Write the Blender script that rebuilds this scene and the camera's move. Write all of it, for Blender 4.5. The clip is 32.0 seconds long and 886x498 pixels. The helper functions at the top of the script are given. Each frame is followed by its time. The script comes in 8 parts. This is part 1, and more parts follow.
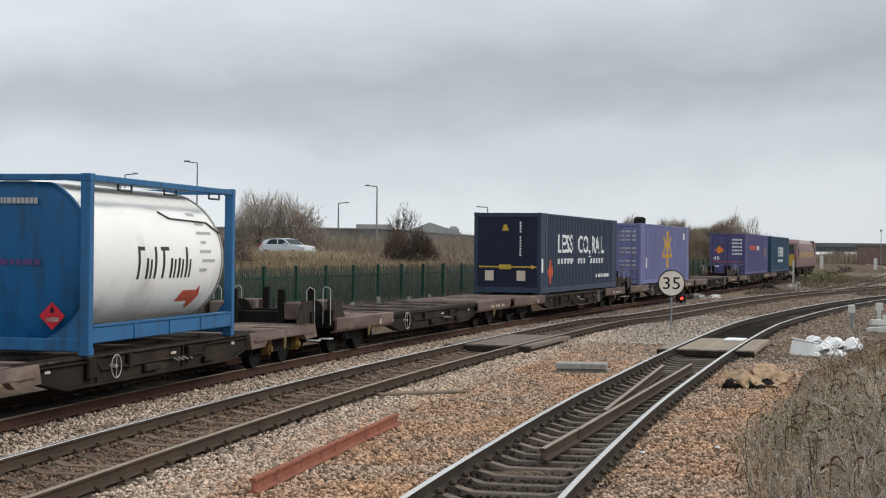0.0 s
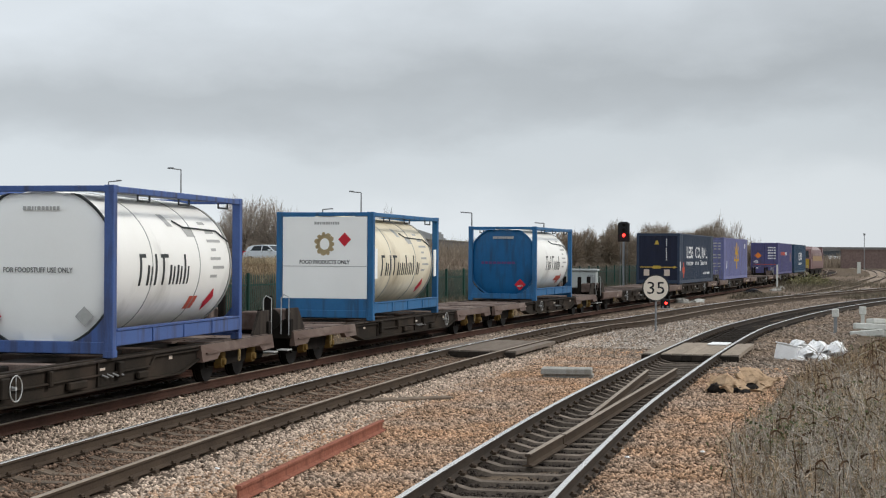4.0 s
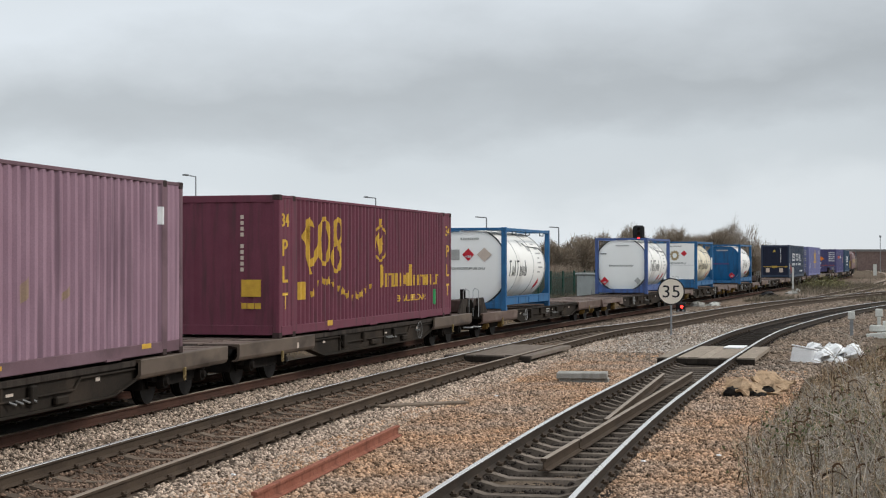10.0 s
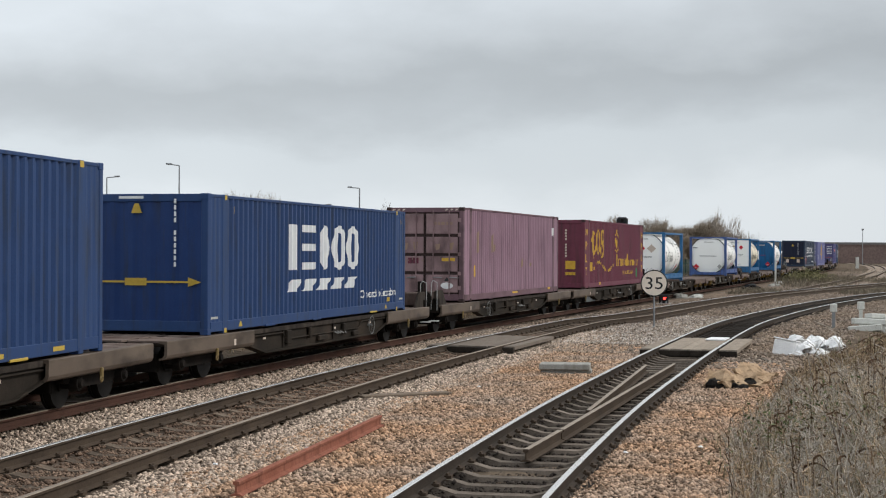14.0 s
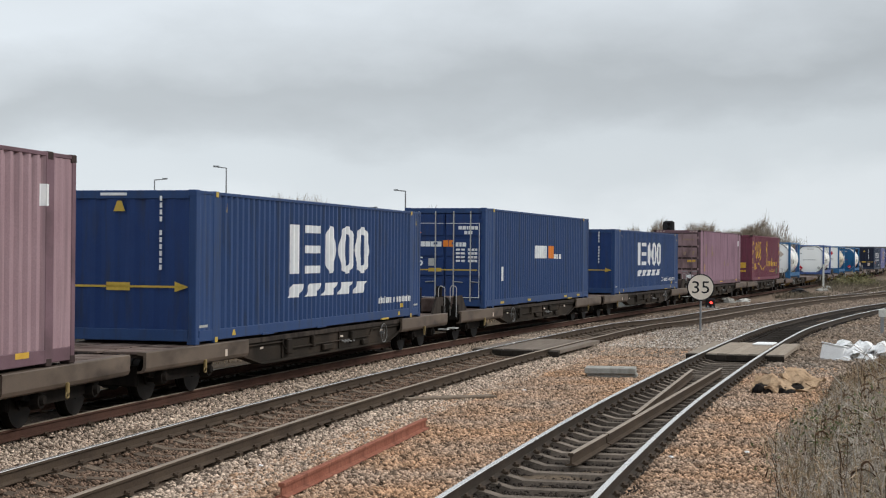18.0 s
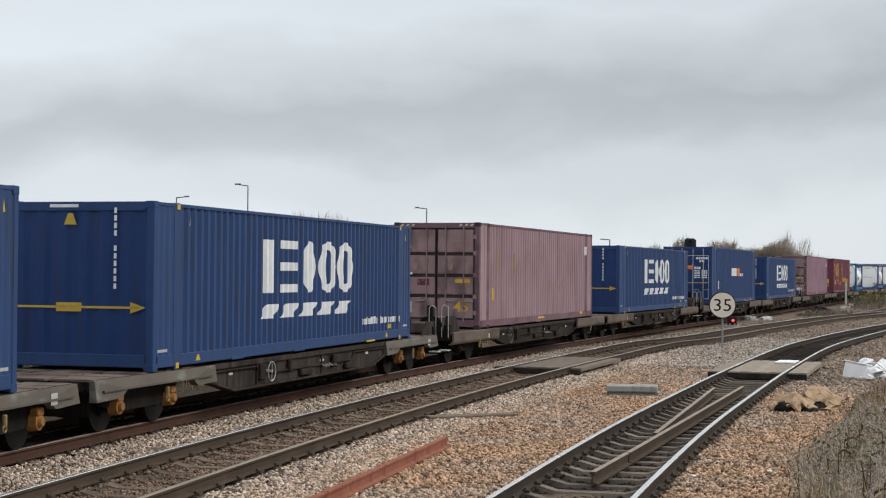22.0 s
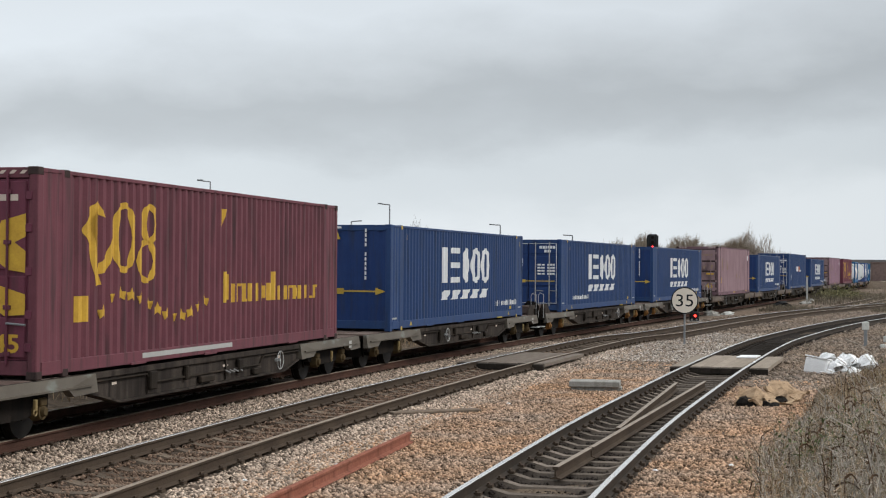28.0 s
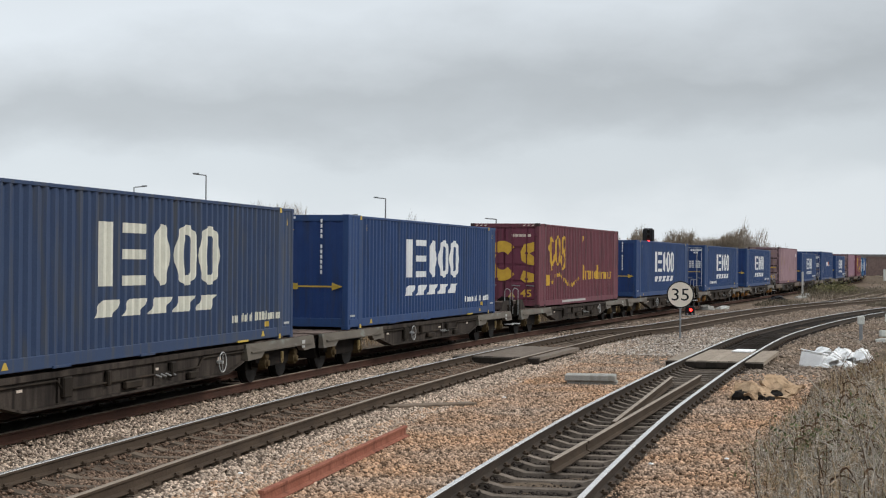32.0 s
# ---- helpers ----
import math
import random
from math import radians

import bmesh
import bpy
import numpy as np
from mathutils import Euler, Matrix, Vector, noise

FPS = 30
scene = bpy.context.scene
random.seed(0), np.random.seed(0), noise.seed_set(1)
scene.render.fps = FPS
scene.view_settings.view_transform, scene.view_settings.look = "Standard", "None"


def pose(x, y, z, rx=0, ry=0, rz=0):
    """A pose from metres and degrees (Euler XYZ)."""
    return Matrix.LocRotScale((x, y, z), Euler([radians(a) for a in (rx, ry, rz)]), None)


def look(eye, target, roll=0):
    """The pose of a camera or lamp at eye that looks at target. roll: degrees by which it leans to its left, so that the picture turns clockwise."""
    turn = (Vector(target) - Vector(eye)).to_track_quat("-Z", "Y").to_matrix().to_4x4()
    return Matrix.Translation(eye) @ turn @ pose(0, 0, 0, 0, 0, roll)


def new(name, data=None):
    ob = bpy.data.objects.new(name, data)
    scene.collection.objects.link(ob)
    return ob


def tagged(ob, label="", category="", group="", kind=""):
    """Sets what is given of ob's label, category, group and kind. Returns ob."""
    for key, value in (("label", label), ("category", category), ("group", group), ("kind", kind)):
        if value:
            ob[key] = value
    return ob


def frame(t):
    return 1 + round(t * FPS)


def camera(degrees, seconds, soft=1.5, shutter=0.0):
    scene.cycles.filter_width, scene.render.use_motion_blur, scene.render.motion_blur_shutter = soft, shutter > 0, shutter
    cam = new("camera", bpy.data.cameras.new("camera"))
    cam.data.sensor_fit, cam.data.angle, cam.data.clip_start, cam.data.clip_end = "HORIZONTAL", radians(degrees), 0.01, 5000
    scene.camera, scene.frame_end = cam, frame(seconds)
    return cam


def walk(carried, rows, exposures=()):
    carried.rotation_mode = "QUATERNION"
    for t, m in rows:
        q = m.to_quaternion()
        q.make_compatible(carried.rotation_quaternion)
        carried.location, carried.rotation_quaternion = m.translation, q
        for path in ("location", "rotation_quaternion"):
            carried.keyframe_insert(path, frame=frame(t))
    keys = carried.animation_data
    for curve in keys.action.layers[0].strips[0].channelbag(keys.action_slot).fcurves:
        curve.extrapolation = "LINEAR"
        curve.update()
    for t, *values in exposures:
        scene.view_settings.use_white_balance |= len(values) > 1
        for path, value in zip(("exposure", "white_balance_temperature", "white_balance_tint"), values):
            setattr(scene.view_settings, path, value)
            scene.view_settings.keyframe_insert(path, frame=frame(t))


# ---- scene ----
cam = camera(31.53, 32.0, soft=1.15)
# ---- camera, hand-held at the end of a platform ----
PATH = [
    (0.0, pose(-0.005, 0, 2.445, 90.017, -0.612, 0.081)),
    (0.5, pose(-0.006, 0, 2.448, 90.032, -0.752, -0.076)),
    (1.0, pose(-0.010, 0, 2.449, 90.245, -0.785, -0.122)),
    (1.5, pose(-0.009, 0, 2.455, 90.386, -0.857, -0.062)),
    (2.0, pose(-0.006, 0, 2.450, 90.477, -0.612, -0.088)),
    (2.5, pose(-0.011, 0, 2.453, 90.411, -0.606, -0.176)),
    (3.0, pose(-0.002, 0, 2.449, 90.340, -0.569, -0.322)),
    (3.5, pose(-0.006, 0, 2.448, 90.234, -0.463, -0.417)),
    (5.5, pose(-0.007, 0, 2.453, 90.226, -0.082, -0.512)),
    (6.0, pose(-0.002, 0, 2.453, 90.228, -0.072, -0.419)),
    (6.5, pose(-0.001, 0, 2.449, 90.234, -0.014, -0.386)),
    (7.0, pose(-0.004, 0, 2.453, 90.228, -0.105, -0.256)),
    (7.5, pose(-0.009, 0, 2.452, 90.295, -0.085, -0.132)),
    (8.0, pose(-0.008, 0, 2.456, 90.340, -0.066, -0.133)),
    (8.5, pose(-0.003, 0, 2.458, 90.449, 0.053, -0.121)),
    (9.0, pose(-0.004, 0, 2.456, 90.524, 0.135, 0.000)),
    (9.5, pose(-0.005, 0, 2.453, 90.539, 0.076, 0.027)),
    (10.0, pose(0.000, 0, 2.450, 90.408, 0.027, 0.058)),
    (10.5, pose(-0.003, 0, 2.458, 90.172, 0.038, -0.037)),
    (11.0, pose(-0.005, 0, 2.455, 89.972, 0.043, -0.293)),
    (11.5, pose(-0.004, 0, 2.455, 89.867, -0.022, -0.592)),
    (12.0, pose(0.003, 0, 2.447, 89.885, -0.159, -0.628)),
    (12.5, pose(-0.007, 0, 2.451, 89.972, -0.351, -0.319)),
    (13.0, pose(0.001, 0, 2.446, 90.055, -0.363, -0.223)),
    (13.5, pose(0.003, 0, 2.446, 90.047, -0.443, -0.523)),
    (14.0, pose(0.002, 0, 2.447, 90.068, -0.290, -0.542)),
    (14.5, pose(-0.002, 0, 2.450, 90.163, -0.171, -0.357)),
    (16.5, pose(0.001, 0, 2.452, 90.151, -0.384, -0.183)),
    (17.0, pose(0.003, 0, 2.446, 90.214, -0.372, 0.274)),
    (17.5, pose(0.003, 0, 2.446, 90.193, -0.497, 0.765)),
    (18.0, pose(0.002, 0, 2.448, 90.168, -0.505, 1.125)),
    (18.5, pose(0.007, 0, 2.442, 90.203, -0.289, 1.381)),
    (19.0, pose(0.002, 0, 2.451, 90.213, -0.407, 1.424)),
    (19.5, pose(-0.001, 0, 2.451, 90.224, -0.516, 1.499)),
    (20.0, pose(0.003, 0, 2.450, 90.263, -0.480, 1.614)),
    (20.5, pose(0.001, 0, 2.449, 90.365, -0.445, 1.744)),
    (21.0, pose(0.002, 0, 2.449, 90.548, -0.475, 1.855)),
    (21.5, pose(-0.002, 0, 2.456, 90.699, -0.532, 1.872)),
    (22.0, pose(0.002, 0, 2.455, 90.798, -0.511, 1.897)),
    (22.5, pose(0.003, 0, 2.449, 90.641, -0.589, 1.707)),
    (23.0, pose(0.007, 0, 2.450, 90.377, -0.493, 1.496)),
    (23.5, pose(0.007, 0, 2.450, 90.157, -0.487, 1.496)),
    (24.0, pose(0.006, 0, 2.450, 90.063, -0.478, 1.556)),
    (24.5, pose(0.009, 0, 2.446, 90.207, -0.463, 1.589)),
    (25.0, pose(0.007, 0, 2.447, 90.172, -0.480, 1.435)),
    (25.5, pose(0.004, 0, 2.449, 90.165, -0.518, 1.167)),
    (27.5, pose(0.007, 0, 2.447, 90.487, -0.498, 0.397)),
    (28.0, pose(0.004, 0, 2.449, 90.667, -0.426, 0.552)),
    (28.5, pose(0.009, 0, 2.451, 90.877, -0.295, 0.742)),
    (29.0, pose(0.005, 0, 2.451, 90.904, -0.443, 0.938)),
    (29.5, pose(0.004, 0, 2.446, 90.844, -0.575, 0.983)),
    (30.0, pose(0.004, 0, 2.452, 90.720, -0.675, 1.055)),
    (30.5, pose(-0.001, 0, 2.448, 90.491, -0.591, 1.018)),
    (31.0, pose(0.001, 0, 2.448, 90.274, -0.583, 0.687)),
    (31.5, pose(0.009, 0, 2.445, 90.378, -0.351, 0.535)),
    (32.0, pose(0.002, 0, 2.443, 90.449, -0.504, 0.399)),
]
walk(cam, PATH, [(0.0, 0.0), (7.0, 0.0), (13.0, 0.05), (32.0, 0.07)])
# ---- light: overcast daylight ----
world = bpy.data.worlds.new("overcast_sky")
scene.world = world
world.use_nodes = True


def sky_nodes():
    nt = world.node_tree
    nt.nodes.clear()
    N, L = nt.nodes.new, nt.links.new
    out, bg = N("ShaderNodeOutputWorld"), N("ShaderNodeBackground")
    L(bg.outputs[0], out.inputs[0])
    clear = N("ShaderNodeTexSky")
    clear.sky_type, clear.sun_disc = "NISHITA", False
    clear.sun_elevation, clear.sun_rotation = radians(38), radians(75)
    dim = N("ShaderNodeVectorMath")
    dim.operation = "SCALE"
    dim.inputs["Scale"].default_value = 0.10
    L(clear.outputs[0], dim.inputs[0])
    co = N("ShaderNodeTexCoord")
    sep = N("ShaderNodeSeparateXYZ")
    L(co.outputs["Generated"], sep.inputs[0])

    def noise_at(scale, stretch, detail, rough, seed):
        mp = N("ShaderNodeMapping")
        mp.inputs["Scale"].default_value = stretch
        mp.inputs["Location"].default_value = (seed, seed * 0.7, seed * 0.3)
        L(co.outputs["Generated"], mp.inputs[0])
        nz = N("ShaderNodeTexNoise")
        nz.inputs["Scale"].default_value, nz.inputs["Detail"].default_value = scale, detail
        nz.inputs["Roughness"].default_value = rough
        L(mp.outputs[0], nz.inputs["Vector"])
        return nz.outputs["Fac"]

    def math_node(op, a, b, c=None):
        m = N("ShaderNodeMath")
        m.operation = op
        for i, v in enumerate((a, b, c)):
            if v is None:
                continue
            if isinstance(v, (int, float)):
                m.inputs[i].default_value = v
            else:
                L(v, m.inputs[i])
        return m.outputs[0]

    big = noise_at(1.0, (5.0, 5.0, 11.0), 3.0, 0.5, 3.1)
    fine = noise_at(1.0, (15.0, 15.0, 34.0), 6.0, 0.6, 7.7)
    warped = math_node("MULTIPLY_ADD", math_node("SUBTRACT", big, 0.5), 0.085, sep.outputs["Z"])
    warped = math_node("MULTIPLY_ADD", math_node("SUBTRACT", fine, 0.5), 0.035, warped)
    warped = math_node("MULTIPLY_ADD", sep.outputs["X"], -0.06, warped)
    ramp = N("ShaderNodeValToRGB")
    L(warped, ramp.inputs[0])
    stops = [(0.0, (0.74, 0.79, 0.83)), (0.018, (0.73, 0.78, 0.82)), (0.045, (0.63, 0.68, 0.72)), (0.066, (0.61, 0.66, 0.70)),
             (0.088, (0.50, 0.54, 0.575)), (0.108, (0.45, 0.485, 0.515)), (0.128, (0.54, 0.58, 0.615)), (0.16, (0.66, 0.71, 0.755)),
             (0.24, (0.58, 0.62, 0.65)), (0.5, (0.68, 0.72, 0.76)), (1.0, (0.84, 0.88, 0.92))]
    el = ramp.color_ramp.elements
    while len(el) < len(stops):
        el.new(1.0)
    for e, (p, c) in zip(el, stops):
        e.position, e.color = p, (*c, 1)
    mix = N("ShaderNodeMix")
    mix.data_type = "RGBA"
    mix.inputs["Factor"].default_value = 0.95
    L(dim.outputs[0], mix.inputs["A"])
    L(ramp.outputs[0], mix.inputs["B"])
    side = N("ShaderNodeMapRange")
    side.inputs["From Min"].default_value, side.inputs["From Max"].default_value = -0.3, 0.28
    side.inputs["To Min"].default_value, side.inputs["To Max"].default_value = 1.15, 0.95
    L(sep.outputs["X"], side.inputs["Value"])
    lit = N("ShaderNodeVectorMath")
    lit.operation = "SCALE"
    L(mix.outputs["Result"], lit.inputs[0])
    L(side.outputs["Result"], lit.inputs["Scale"])
    # unseen sky behind the camera, brightened to lift surfaces that face it
    back = N("ShaderNodeMapRange")
    back.inputs["From Min"].default_value, back.inputs["From Max"].default_value = -0.7, 0.1
    back.inputs["To Min"].default_value, back.inputs["To Max"].default_value = 1.35, 1.0
    L(sep.outputs["Y"], back.inputs["Value"])
    rear_lift = N("ShaderNodeVectorMath")
    rear_lift.operation = "SCALE"
    L(lit.outputs[0], rear_lift.inputs[0])
    L(back.outputs["Result"], rear_lift.inputs["Scale"])
    L(rear_lift.outputs[0], bg.inputs["Color"])
    bg.inputs["Strength"].default_value = 1.0


sky_nodes()
sun = new("sun", bpy.data.lights.new("sun", "SUN"))
sun.data.energy, sun.data.angle, sun.data.color = 2.0, radians(14), (1.0, 0.97, 0.93)
sun.matrix_world = look((84, 52, 69), (0, 30, 0))

# ---- materials ----


def surface(name, c1, c2, rough=0.8, metal=0.0, scale=3.0, stretch=(1, 1, 1), fine=40.0, bump=0.2, depth=0.01, grime=None, grime_amount=0.5,
            grime_stretch=(6, 6, 0.7), vary=0.0, island=False, contrast=0.25, spec=0.25, grain=0.35):
    """A weathered surface: two tints in large blotches, fine grain with relief, and streaks of grime."""
    if bump <= 0.06:
        grain *= 0.4
    if rough >= 0.75:
        spec *= 0.35
    m = bpy.data.materials.new(name)
    m.use_nodes = True
    nt = m.node_tree
    N, L = nt.nodes.new, nt.links.new
    b = nt.nodes["Principled BSDF"]
    b.inputs["Metallic"].default_value = metal
    b.inputs["Specular IOR Level"].default_value = spec
    co = N("ShaderNodeTexCoord")

    def tex(s, st, detail=4.0):
        mp = N("ShaderNodeMapping")
        mp.inputs["Scale"].default_value = st
        L(co.outputs["Object"], mp.inputs[0])
        t = N("ShaderNodeTexNoise")
        t.inputs["Scale"].default_value, t.inputs["Detail"].default_value = s, detail
        L(mp.outputs[0], t.inputs["Vector"])
        return t.outputs["Fac"]

    def ramped(v, lo, hi):
        r = N("ShaderNodeMapRange")
        r.inputs["From Min"].default_value, r.inputs["From Max"].default_value = lo, hi
        L(v, r.inputs["Value"])
        return r.outputs["Result"]

    def mixed(fac, a, bb, mode="MIX"):
        x = N("ShaderNodeMix")
        x.data_type, x.blend_type = "RGBA", mode
        for key, v in (("Factor", fac), ("A", a), ("B", bb)):
            if isinstance(v, tuple):
                x.inputs[key].default_value = (*v, 1)
            elif isinstance(v, float):
                x.inputs[key].default_value = v
            else:
                L(v, x.inputs[key])
        return x.outputs["Result"]

    big, small = tex(scale, stretch), tex(fine, stretch)
    col = mixed(ramped(big, 0.5 - contrast, 0.5 + contrast), c1, c2)
    col = mixed(grain, col, mixed(ramped(small, 0.3, 0.7), (0.25, 0.25, 0.25), (0.78, 0.78, 0.78)), "OVERLAY")
    if grime:
        col = mixed(ramped(tex(1.0, grime_stretch, 5.0), 0.62 - 0.25 * grime_amount, 0.85 - 0.2 * grime_amount), col, grime)
    if vary:
        if island:
            g = N("ShaderNodeNewGeometry")
            rnd = g.outputs["Random Per Island"]
        else:
            g = N("ShaderNodeObjectInfo")
            rnd = g.outputs["Random"]
        hs = N("ShaderNodeHueSaturation")
        mr = N("ShaderNodeMapRange")
        mr.inputs["To Min"].default_value, mr.inputs["To Max"].default_value = 1 - vary, 1 + vary
        L(rnd, mr.inputs["Value"])
        L(mr.outputs["Result"], hs.inputs["Value"])
        L(col, hs.inputs["Color"])
        col = hs.outputs["Color"]
    L(col, b.inputs["Base Color"])
    rr = N("ShaderNodeMapRange")
    rr.inputs["To Min"].default_value, rr.inputs["To Max"].default_value = max(0.05, rough - 0.12), min(1.0, rough + 0.12)
    L(big, rr.inputs["Value"])
    L(rr.outputs["Result"], b.inputs["Roughness"])
    if bump:
        bp = N("ShaderNodeBump")
        bp.inputs["Strength"].default_value, bp.inputs["Distance"].default_value = bump, depth
        L(small, bp.inputs["Height"])
        L(bp.outputs["Normal"], b.inputs["Normal"])
    return m


def glow(name, colour, strength):
    m = bpy.data.materials.new(name)
    m.use_nodes = True
    b = m.node_tree.nodes["Principled BSDF"]
    b.inputs["Base Color"].default_value = (*colour, 1)
    b.inputs["Emission Color"].default_value = (*colour, 1)
    b.inputs["Emission Strength"].default_value = strength
    return m


def paint(name, c, rough=0.5, k=0.12):
    """Plain paint or print with slight wear."""
    return surface(name, c, tuple(v * (1 - k) for v in c), rough, bump=0.05, scale=2.0, fine=25.0)


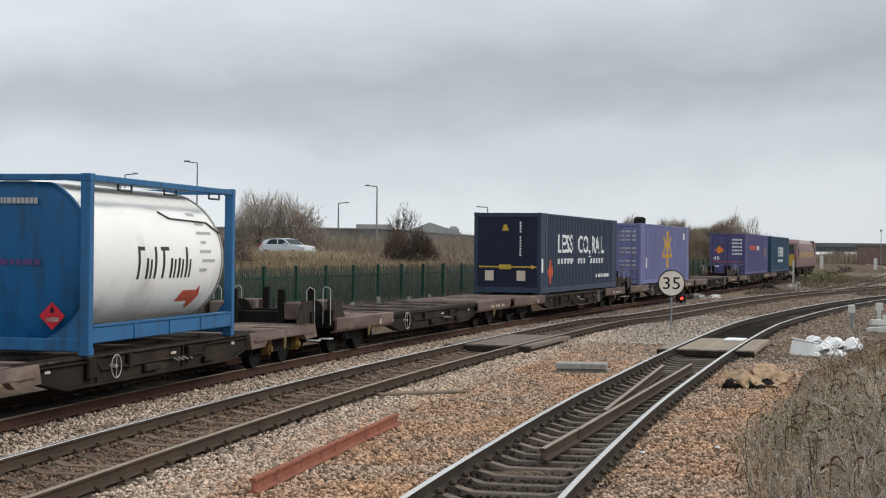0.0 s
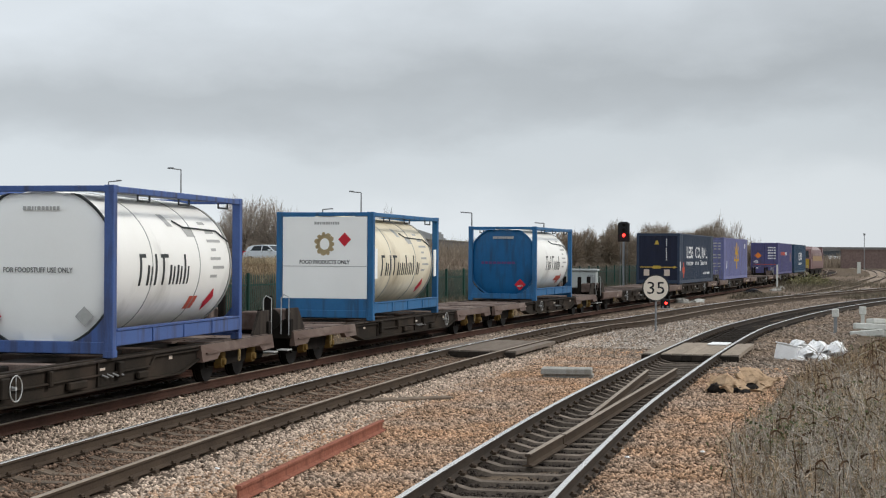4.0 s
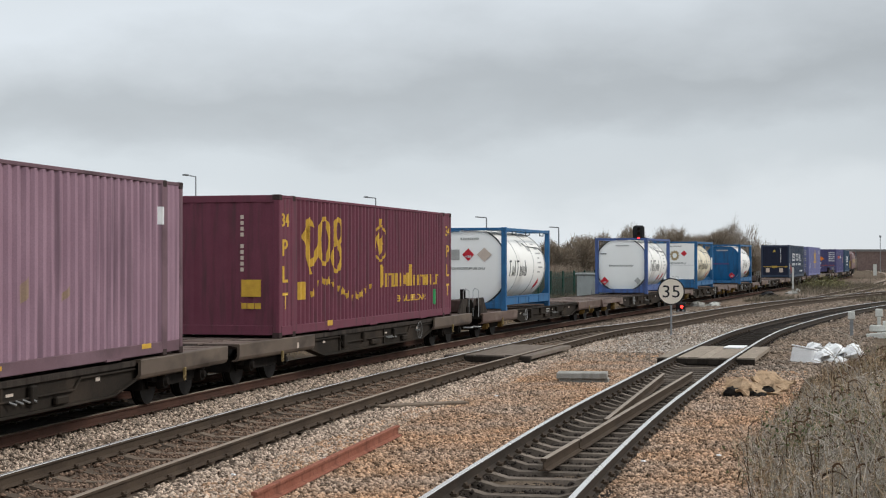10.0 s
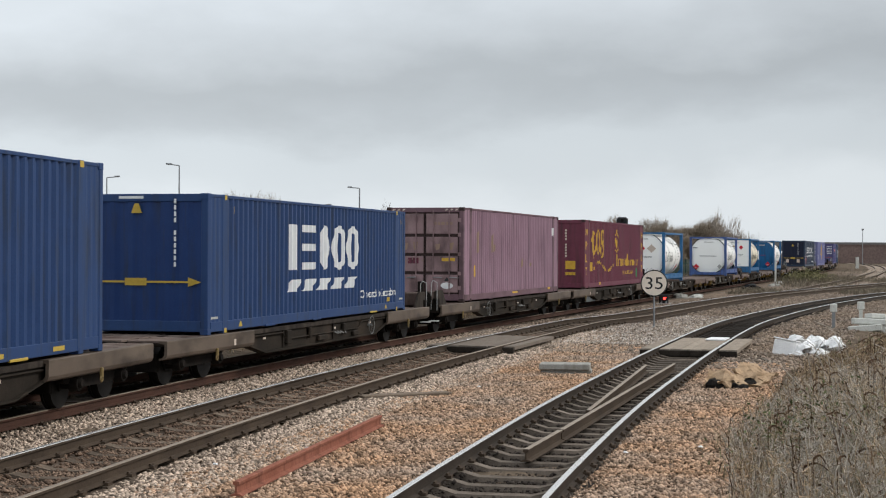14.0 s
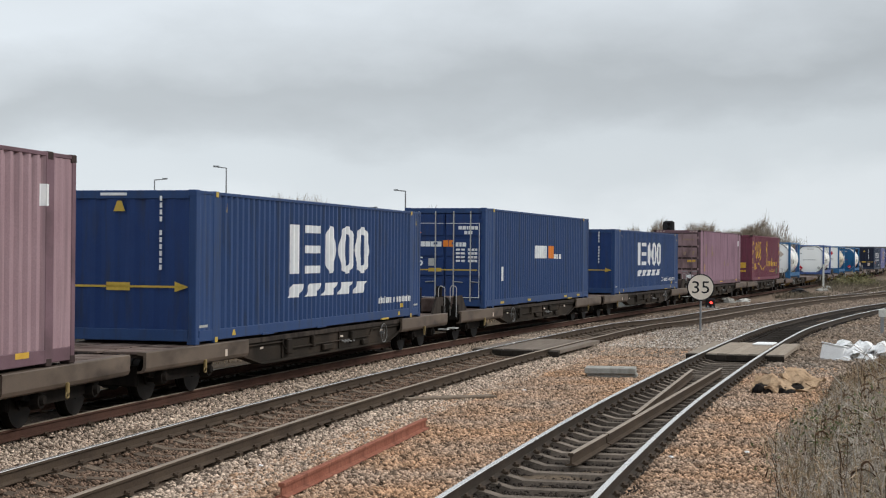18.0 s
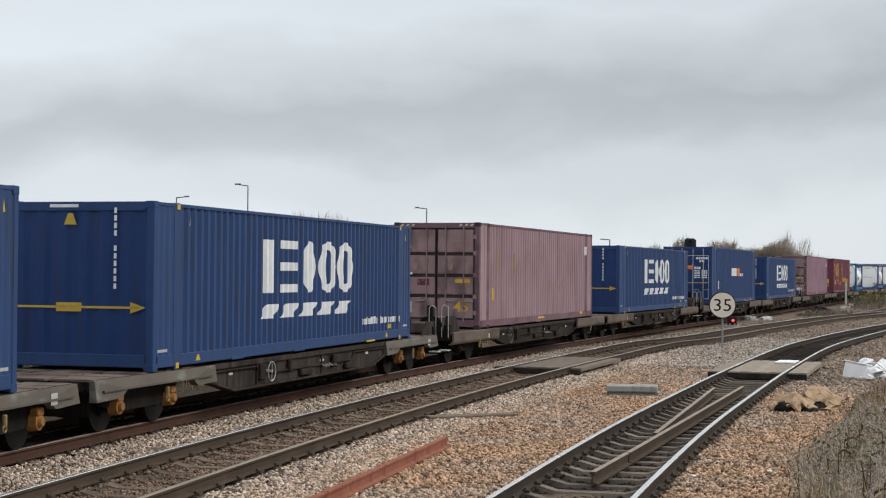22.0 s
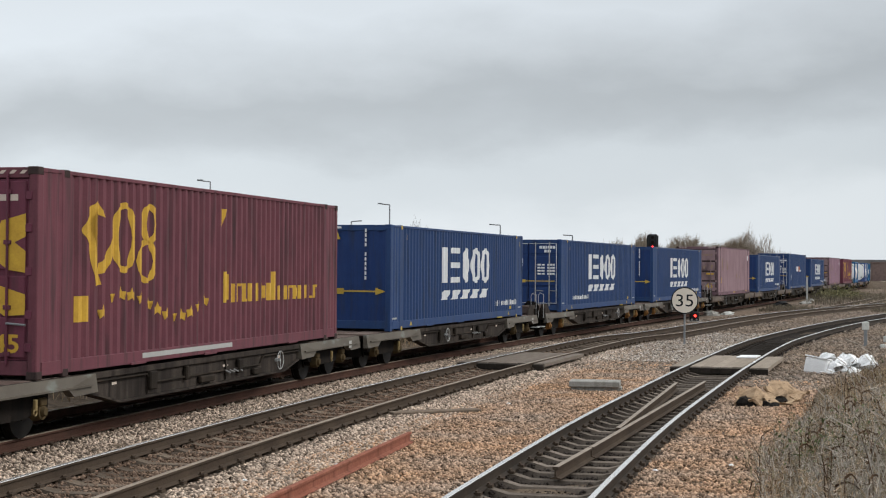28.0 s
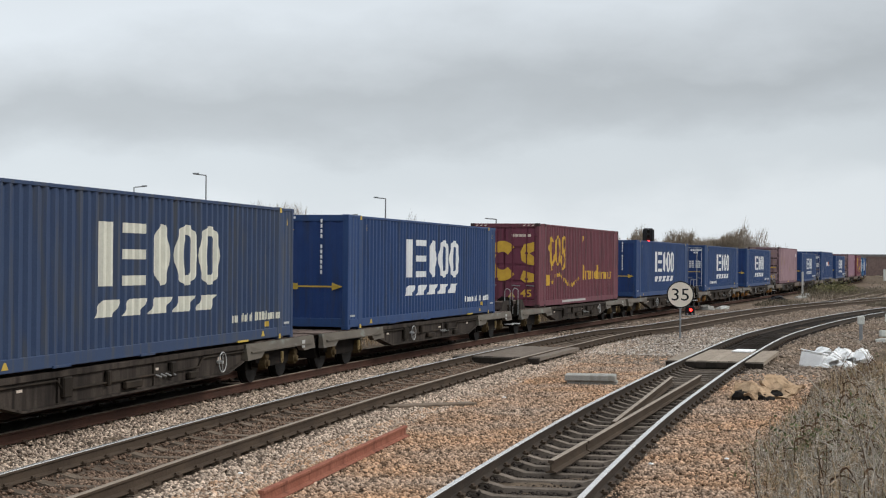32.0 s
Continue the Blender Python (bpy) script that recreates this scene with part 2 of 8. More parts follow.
GRIME = (0.045, 0.036, 0.028)
M = {
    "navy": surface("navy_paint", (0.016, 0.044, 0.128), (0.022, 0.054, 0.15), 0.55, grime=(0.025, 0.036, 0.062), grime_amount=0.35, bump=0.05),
    "navy_dark": surface("navy_faded_paint", (0.022, 0.036, 0.064), (0.03, 0.046, 0.078), 0.5, grime=(0.03, 0.035, 0.045), grime_amount=0.3, bump=0.05),
    "navy_grey": surface("dusty_navy_paint", (0.024, 0.045, 0.102), (0.034, 0.056, 0.112), 0.65, grime=(0.06, 0.065, 0.075), grime_amount=0.5, bump=0.05),
    # shade of the end walls put into a darker copy of the navy
    "navy_end_shaded": surface("navy_shaded_end_paint", (0.0085, 0.03, 0.115), (0.012, 0.038, 0.135), 0.5, grime=(0.02, 0.03, 0.06), grime_amount=0.3, bump=0.05),
    # darker than the slogan box's sides, for its end walls
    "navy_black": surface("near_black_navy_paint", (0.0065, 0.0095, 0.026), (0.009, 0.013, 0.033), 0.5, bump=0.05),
    "teal": surface("teal_navy_paint", (0.018, 0.05, 0.095), (0.025, 0.06, 0.11), 0.6, grime=(0.03, 0.04, 0.055), bump=0.05),
    "lilac": surface("lilac_paint", (0.14, 0.15, 0.31), (0.17, 0.18, 0.34), 0.65, grime=(0.12, 0.11, 0.14), bump=0.05),
    "violet": surface("violet_paint", (0.065, 0.065, 0.17), (0.09, 0.085, 0.2), 0.6, grime=(0.07, 0.06, 0.08), bump=0.05),
    "maroon": surface("maroon_paint", (0.125, 0.03, 0.05), (0.15, 0.04, 0.062), 0.6, grime=(0.07, 0.03, 0.035), grime_amount=0.4, bump=0.05),
    "maroon_red": surface("worn_maroon_paint", (0.12, 0.036, 0.048), (0.155, 0.05, 0.064), 0.65, grime=(0.055, 0.027, 0.03), grime_amount=0.5, bump=0.05),
    "faded": surface("faded_maroon_paint", (0.255, 0.155, 0.197), (0.335, 0.215, 0.262), 0.75, scale=0.8, grime=(0.13, 0.085, 0.105), grime_amount=0.4, grime_stretch=(4, 4, 0.3), bump=0.06),
    "faded_pale": surface("sun_bleached_maroon_paint", (0.275, 0.178, 0.197), (0.36, 0.25, 0.268), 0.75, scale=0.8, grime=(0.19, 0.13, 0.14), grime_amount=0.4, grime_stretch=(4, 4, 0.3), bump=0.06),
    "faded_end": surface("dirty_faded_maroon_paint", (0.235, 0.155, 0.16), (0.32, 0.22, 0.225), 0.8, scale=1.5, grime=(0.09, 0.062, 0.06), grime_amount=0.6, grime_stretch=(2.5, 2.5, 1.0), bump=0.06),
    "tank_blue": surface("blue_frame_paint", (0.02, 0.11, 0.26), (0.03, 0.14, 0.30), 0.5, grime=(0.03, 0.06, 0.1), grime_amount=0.4, bump=0.05),
    "tank_deep": surface("deep_blue_paint", (0.004, 0.085, 0.215), (0.008, 0.1, 0.25), 0.42, grime=(0.015, 0.05, 0.11), bump=0.05),
    "tank_purple": surface("purple_blue_frame_paint", (0.055, 0.1, 0.27), (0.07, 0.125, 0.31), 0.5, grime=(0.05, 0.05, 0.08), bump=0.05),
    "tank_white": surface("white_tank_cladding", (0.9, 0.89, 0.85), (0.84, 0.83, 0.78), 0.42, scale=1.2, grime=(0.5, 0.48, 0.44), grime_amount=0.2, grime_stretch=(1.2, 1.2, 0.5), bump=0.04),
    "tank_cream": surface("cream_tank_cladding", (0.8, 0.73, 0.57), (0.7, 0.62, 0.45), 0.45, scale=1.0, grime=(0.36, 0.30, 0.2), grime_amount=0.4,
                          grime_stretch=(1.2, 1.2, 0.5), bump=0.04),
    "tank_end": surface("white_tank_end", (0.93, 0.93, 0.9), (0.87, 0.87, 0.84), 0.45, scale=0.9, bump=0.04),
    "black_strip": paint("black_rubber_strip", (0.02, 0.02, 0.022), 0.6),
    "white_print": surface("worn_white_print", (0.78, 0.78, 0.76), (0.62, 0.64, 0.66), 0.6, scale=6.0, bump=0.0),
    "cream_print": surface("yellowed_white_print", (0.66, 0.65, 0.55), (0.55, 0.54, 0.46), 0.65, scale=6.0, bump=0.0),
    "gold_print": surface("gold_print", (0.62, 0.38, 0.045), (0.5, 0.29, 0.04), 0.6, scale=6.0, bump=0.0),
    "gold_faded": surface("faded_gold_print", (0.3, 0.215, 0.14), (0.26, 0.175, 0.16), 0.8, scale=4.0, bump=0.0),
    "orange_print": paint("orange_print", (0.75, 0.22, 0.03)),
    "yellow": paint("yellow_paint", (0.52, 0.36, 0.06)),
    "red_print": paint("red_print", (0.55, 0.02, 0.035)),
    "red_orange": paint("red_orange_print", (0.55, 0.10, 0.05)),
    "green_print": paint("green_print", (0.03, 0.28, 0.09)),
    "grey_print": paint("grey_print", (0.42, 0.42, 0.40)),
    "grey_mid": paint("mid_grey_print", (0.2, 0.2, 0.195)),
    "faded_trim": surface("dirty_brown_maroon_frame", (0.13, 0.078, 0.09), (0.19, 0.12, 0.14), 0.75, scale=1.2, grime=(0.07, 0.048, 0.05), grime_amount=0.4, grime_stretch=(1.5, 0.8, 1.5), bump=0.06),
    "door_dirt": surface("grime_in_door_seams", (0.035, 0.024, 0.022), (0.06, 0.042, 0.04), 0.85, bump=0.1),
    "dark_print": paint("dark_print", (0.03, 0.035, 0.035)),
    "pale_print": paint("pale_print", (0.60, 0.50, 0.42)),
    "crest_gold": paint("dull_gold_crest", (0.46, 0.36, 0.2)),
    "violet_print": paint("violet_print", (0.10, 0.05, 0.16)),
    "wagon": surface("weathered_wagon_steel", (0.032, 0.026, 0.0215), (0.07, 0.056, 0.046), 0.8, scale=1.4, grime=(0.02, 0.016, 0.014), grime_amount=0.9, bump=0.15),
    # grime, blackened further for the shade under the wagons
    "wagon_dark": surface("grimy_shaded_underframe_steel", (0.009, 0.0075, 0.0065), (0.022, 0.0175, 0.0145), 0.85, scale=2.0, grime=(0.010, 0.009, 0.008), grime_amount=0.8, bump=0.2),
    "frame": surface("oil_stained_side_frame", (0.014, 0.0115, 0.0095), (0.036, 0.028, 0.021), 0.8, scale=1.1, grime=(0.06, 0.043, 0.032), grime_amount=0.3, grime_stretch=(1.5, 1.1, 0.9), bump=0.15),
    "axle_brown": paint("grimy_brown_axle_box", (0.1, 0.07, 0.035), 0.8, 0.5),
    "axle_amber": paint("amber_axle_box", (0.2, 0.125, 0.04), 0.8, 0.5),
    "olive": surface("olive_dead_stems", (0.145, 0.155, 0.07), (0.25, 0.215, 0.125), 0.95, scale=1.2, vary=0.5, island=True, bump=0.0),
    "weed": surface("mixed_verge_weeds", (0.185, 0.15, 0.115), (0.13, 0.118, 0.082), 0.95, scale=0.3, vary=0.35, island=True, bump=0.0),
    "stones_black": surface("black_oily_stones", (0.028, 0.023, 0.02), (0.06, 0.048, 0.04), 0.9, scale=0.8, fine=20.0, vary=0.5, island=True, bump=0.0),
    "stones_far": surface("far_ballast_stones", (0.29, 0.215, 0.155), (0.23, 0.195, 0.165), 0.95, scale=0.3, fine=20.0, vary=0.6, island=True, bump=0.0),
    "skirt": surface("dusty_brown_skirt_plate", (0.085, 0.062, 0.046), (0.155, 0.118, 0.09), 0.55, scale=1.0, grime=(0.04, 0.029, 0.022), grime_amount=0.6, grime_stretch=(1.2, 1.0, 2.2), bump=0.05),
    "skirt_rusty": surface("rust_stained_skirt_plate", (0.15, 0.1, 0.078), (0.078, 0.05, 0.04), 0.6, scale=1.1, grime=(0.22, 0.17, 0.14), grime_amount=0.4, grime_stretch=(1.2, 1.1, 2.5), bump=0.05),
    "skirt_grey": surface("olive_grey_stained_plate", (0.125, 0.107, 0.083), (0.082, 0.068, 0.053), 0.6, scale=1.1, grime=(0.22, 0.25, 0.23), grime_amount=0.22, grime_stretch=(1.6, 1.4, 3.0), bump=0.05),
    "deck": surface("rusty_deck_plate", (0.13, 0.095, 0.08), (0.19, 0.15, 0.13), 0.8, scale=1.8, grime=(0.07, 0.045, 0.038), grime_amount=0.7,
                    grime_stretch=(1.5, 0.8, 1.5), bump=0.2),
    "axle_orange": paint("orange_axle_box", (0.34, 0.16, 0.045), 0.7, 0.5),
    # darker than dirty wheel steel, to hold the shade below the skirts
    "wheel": surface("shaded_wheel_steel", (0.008, 0.0068, 0.006), (0.016, 0.0135, 0.012), 0.6, 0.5, bump=0.1),
    "rail_light": paint("pale_grey_handrail", (0.46, 0.46, 0.45), 0.5),
    "hook": paint("amber_hook", (0.24, 0.17, 0.07), 0.6),
    "rubber": paint("black_rubber", (0.018, 0.018, 0.018), 0.85),
    "rust_rail": surface("rusty_rail_steel", (0.23, 0.085, 0.055), (0.30, 0.125, 0.085), 0.85, scale=3.0, grime=(0.13, 0.05, 0.035), bump=0.3),
    "rail_side": surface("brown_rail_side", (0.047, 0.034, 0.025), (0.082, 0.06, 0.043), 0.8, scale=1.5, bump=0.2),
    "rail_side_dark": surface("oily_dark_rail_side", (0.032, 0.025, 0.02), (0.06, 0.046, 0.036), 0.75, scale=1.5, bump=0.2),
    "rail_side_rust": surface("rust_brown_rail_side", (0.085, 0.042, 0.03), (0.05, 0.029, 0.022), 0.85, scale=1.5, bump=0.2),
    "rail_top": surface("polished_rail_head", (0.85, 0.83, 0.79), (0.7, 0.68, 0.64), 0.24, 0.65, scale=3.0, stretch=(1, 0.1, 1), bump=0.02),
    "rail_top_dull": surface("dull_rail_head", (0.32, 0.26, 0.2), (0.22, 0.175, 0.135), 0.55, 0.3, scale=3.0, bump=0.03),
    "sleeper": surface("weathered_sleeper", (0.1, 0.076, 0.056), (0.165, 0.13, 0.1), 0.9, scale=4.0, vary=0.35, bump=0.4),
    # sleeper colour blackened to carry the shade that falls there
    "sleeper_shaded": surface("shade_darkened_sleeper", (0.022, 0.018, 0.015), (0.045, 0.037, 0.03), 0.9, scale=4.0, vary=0.3, bump=0.4),
    "sleeper_pale": surface("pale_worn_sleeper", (0.18, 0.148, 0.12), (0.09, 0.072, 0.058), 0.9, scale=4.0, vary=0.35, bump=0.4),
    "board": surface("weathered_timber_board", (0.23, 0.19, 0.15), (0.32, 0.27, 0.215), 0.9, scale=2.0, stretch=(3, 0.6, 1), vary=0.12, bump=0.3),
    "board_dark": surface("dirty_timber_board", (0.13, 0.106, 0.086), (0.19, 0.158, 0.13), 0.9, scale=2.0, stretch=(3, 0.6, 1), vary=0.12, bump=0.3),
    "concrete": surface("concrete", (0.36, 0.35, 0.32), (0.28, 0.27, 0.245), 0.9, scale=4.0, grime=(0.17, 0.16, 0.13), bump=0.3),
    "concrete_pale": surface("pale_concrete", (0.62, 0.62, 0.58), (0.5, 0.5, 0.46), 0.9, scale=4.0, bump=0.3),
    "fence": surface("green_fence_paint", (0.006, 0.036, 0.025), (0.01, 0.05, 0.035), 0.55, vary=0.25, bump=0.05),
    "cabinet": surface("grey_cabinet_paint", (0.4, 0.43, 0.42), (0.33, 0.35, 0.34), 0.6, scale=1.5, grime=(0.2, 0.2, 0.18), grime_amount=0.3, bump=0.05),
    "galv": surface("galvanised_steel", (0.22, 0.23, 0.24), (0.30, 0.31, 0.32), 0.5, 0.5, bump=0.05),
    "black": paint("black_paint", (0.012, 0.012, 0.013), 0.6),
    "sign_white": paint("white_sign_face", (0.84, 0.75, 0.63), 0.5),
    "red_lamp": glow("red_lamp", (1.0, 0.02, 0.015), 9.0),
    "bag": surface("white_plastic_sack", (0.88, 0.88, 0.87), (0.78, 0.78, 0.78), 0.45, scale=4.0, bump=0.5, depth=0.03),
    "tan_sheet": surface("tan_board", (0.46, 0.33, 0.215), (0.33, 0.22, 0.13), 0.9, scale=3.0, grime=(0.1, 0.066, 0.042), bump=0.3),
    "car_paint": surface("silver_car_paint", (0.56, 0.6, 0.63), (0.5, 0.54, 0.57), 0.3, 0.1, bump=0.0, spec=0.6),
    "car_glass": paint("dark_car_glass", (0.012, 0.018, 0.022), 0.1),
    "loco_maroon": surface("faded_maroon_loco_paint", (0.13, 0.07, 0.068), (0.18, 0.1, 0.095), 0.5, bump=0.05),
    "loco_gold": paint("gold_loco_band", (0.28, 0.18, 0.07)),
    # roof and grilles paler and pinker than the maroon body
    "loco_roof": surface("pale_loco_roof", (0.24, 0.18, 0.175), (0.3, 0.235, 0.23), 0.6, bump=0.1),
    "bark": surface("grey_brown_bark", (0.10, 0.08, 0.062), (0.15, 0.125, 0.10), 0.95, vary=0.2, bump=0.4),
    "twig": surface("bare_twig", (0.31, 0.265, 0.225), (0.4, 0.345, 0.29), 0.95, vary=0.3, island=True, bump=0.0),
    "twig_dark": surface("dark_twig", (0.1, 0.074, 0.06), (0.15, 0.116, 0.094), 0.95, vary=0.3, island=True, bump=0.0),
    # distance haze put into a paler twig colour
    "twig_haze": surface("hazed_far_twigs", (0.235, 0.19, 0.145), (0.31, 0.255, 0.195), 0.95, vary=0.3, island=True, bump=0.0),
    "straw": surface("dry_straw_stems", (0.5, 0.405, 0.275), (0.22, 0.18, 0.11), 0.95, scale=1.0, vary=0.55, island=True, bump=0.0),
    "bramble": surface("dead_bramble_stems", (0.22, 0.16, 0.125), (0.33, 0.265, 0.205), 0.95, scale=0.8, vary=0.5, island=True, bump=0.0),
    "grey_stem": surface("grey_dead_stems", (0.52, 0.47, 0.4), (0.33, 0.29, 0.245), 0.95, vary=0.4, island=True, bump=0.0),
    "tan_stem": surface("tan_dead_stalks", (0.46, 0.345, 0.225), (0.27, 0.195, 0.125), 0.95, scale=1.0, vary=0.5, island=True, bump=0.0),
    "bank_grass": surface("bleached_bank_grass", (0.33, 0.25, 0.155), (0.21, 0.155, 0.1), 0.95, scale=0.25, vary=0.35, island=True, bump=0.0),
    "roof_far": surface("pale_grey_roof_sheet", (0.4, 0.4, 0.39), (0.33, 0.33, 0.325), 0.8, scale=0.4, fine=3.0, bump=0.05),
    "wall_far": surface("far_brown_wall", (0.19, 0.15, 0.13), (0.24, 0.2, 0.175), 0.9, scale=0.4, fine=3.0, bump=0.05),
    "leaf_dead": surface("dead_leaves", (0.085, 0.05, 0.032), (0.14, 0.09, 0.055), 0.9, vary=0.4, island=True, bump=0.0),
    "leaf_green": surface("bramble_leaves", (0.09, 0.115, 0.045), (0.15, 0.16, 0.085), 0.8, vary=0.4, island=True, bump=0.0),
    "bank": surface("dead_scrub_soil", (0.085, 0.064, 0.046), (0.15, 0.112, 0.078), 1.0, scale=0.25, fine=3.0, bump=1.0, depth=0.3),
    # bed darker than its stones, so the gaps between them read as shade
    "ballast": surface("brown_ballast_bed", (0.185, 0.132, 0.092), (0.165, 0.132, 0.106), 1.0, scale=0.35, fine=5.0, bump=1.0, depth=0.06, grain=0.95, contrast=0.15, grime=(0.08, 0.06, 0.045), grime_amount=0.45, grime_stretch=(1.4, 0.7, 1)),
    # oil along the siding; under the freight line, the train's shade as colour
    "ballast_black": surface("oily_and_shaded_ballast", (0.018, 0.0145, 0.012), (0.034, 0.027, 0.022), 1.0, scale=0.8, fine=16.0, bump=1.0, depth=0.06, grain=0.95),
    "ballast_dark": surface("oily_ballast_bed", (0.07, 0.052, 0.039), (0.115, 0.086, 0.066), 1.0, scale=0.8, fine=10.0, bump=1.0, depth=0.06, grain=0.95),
    "stones": surface("ballast_stones", (0.415, 0.258, 0.158), (0.36, 0.27, 0.205), 0.95, scale=0.5, fine=20.0, vary=0.72, island=True, bump=0.0, contrast=0.15),
    "stones_grey": surface("grey_ballast_stones", (0.52, 0.415, 0.325), (0.35, 0.27, 0.21), 0.95, scale=0.6, fine=20.0, vary=0.75, island=True, bump=0.0),
    "stones_pale": surface("pale_ballast_stones", (0.5, 0.45, 0.4), (0.36, 0.31, 0.26), 0.95, scale=0.6, fine=20.0, vary=0.6, island=True, bump=0.0),
    "stones_dark": surface("dirty_ballast_stones", (0.125, 0.08, 0.056), (0.235, 0.165, 0.12), 0.95, scale=0.8, fine=20.0, vary=0.5, island=True, bump=0.0),
    "brick_far": surface("far_brown_brick", (0.15, 0.105, 0.095), (0.19, 0.14, 0.125), 0.95, scale=0.3, fine=2.0, bump=0.1),
    "bridge": surface("dark_bridge_steel", (0.075, 0.085, 0.095), (0.11, 0.12, 0.13), 0.8, scale=0.2, fine=2.0, bump=0.1),
    "road_wall": surface("grey_road_parapet", (0.15, 0.143, 0.136), (0.2, 0.19, 0.182), 0.9, scale=0.3, fine=3.0, bump=0.2),
}

# ---- mesh helpers ----


class Shape:
    """Collects vertices and faces of one part."""

    def __init__(self):
        self.v, self.f, self.m = [], [], []

    def add(self, verts, faces, mi=0):
        n = len(self.v)
        self.v += [tuple(p) for p in verts]
        self.f += [tuple(n + i for i in q) for q in faces]
        self.m += [mi] * len(faces)
        return self

    def box(self, x0, x1, y0, y1, z0, z1, c=0.0, mi=0):
        """A box; c chamfers its twelve edges."""
        if c <= 0:
            v = [(x, y, z) for x in (x0, x1) for y in (y0, y1) for z in (z0, z1)]
            return self.add(v, [(0, 1, 3, 2), (4, 6, 7, 5), (0, 4, 5, 1), (2, 3, 7, 6), (0, 2, 6, 4), (1, 5, 7, 3)], mi)
        bm = bmesh.new()
        bmesh.ops.create_cube(bm, size=1.0)
        for q in bm.verts:
            q.co = ((x0 + x1) / 2 + q.co.x * (x1 - x0), (y0 + y1) / 2 + q.co.y * (y1 - y0), (z0 + z1) / 2 + q.co.z * (z1 - z0))
        bmesh.ops.bevel(bm, geom=list(bm.edges), offset=c, segments=1, affect="EDGES")
        bm.verts.index_update()
        self.add([q.co[:] for q in bm.verts], [[q.index for q in fc.verts] for fc in bm.faces], mi)
        bm.free()
        return self

    def tube(self, a, b, r0, r1=None, n=8, caps=True, mi=0):
        a, b = Vector(a), Vector(b)
        r1 = r0 if r1 is None else r1
        d = (b - a).normalized()
        u = d.orthogonal().normalized()
        w = d.cross(u)
        v = []
        for p, r in ((a, r0), (b, r1)):
            v += [p + r * (math.cos(2 * math.pi * i / n) * u + math.sin(2 * math.pi * i / n) * w) for i in range(n)]
        fc = [(i, (i + 1) % n, n + (i + 1) % n, n + i) for i in range(n)]
        if caps:
            fc += [tuple(range(n))[::-1], tuple(range(n, 2 * n))]
        return self.add(v, fc, mi)

    def pipe(self, pts, r, n=6, mi=0):
        for a, b in zip(pts[:-1], pts[1:]):
            self.tube(a, b, r, n=n, mi=mi)
        return self

    def ring(self, centre, axis, radius, r, n=20, k=5, mi=0):
        c, d = Vector(centre), Vector(axis).normalized()
        u = d.orthogonal().normalized()
        w = d.cross(u)
        v, fc = [], []
        for i in range(n):
            e = math.cos(2 * math.pi * i / n) * u + math.sin(2 * math.pi * i / n) * w
            for j in range(k):
                a = 2 * math.pi * j / k
                v.append(c + e * (radius + r * math.cos(a)) + d * r * math.sin(a))
        for i in range(n):
            for j in range(k):
                fc.append((i * k + j, ((i + 1) % n) * k + j, ((i + 1) % n) * k + (j + 1) % k, i * k + (j + 1) % k))
        return self.add(v, fc, mi)

    def prism(self, poly, place, mi=0):
        """A polygon given as pairs, extruded; place(u, v, side) maps it, side 0 or 1."""
        n = len(poly)
        v = [place(a, b, 0) for a, b in poly] + [place(a, b, 1) for a, b in poly]
        fc = [tuple(range(n))[::-1], tuple(range(n, 2 * n))] + [(i, (i + 1) % n, n + (i + 1) % n, n + i) for i in range(n)]
        return self.add(v, fc, mi)

    def lathe(self, profile, n=32, mi=0):
        """Profile of (y, radius) turned about the y axis."""
        v, fc = [], []
        for y, r in profile:
            v += [(r * math.cos(2 * math.pi * i / n), y, r * math.sin(2 * math.pi * i / n)) for i in range(n)]
        for j in range(len(profile) - 1):
            fc += [(j * n + i, (j + 1) * n + i, (j + 1) * n + (i + 1) % n, j * n + (i + 1) % n) for i in range(n)]
        fc += [tuple(range(n)), tuple(range((len(profile) - 1) * n, len(profile) * n))[::-1]]
        return self.add(v, fc, mi)

    def shift(self, dx, dy, dz):
        self.v = [(x + dx, y + dy, z + dz) for x, y, z in self.v]
        return self

    def mesh(self, name, *mats, smooth=False):
        me = bpy.data.meshes.new(name)
        me.from_pydata(self.v, [], self.f)
        for mt in mats:
            me.materials.append(mt)
        if len(mats) > 1:
            me.polygons.foreach_set("material_index", self.m)
        bm = bmesh.new()
        bm.from_mesh(me)
        bmesh.ops.recalc_face_normals(bm, faces=bm.faces)
        bm.to_mesh(me)
        bm.free()
        if smooth:
            me.polygons.foreach_set("use_smooth", [True] * len(me.polygons))
            me.set_sharp_from_angle(angle=radians(40))
        return me


def part(name, shape, material, parent, label="", smooth=False):
    """One mesh object under a thing or a part; shape is a Shape or a finished mesh."""
    mats = material if isinstance(material, (list, tuple)) else [material]
    me = shape.mesh(name, *mats, smooth=smooth) if isinstance(shape, Shape) else shape
    ob = new(name, me)
    ob.parent = parent
    if label:
        ob["label"] = label
    return ob


def thing(name, label, category, group="", at=None):
    ob = new(name)
    ob.empty_display_size = 0.3
    tagged(ob, label, category, group)
    if at is not None:
        ob.matrix_basis = at
    return ob


def solid(name, shape, material, label, category, group="", kind="", at=None, smooth=False):
    """A thing of one mesh."""
    ob = part(name, shape, material, None, smooth=smooth)
    tagged(ob, label, category, group, kind)
    if at is not None:
        ob.matrix_basis = at
    return ob


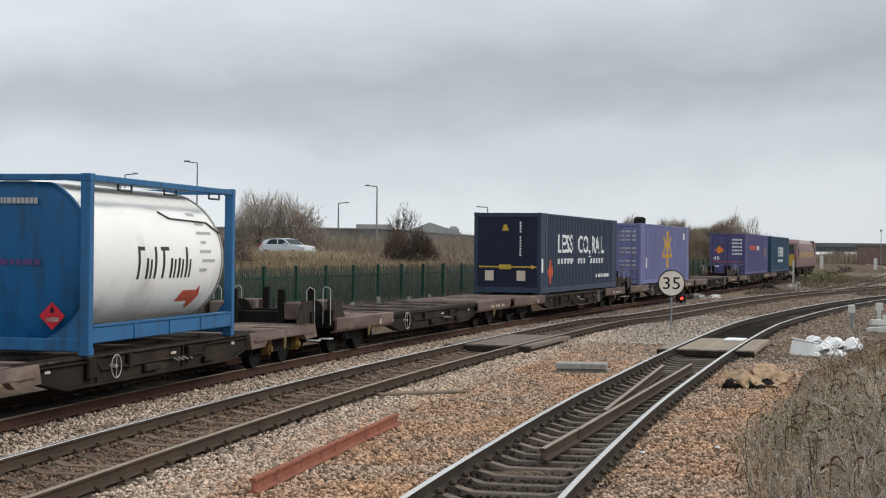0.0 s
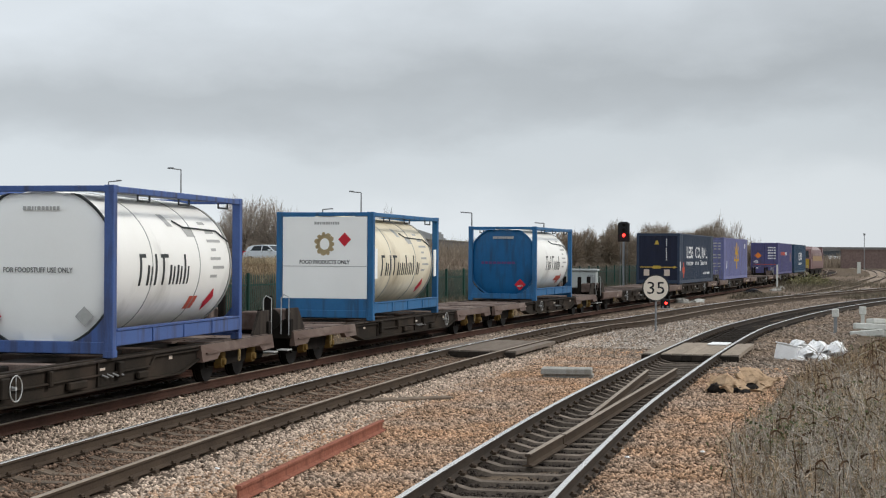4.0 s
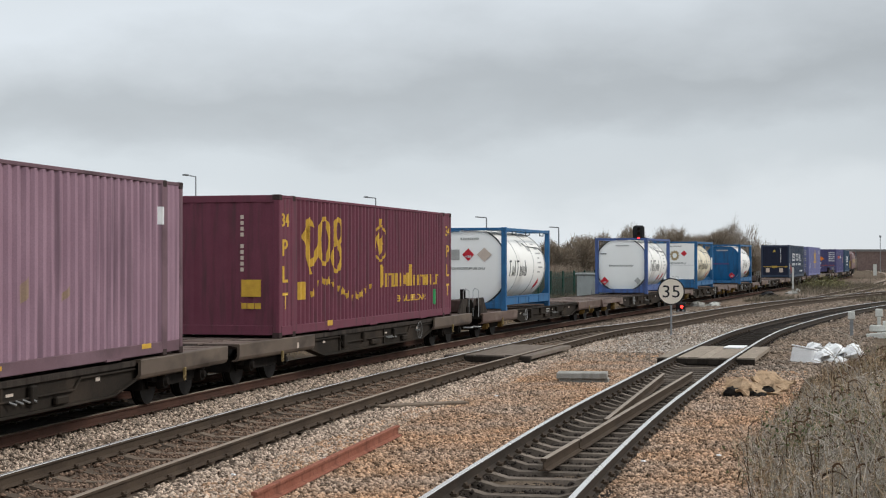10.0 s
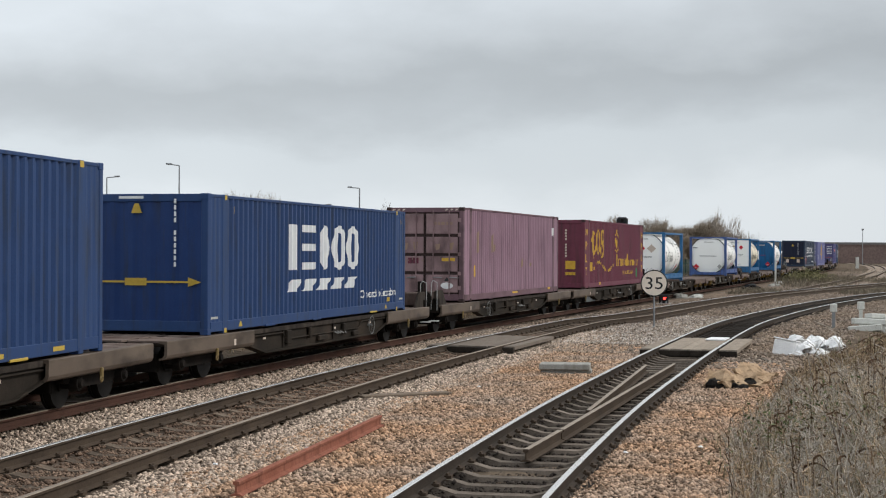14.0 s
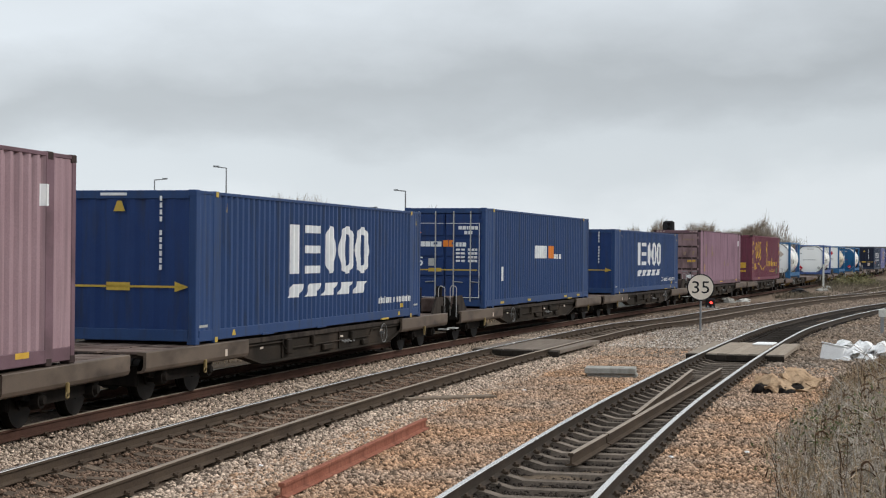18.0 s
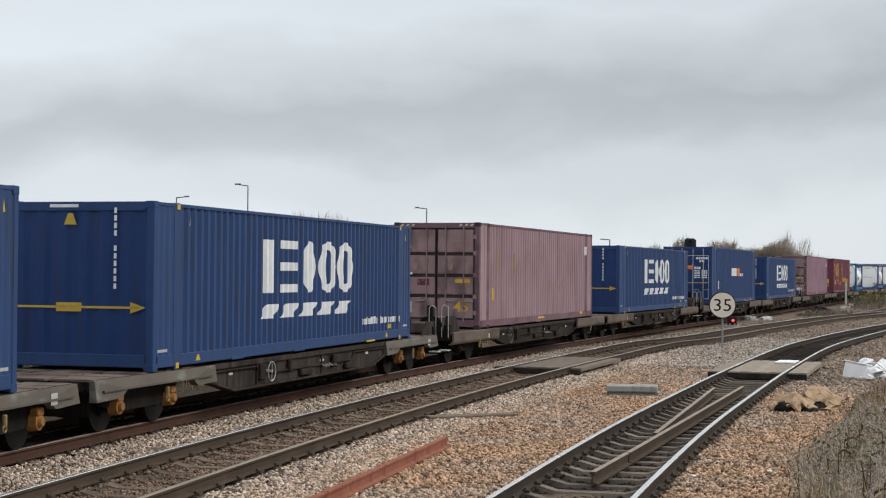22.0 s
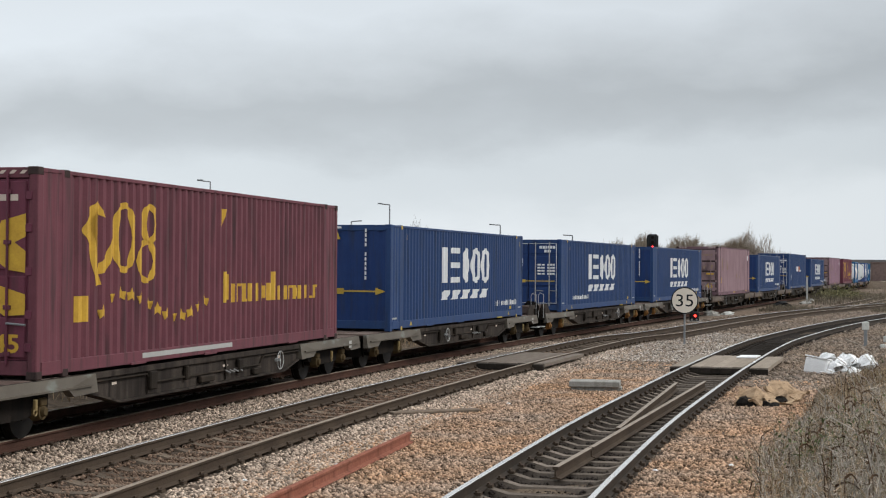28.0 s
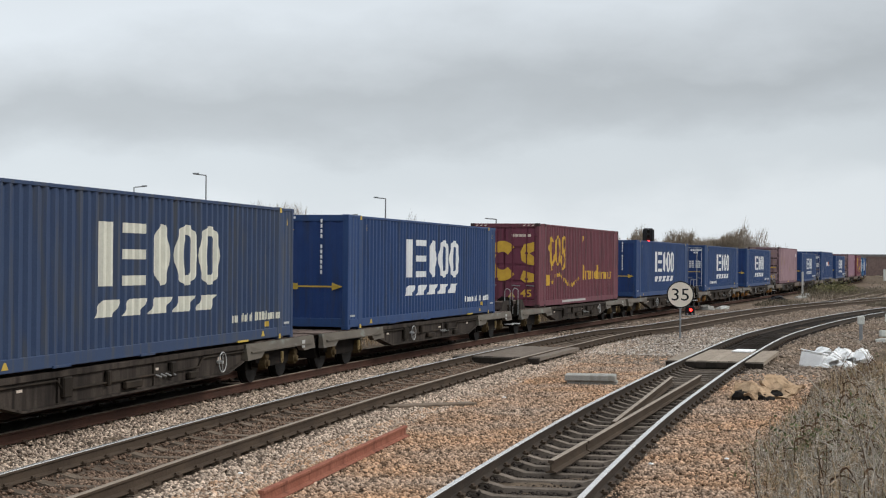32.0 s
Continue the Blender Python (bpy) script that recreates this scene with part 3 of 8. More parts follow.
def raw_mesh(name, verts, faces, material):
    """A large mesh from number arrays; faces all have one size."""
    me = bpy.data.meshes.new(name)
    verts, faces = np.asarray(verts, np.float32), np.asarray(faces, np.int32)
    k = faces.shape[1]
    me.vertices.add(len(verts))
    me.vertices.foreach_set("co", verts.ravel())
    me.loops.add(faces.size)
    me.loops.foreach_set("vertex_index", faces.ravel())
    me.polygons.add(len(faces))
    me.polygons.foreach_set("loop_start", np.arange(0, faces.size, k, dtype=np.int32))
    me.update(calc_edges=True)
    me.validate()
    me.materials.append(material)
    return me


def words(text, height, width=None, thick=0.002, bold=0.018):
    """Lettering in the built-in font as a flat mesh, centred, in the xy plane; width stretches it."""
    cu = bpy.data.curves.new("words", "FONT")
    cu.body, cu.size, cu.align_x, cu.align_y = text, 1.0, "CENTER", "CENTER"
    cu.resolution_u, cu.extrude, cu.offset = 3, thick, bold
    ob = bpy.data.objects.new("words", cu)
    me = bpy.data.meshes.new_from_object(ob)
    bpy.data.objects.remove(ob)
    bpy.data.curves.remove(cu)
    co = np.array([q.co[:] for q in me.vertices])
    lo, hi = co.min(0), co.max(0)
    ky = height / (hi[1] - lo[1])
    kx = width / (hi[0] - lo[0]) if width else ky
    for q in me.vertices:
        q.co = ((q.co.x - (lo[0] + hi[0]) / 2) * kx, (q.co.y - (lo[1] + hi[1]) / 2) * ky, q.co.z)
    return me


# ---- the railway's lines ----
# curvature of the freight line (1/km) along its length, from where its near edge passes x = -2, y = 37.44
BEND = [(-60, 0.0), (-45, 6.0), (-25, 4.95), (15, 1.558), (55, -0.27), (95, 0.091), (135, 0.041), (175, -0.531), (230, -1.046), (420, -1.2)]
STEP = 0.25
S_ALL = np.arange(-400, 520, STEP)
_turn = np.interp(S_ALL, [a for a, _ in BEND], [b for _, b in BEND]) / 1000
HEAD = np.cumsum(_turn) * STEP
_zero = int(400 / STEP)
HEAD = HEAD - HEAD[_zero] + 0.25987
LINE_X = np.cumsum(np.sin(HEAD)) * STEP
LINE_Y = np.cumsum(np.cos(HEAD)) * STEP
LINE_X, LINE_Y = LINE_X - LINE_X[_zero] - 2.0, LINE_Y - LINE_Y[_zero] + 37.438


def along(s, off=0.0):
    """x, y and heading at s metres along the freight line, off metres to the right of the train's near side."""
    h = float(np.interp(s, S_ALL, HEAD))
    return float(np.interp(s, S_ALL, LINE_X)) + off * math.cos(h), float(np.interp(s, S_ALL, LINE_Y)) - off * math.sin(h), h


def curve_line(knots, step=0.5):
    """A smooth line through (x, y) knots, as points about step apart."""
    P = [Vector((x, y, 0)) for x, y in knots]
    P = [2 * P[0] - P[1]] + P + [2 * P[-1] - P[-2]]
    out = []
    for a, b, c, d in zip(P[:-3], P[1:-2], P[2:-1], P[3:]):
        n = max(2, int((c - b).length / step))
        for i in range(n):
            t = i / n
            out.append(0.5 * (2 * b + (c - a) * t + (2 * a - 5 * b + 4 * c - d) * t * t + (3 * b - a - 3 * c + d) * t ** 3))
    out.append(P[-2])
    xy = np.array([(p.x, p.y) for p in out])
    g = np.gradient(xy, axis=0)
    return xy, np.arctan2(g[:, 0], g[:, 1])


def offset_line(line, off):
    xy, h = line
    return np.stack([xy[:, 0] + off * np.cos(h), xy[:, 1] - off * np.sin(h)], 1)


HALF = 1.25
_sa = np.arange(-60, 330, 1.0)
LINE_A = (np.array([along(s, -HALF)[:2] for s in _sa]), np.array([along(s)[2] for s in _sa]))
_b = [along(s, 2.15)[:2] for s in (-60, -45, -30, -20, -10, 0, 10, 20)]
LINE_B = curve_line(_b + [(8.1, 61.5), (13.2, 75.5), (19.6, 91.5), (26.6, 106), (36.6, 125.5), (51, 150), (78, 190), (125, 250), (230, 370)])
LINE_C = curve_line([(-7.4, -20), (-5.2, -10), (-2.95, 0), (-0.85, 9.5), (0.36, 15.4), (1.4, 20), (2.6, 25), (3.95, 30.2), (6.6, 40), (9.75, 51),
                     (12.2, 58.5), (16.4, 69.7), (21.6, 82), (29, 97), (45, 125), (80, 175), (150, 260)])

# ---- ground ----
def side_distance(x, y):
    """How far points lie to the left of the freight train's near side."""
    k = slice(int(250 / STEP), int(820 / STEP), 8)
    lx, ly, lh = LINE_X[k], LINE_Y[k], HEAD[k]
    out = np.empty(len(x))
    for i in range(0, len(x), 4000):
        dx, dy = x[i:i + 4000, None] - lx, y[i:i + 4000, None] - ly
        j = np.argmin(dx * dx + dy * dy, 1)
        r = np.arange(len(j))
        out[i:i + 4000] = -(dx[r, j] * np.cos(lh[j]) - dy[r, j] * np.sin(lh[j]))
    return out


def ground_height(x, y):
    d = side_distance(np.asarray(x, float), np.asarray(y, float))
    return np.interp(d, [0, 4, 7, 10, 16, 26, 45, 80, 150, 400], [-0.28, -0.33, -0.15, 0.35, 1.2, 1.6, 1.62, 2.4, 2.9, 2.6])


def build_ground():
    def axis(lo, hi, step, far):
        mid = list(np.arange(lo, hi, step))
        grow = [step * 1.25 ** i for i in range(60)]
        up, dn = [hi], [lo]
        for g in grow:
            if up[-1] < far:
                up.append(up[-1] + g)
            if dn[-1] > -far:
                dn.append(dn[-1] - g)
        return np.array(dn[:0:-1] + mid + up)

    xs, ys = axis(-50, 50, 1.0, 3500), axis(-5, 160, 1.0, 3500)
    gx, gy = np.meshgrid(xs, ys)
    x, y = gx.ravel(), gy.ravel()
    rng = np.random.default_rng(3)
    z = ground_height(x, y) + rng.normal(0, 0.03, len(x)) * (np.hypot(x, y) < 200)
    nx = len(xs)
    i = (np.arange(len(ys) - 1)[:, None] * nx + np.arange(nx - 1)).ravel()
    solid("ground", raw_mesh("ground", np.stack([x, y, z], 1), np.stack([i, i + 1, i + nx + 1, i + nx], 1), M["bank"]),
          M["bank"], "rough ground with dead brown winter grass", "ground", kind="structure")


build_ground()


def strip(line, o0, o1, z, y0, y1, n, material, name, label, wobble=0.0, seed=1, dish=0.0):
    """A band beside a line, from offset o0 to o1, with a slightly uneven face, hollowed between the rails by dish."""
    xy, h = line
    keep = (xy[:, 1] > y0) & (xy[:, 1] < y1)
    xy, h = xy[keep], h[keep]
    rng = np.random.default_rng(seed)
    cols = []
    for j in range(n + 1):
        o = o0 + (o1 - o0) * j / n
        edge = rng.normal(0, wobble, len(xy)) if j in (0, n) else 0
        cols.append(np.stack([xy[:, 0] + (o + edge) * np.cos(h), xy[:, 1] - (o + edge) * np.sin(h), z - dish * (abs(o) < 0.6) + rng.normal(0, 0.012, len(xy))], 1))
    v = np.stack(cols, 1).reshape(-1, 3)
    i = (np.arange(len(xy) - 1)[:, None] * (n + 1) + np.arange(n)).ravel()
    return solid(name, raw_mesh(name, v, np.stack([i, i + 1, i + n + 2, i + n + 1], 1), material), material, label, "ballast", kind="structure")


def bed_sheet():
    """The ballast from beyond the freight line to the near edge of the siding, as one sheet."""
    ys = np.concatenate([np.arange(-4, 60, 0.5), np.arange(60, 230, 2.0)])
    xa = np.interp(ys, LINE_A[0][:, 1], LINE_A[0][:, 0]) - 2.2
    xc = np.interp(ys, LINE_C[0][:, 1], LINE_C[0][:, 0]) + np.interp(ys, [0, 20, 30, 45, 60, 230], [2.1, 2.4, 2.8, 3.5, 4.0, 5.0])
    rng = np.random.default_rng(5)
    n = 40
    t = np.linspace(0, 1, n + 1)
    x = xa[:, None] + (xc - xa)[:, None] * t
    z = -0.235 + rng.normal(0, 0.014, x.shape)
    z[:, 0] -= 0.25
    z[:, -1] -= 0.12
    for line in (LINE_B, LINE_C):
        near = np.abs(x - np.interp(ys, line[0][:, 1], line[0][:, 0])[:, None]) * np.cos(np.interp(ys, line[0][:, 1], line[1]))[:, None]
        z -= 0.09 * (near < 0.78)
    v = np.stack([x, np.repeat(ys[:, None], n + 1, 1), z], 2).reshape(-1, 3)
    i = (np.arange(len(ys) - 1)[:, None] * (n + 1) + np.arange(n)).ravel()
    solid("ballast_bed", raw_mesh("ballast_bed", v, np.stack([i, i + 1, i + n + 2, i + n + 1], 1), M["ballast"]), M["ballast"],
          "tan and grey stone ballast round the tracks", "ballast", kind="structure")


bed_sheet()
strip(LINE_B, -1.05, 1.0, -0.205, -4, 230, 10, M["ballast_dark"], "track_bed", "dark dirty ballast between the running rails", 0.1, 2, 0.045)
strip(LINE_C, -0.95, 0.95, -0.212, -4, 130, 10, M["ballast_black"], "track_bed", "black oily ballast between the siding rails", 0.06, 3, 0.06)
# the train's shade is put into this bed's black
strip(LINE_A, -1.3, 0.72, -0.205, -4, 300, 6, M["ballast_black"], "track_bed", "ballast under the freight line, blackened for the train's shade", 0.1, 4)


def scatter_stones(name, line, o0, o1, y0, y1, n, z, material, label, size=(0.012, 0.031), seed=1, dish=0.0):
    """Loose stones: small uneven eight-sided lumps, all in one mesh."""
    rng = np.random.default_rng(seed)
    xy, h = line
    y = y0 + (y1 - y0) * rng.random(n) ** 1.5
    k = np.clip(np.searchsorted(xy[:, 1], y), 1, len(xy) - 1)
    o = rng.uniform(o0, o1, n)
    cx = np.interp(y, xy[:, 1], xy[:, 0]) + o * np.cos(h[k])
    cy = y - o * np.sin(h[k])
    if line is not LINE_C:
        off = np.abs(cx - np.interp(cy, LINE_C[0][:, 1], LINE_C[0][:, 0])) * np.cos(np.interp(cy, LINE_C[0][:, 1], LINE_C[1]))
        keep = off > 0.95
        n, cx, cy, o = int(keep.sum()), cx[keep], cy[keep], o[keep]
    base = np.array([(1, 0, 0), (-1, 0, 0), (0, 1, 0), (0, -1, 0), (0, 0, 1), (0, 0, -1)], float)
    tri = np.array([(0, 2, 4), (2, 1, 4), (1, 3, 4), (3, 0, 4), (2, 0, 5), (1, 2, 5), (3, 1, 5), (0, 3, 5)])
    r = (size[0] + (size[1] - size[0]) * 1.35 * rng.random((n, 1, 1)) ** 1.8) * rng.uniform(0.6, 1.4, (n, 1, 3)) * np.array([1.1, 1.1, 0.8])
    v = base[None] * r * rng.uniform(0.75, 1.25, (n, 6, 1))
    a, b = rng.uniform(0, 6.28, n), rng.uniform(-0.7, 0.7, n)
    ca, sa, cb, sb = np.cos(a)[:, None], np.sin(a)[:, None], np.cos(b)[:, None], np.sin(b)[:, None]
    x1, y1_, z1 = v[..., 0] * ca - v[..., 1] * sa, v[..., 0] * sa + v[..., 1] * ca, v[..., 2]
    y2, z2 = y1_ * cb - z1 * sb, y1_ * sb + z1 * cb
    v = np.stack([x1 + cx[:, None], y2 + cy[:, None], z2 + z + 0.008 - dish * (np.abs(o) < 0.56)[:, None] + rng.uniform(0, 0.02, (n, 1))], 2).reshape(-1, 3)
    f = (tri[None] + (np.arange(n) * 6)[:, None, None]).reshape(-1, 3)
    solid(name, raw_mesh(name, v, f, material), material, label, "gravel", kind="stuff")


scatter_stones("ballast_stones", LINE_C, -3.8, -0.85, 12, 44, 62000, -0.228, M["stones"], "tan loose ballast stones beside the siding", seed=11)
scatter_stones("ballast_stones", LINE_C, 0.85, 2.7, 12, 38, 30000, -0.228, M["stones"], "orange-tan loose stones on the cess path", seed=12)
scatter_stones("ballast_stones", LINE_B, 0.85, 2.0, 12, 52, 26000, -0.225, M["stones_grey"], "tan loose ballast stones between the tracks", seed=13)
scatter_stones("ballast_stones", LINE_B, -2.75, -0.85, 14, 56, 40000, -0.225, M["stones_grey"], "grey loose ballast stones between the tracks", seed=14)
scatter_stones("ballast_stones", LINE_B, -0.72, 0.72, 12, 50, 20000, -0.208, M["stones_dark"], "dark dirty stones between the rails", (0.014, 0.03), seed=15, dish=0.04)
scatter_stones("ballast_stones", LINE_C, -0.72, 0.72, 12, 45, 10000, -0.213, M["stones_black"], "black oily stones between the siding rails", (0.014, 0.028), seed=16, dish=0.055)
scatter_stones("ballast_stones", LINE_B, 1.0, 4.2, 46, 66, 9000, -0.226, M["stones_pale"], "pale fresh ballast round the speed sign", (0.016, 0.036), seed=20)

scatter_stones("ballast_stones", LINE_B, 0.9, 5.5, 42, 120, 15000, -0.225, M["stones_far"], "mixed stones and dirt between the far tracks", (0.02, 0.05), seed=17)
scatter_stones("ballast_stones", LINE_B, -3.0, -0.9, 50, 130, 8000, -0.225, M["stones_far"], "mixed stones beside the freight line", (0.02, 0.05), seed=18)
scatter_stones("ballast_stones", LINE_C, 0.9, 4.0, 36, 90, 9000, -0.225, M["stones_far"], "mixed stones and dirt beside the siding", (0.018, 0.045), seed=19)

# ---- rails ----
RAIL = [(-0.07, -0.159), (0.07, -0.159), (0.07, -0.148), (0.012, -0.128), (0.010, -0.045), (0.036, -0.034), (0.036, -0.006), (0.030, 0.0),
        (-0.030, 0.0), (-0.036, -0.006), (-0.036, -0.034), (-0.010, -0.045), (-0.012, -0.128), (-0.07, -0.148)]


def rail_shape(line, off, y0, y1, thin=1, scale=1.0):
    xy, h = line
    keep = np.where((xy[:, 1] > y0) & (xy[:, 1] < y1))[0][::thin]
    sh = Shape()
    n = len(RAIL)
    v, f, m = [], [], []
    for i in keep:
        c, s_ = math.cos(h[i]), math.sin(h[i])
        v += [(xy[i, 0] + (off + a * scale) * c, xy[i, 1] - (off + a * scale) * s_, b * scale) for a, b in RAIL]
    for i in range(len(keep) - 1):
        for j in range(n):
            f.append((i * n + j, i * n + (j + 1) % n, (i + 1) * n + (j + 1) % n, (i + 1) * n + j))
            m.append(1 if j in (6, 7, 8) else 0)
    for e in (0, len(keep) - 1):
        f.append(tuple(e * n + j for j in range(n)))
        m.append(0)
    sh.v, sh.f, sh.m = v, f, m
    return sh


def track(name, label, line, y0, y1, side, top, near_dull=False):
    t = tagged(new(name), label, "railway track", kind="structure")
    for off in (-0.753, 0.753):
        part("rail", rail_shape(line, off, y0, y1), [side, M["rail_top_dull"] if near_dull and off > 0 else top], t)
    return t


TRACK_A = track("freight_track", "running line with rust-brown rails under the freight train", LINE_A, -8, 320, M["rail_side_rust"], M["rail_top_dull"])
TRACK_B = track("middle_track", "running line with brown rails and worn bright heads", LINE_B, -8, 320, M["rail_side"], M["rail_top"], True)
TRACK_C = track("siding_track", "curving siding with bright polished rail heads", LINE_C, -8, 240, M["rail_side_dark"], M["rail_top"])
# a further line that curls away under the bridge
LINE_D = curve_line([(13.2, 75.5), (19.7, 91.2), (24.4, 102.5), (29.4, 116.4), (38.4, 142.4), (52.8, 185.7), (68.8, 238), (89.6, 315), (108, 397), (118, 450)], 1.5)
strip(LINE_D, -1.8, 1.8, -0.2, 112, 440, 3, M["stones_far"], "far_bed", "pale ballast of a far curving line", 0.1, 6)
TRACK_D = track("far_track", "far line curving away towards the bridge", LINE_D, 99, 440, M["rail_side"], M["rail_top_dull"])


def loose_rail(name, a, b, z, label, mat, group=""):
    """A length of spare rail lying on the ballast."""
    a, b = Vector((*a, 0)), Vector((*b, 0))
    n = 8
    xy = np.array([(a + (b - a) * i / n)[:2] for i in range(n + 1)])
    h = np.full(n + 1, math.atan2(b.x - a.x, b.y - a.y))
    sh = rail_shape((xy, h), 0.0, -1e9, 1e9)
    return solid(name, sh.shift(0, 0, z), [mat, mat if mat is M["rust_rail"] else M["rail_top_dull"]], label, "rail", group)


loose_rail("spare_rail", (-2.04, 16.8), (-0.71, 23.64), -0.03, "rust-red spare rail lying on the ballast", M["rust_rail"])
loose_rail("guard_rail", (1.23, 19.55), (1.84, 21.7), -0.02, "brown length of rail lying between the siding rails", M["rail_side"], "rails in the siding")
loose_rail("guard_rail", (1.86, 21.75), (5.46, 34.7), -0.02, "long brown rail lying between the siding rails", M["rail_side"], "rails in the siding")
loose_rail("guard_rail", (2.5, 24.4), (4.76, 34.2), -0.02, "worn brown rail lying between the siding rails", M["rail_side"], "rails in the siding")


def boards(name, label, line, y0, y1, offs, mat, z=-0.022):
    """A timber foot crossing: long boards laid between and outside the rails, with a dark strip for the shaded near
    end.
    """
    t = tagged(new(name), label, "crossing", kind="structure")
    xy, h = line
    ymid = (y0 + y1) / 2
    k = int(np.argmin(abs(xy[:, 1] - ymid)))
    t.matrix_basis = pose(xy[k, 0], xy[k, 1], 0, 0, 0, -math.degrees(h[k]))
    half = (y1 - y0) / 2
    rnd = random.Random(4)
    for o0, o1 in offs:
        m = max(1, round((o1 - o0) / 0.28))
        for j in range(m):
            a = o0 + (o1 - o0) * j / m
            b = o0 + (o1 - o0) * (j + 1) / m
            e0, e1 = rnd.uniform(-0.05, 0.05), rnd.uniform(-0.05, 0.05)
            # near-black strip added for the shade below the boards' near end
            part("end_bearer", Shape().box(a, b, -half - 0.16, -half - 0.06, -0.2, z - 0.03, 0.01), M["sleeper_shaded"], t, "near-black strip for the shaded gap at the boards' end")
            part("board", Shape().box(a + 0.004, b - 0.004, -half + e0, half + e1, -0.12, z + rnd.uniform(-0.006, 0.002), 0.006), mat, t)
    return t


boards("foot_crossing", "grey timber foot crossing over the middle track", LINE_B, 41.0, 46.2, [(-1.2, -0.83), (-0.66, 0.66), (0.83, 1.12)], M["board_dark"])
boards("foot_crossing", "grey timber foot crossing over the siding", LINE_C, 39.6, 45.0, [(-1.15, -0.83), (-0.66, 0.66), (0.83, 1.3)], M["board"])
solid("white_sheet", Shape().box(-0.27, 0.27, -0.55, 0.55, 0.0, 0.035, 0.008), M["bag"], "white flat sheet lying on the crossing boards", "sheet",
      at=pose(8.2, 44.3, -0.02, 0, 0, -18))
slab = thing("trough_lid", "grey concrete slab on the ballast by the siding", "concrete slab", at=pose(3.02, 34.4, -0.2, 0, 0, -8))
part("slab", Shape().box(-0.55, 0.55, -0.35, 0.35, 0.07, 0.2, 0.015), M["concrete"], slab)
part("plinth", Shape().box(-0.5, 0.58, -0.28, 0.28, -0.02, 0.07, 0.01), M["concrete"], slab)
solid("old_sleeper", Shape().box(-0.13, 0.13, -0.9, 0.9, -0.02, 0.04, 0.015), M["sleeper"], "weathered timber lying half buried in the ballast", "timber",
      at=pose(-0.4, 28.6, -0.19, 0, 0, -62))


# ---- lineside signs and signals ----
def speed_sign():
    t = thing("speed_sign", "round white speed restriction sign with black numerals", "sign", at=pose(8.02, 55.57, -0.22, 0, 0, -8))
    part("post", Shape().tube((0, 0, 0), (0, 0, 1.75), 0.035, n=10), M["galv"], t)
    c = Vector((0, -0.05, 1.56))
    part("rim", Shape().ring(c, (0, 1, 0), 0.455, 0.022, 40, 6), M["black"], t, "dark thin rim", smooth=True)
    d = Shape()
    n = 48
    d.prism([(0.452 * math.cos(6.28319 * i / n), 0.452 * math.sin(6.28319 * i / n)) for i in range(n)], lambda a, b, k: (a, c.y - 0.006 + 0.012 * k, c.z + b))
    part("plate", d, M["sign_white"], t)
    me = words("35", 0.43, 0.60, bold=0.0)
    for q in me.vertices:
        q.co = (q.co.x, c.y - 0.010 - q.co.z, c.z + q.co.y)
    me.materials.append(M["black"])
    part("lettering", me, M["black"], t)
    for z in (1.35, 1.75):
        part("bracket", Shape().box(-0.2, 0.2, -0.04, -0.01, z - 0.02, z + 0.02), M["galv"], t)
    part("foot", Shape().box(-0.1, 0.1, -0.1, 0.1, -0.03, 0.03, 0.02), M["galv"], t)


speed_sign()


def ground_signal():
    t = thing("ground_signal", "small black position light signal showing red", "signal", at=pose(11.98, 79.6, -0.22, 0, 0, -9))
    part("body", Shape().box(-0.24, 0.24, -0.12, 0.12, 0.02, 0.52, 0.05), M["black"], t)
    part("leg", Shape().tube((0, 0, 0), (0, 0, 0.2), 0.06), M["galv"], t)
    for x, z, m in ((0.04, 0.31, "red_lamp"), (-0.12, 0.12, "galv"), (0.12, 0.12, "galv")):
        part("lens", Shape().tube((x, -0.12, z), (x, -0.15, z), 0.065 if m == "red_lamp" else 0.05, n=16), M[m], t, "lit red lens" if m == "red_lamp" else "")
        part("hood", Shape().ring((x, -0.16, z), (0, 1, 0), 0.095, 0.012, 14, 4), M["black"], t)
    part("plinth", Shape().box(-0.4, 0.4, -0.25, 0.25, -0.04, 0.06, 0.02), M["concrete"], t)


ground_signal()


def main_signal():
    t = thing("colour_light_signal", "tall black colour light signal showing red behind the train", "signal", at=pose(11.38, 92.0, -0.3, 0, 0, -7))
    part("post", Shape().tube((0, 0.12, 0), (0, 0.12, 4.2), 0.075, n=12), M["galv"], t)
    part("head", Shape().box(-0.29, 0.29, -0.1, 0.16, 4.02, 4.78, 0.07), M["black"], t)
    part("backplate", Shape().box(-0.34, 0.34, 0.0, 0.03, 3.62, 4.7, 0.01), M["black"], t)
    part("lens", Shape().tube((0, -0.11, 3.99), (0, -0.14, 3.99), 0.09, n=16), M["red_lamp"], t, "lit red lens")
    for z in (4.3, 4.58):
        part("dark_lens", Shape().tube((0, -0.1, z), (0, -0.12, z), 0.1, n=16), M["wagon_dark"], t)
        part("hood", Shape().ring((0, -0.17, z), (0, 1, 0), 0.12, 0.02, 14, 4), M["black"], t)
    part("ladder", Shape().pipe([(-0.2, 0.45, 0), (-0.2, 0.3, 3.9)], 0.02).pipe([(0.2, 0.45, 0), (0.2, 0.3, 3.9)], 0.02), M["galv"], t)


main_signal()


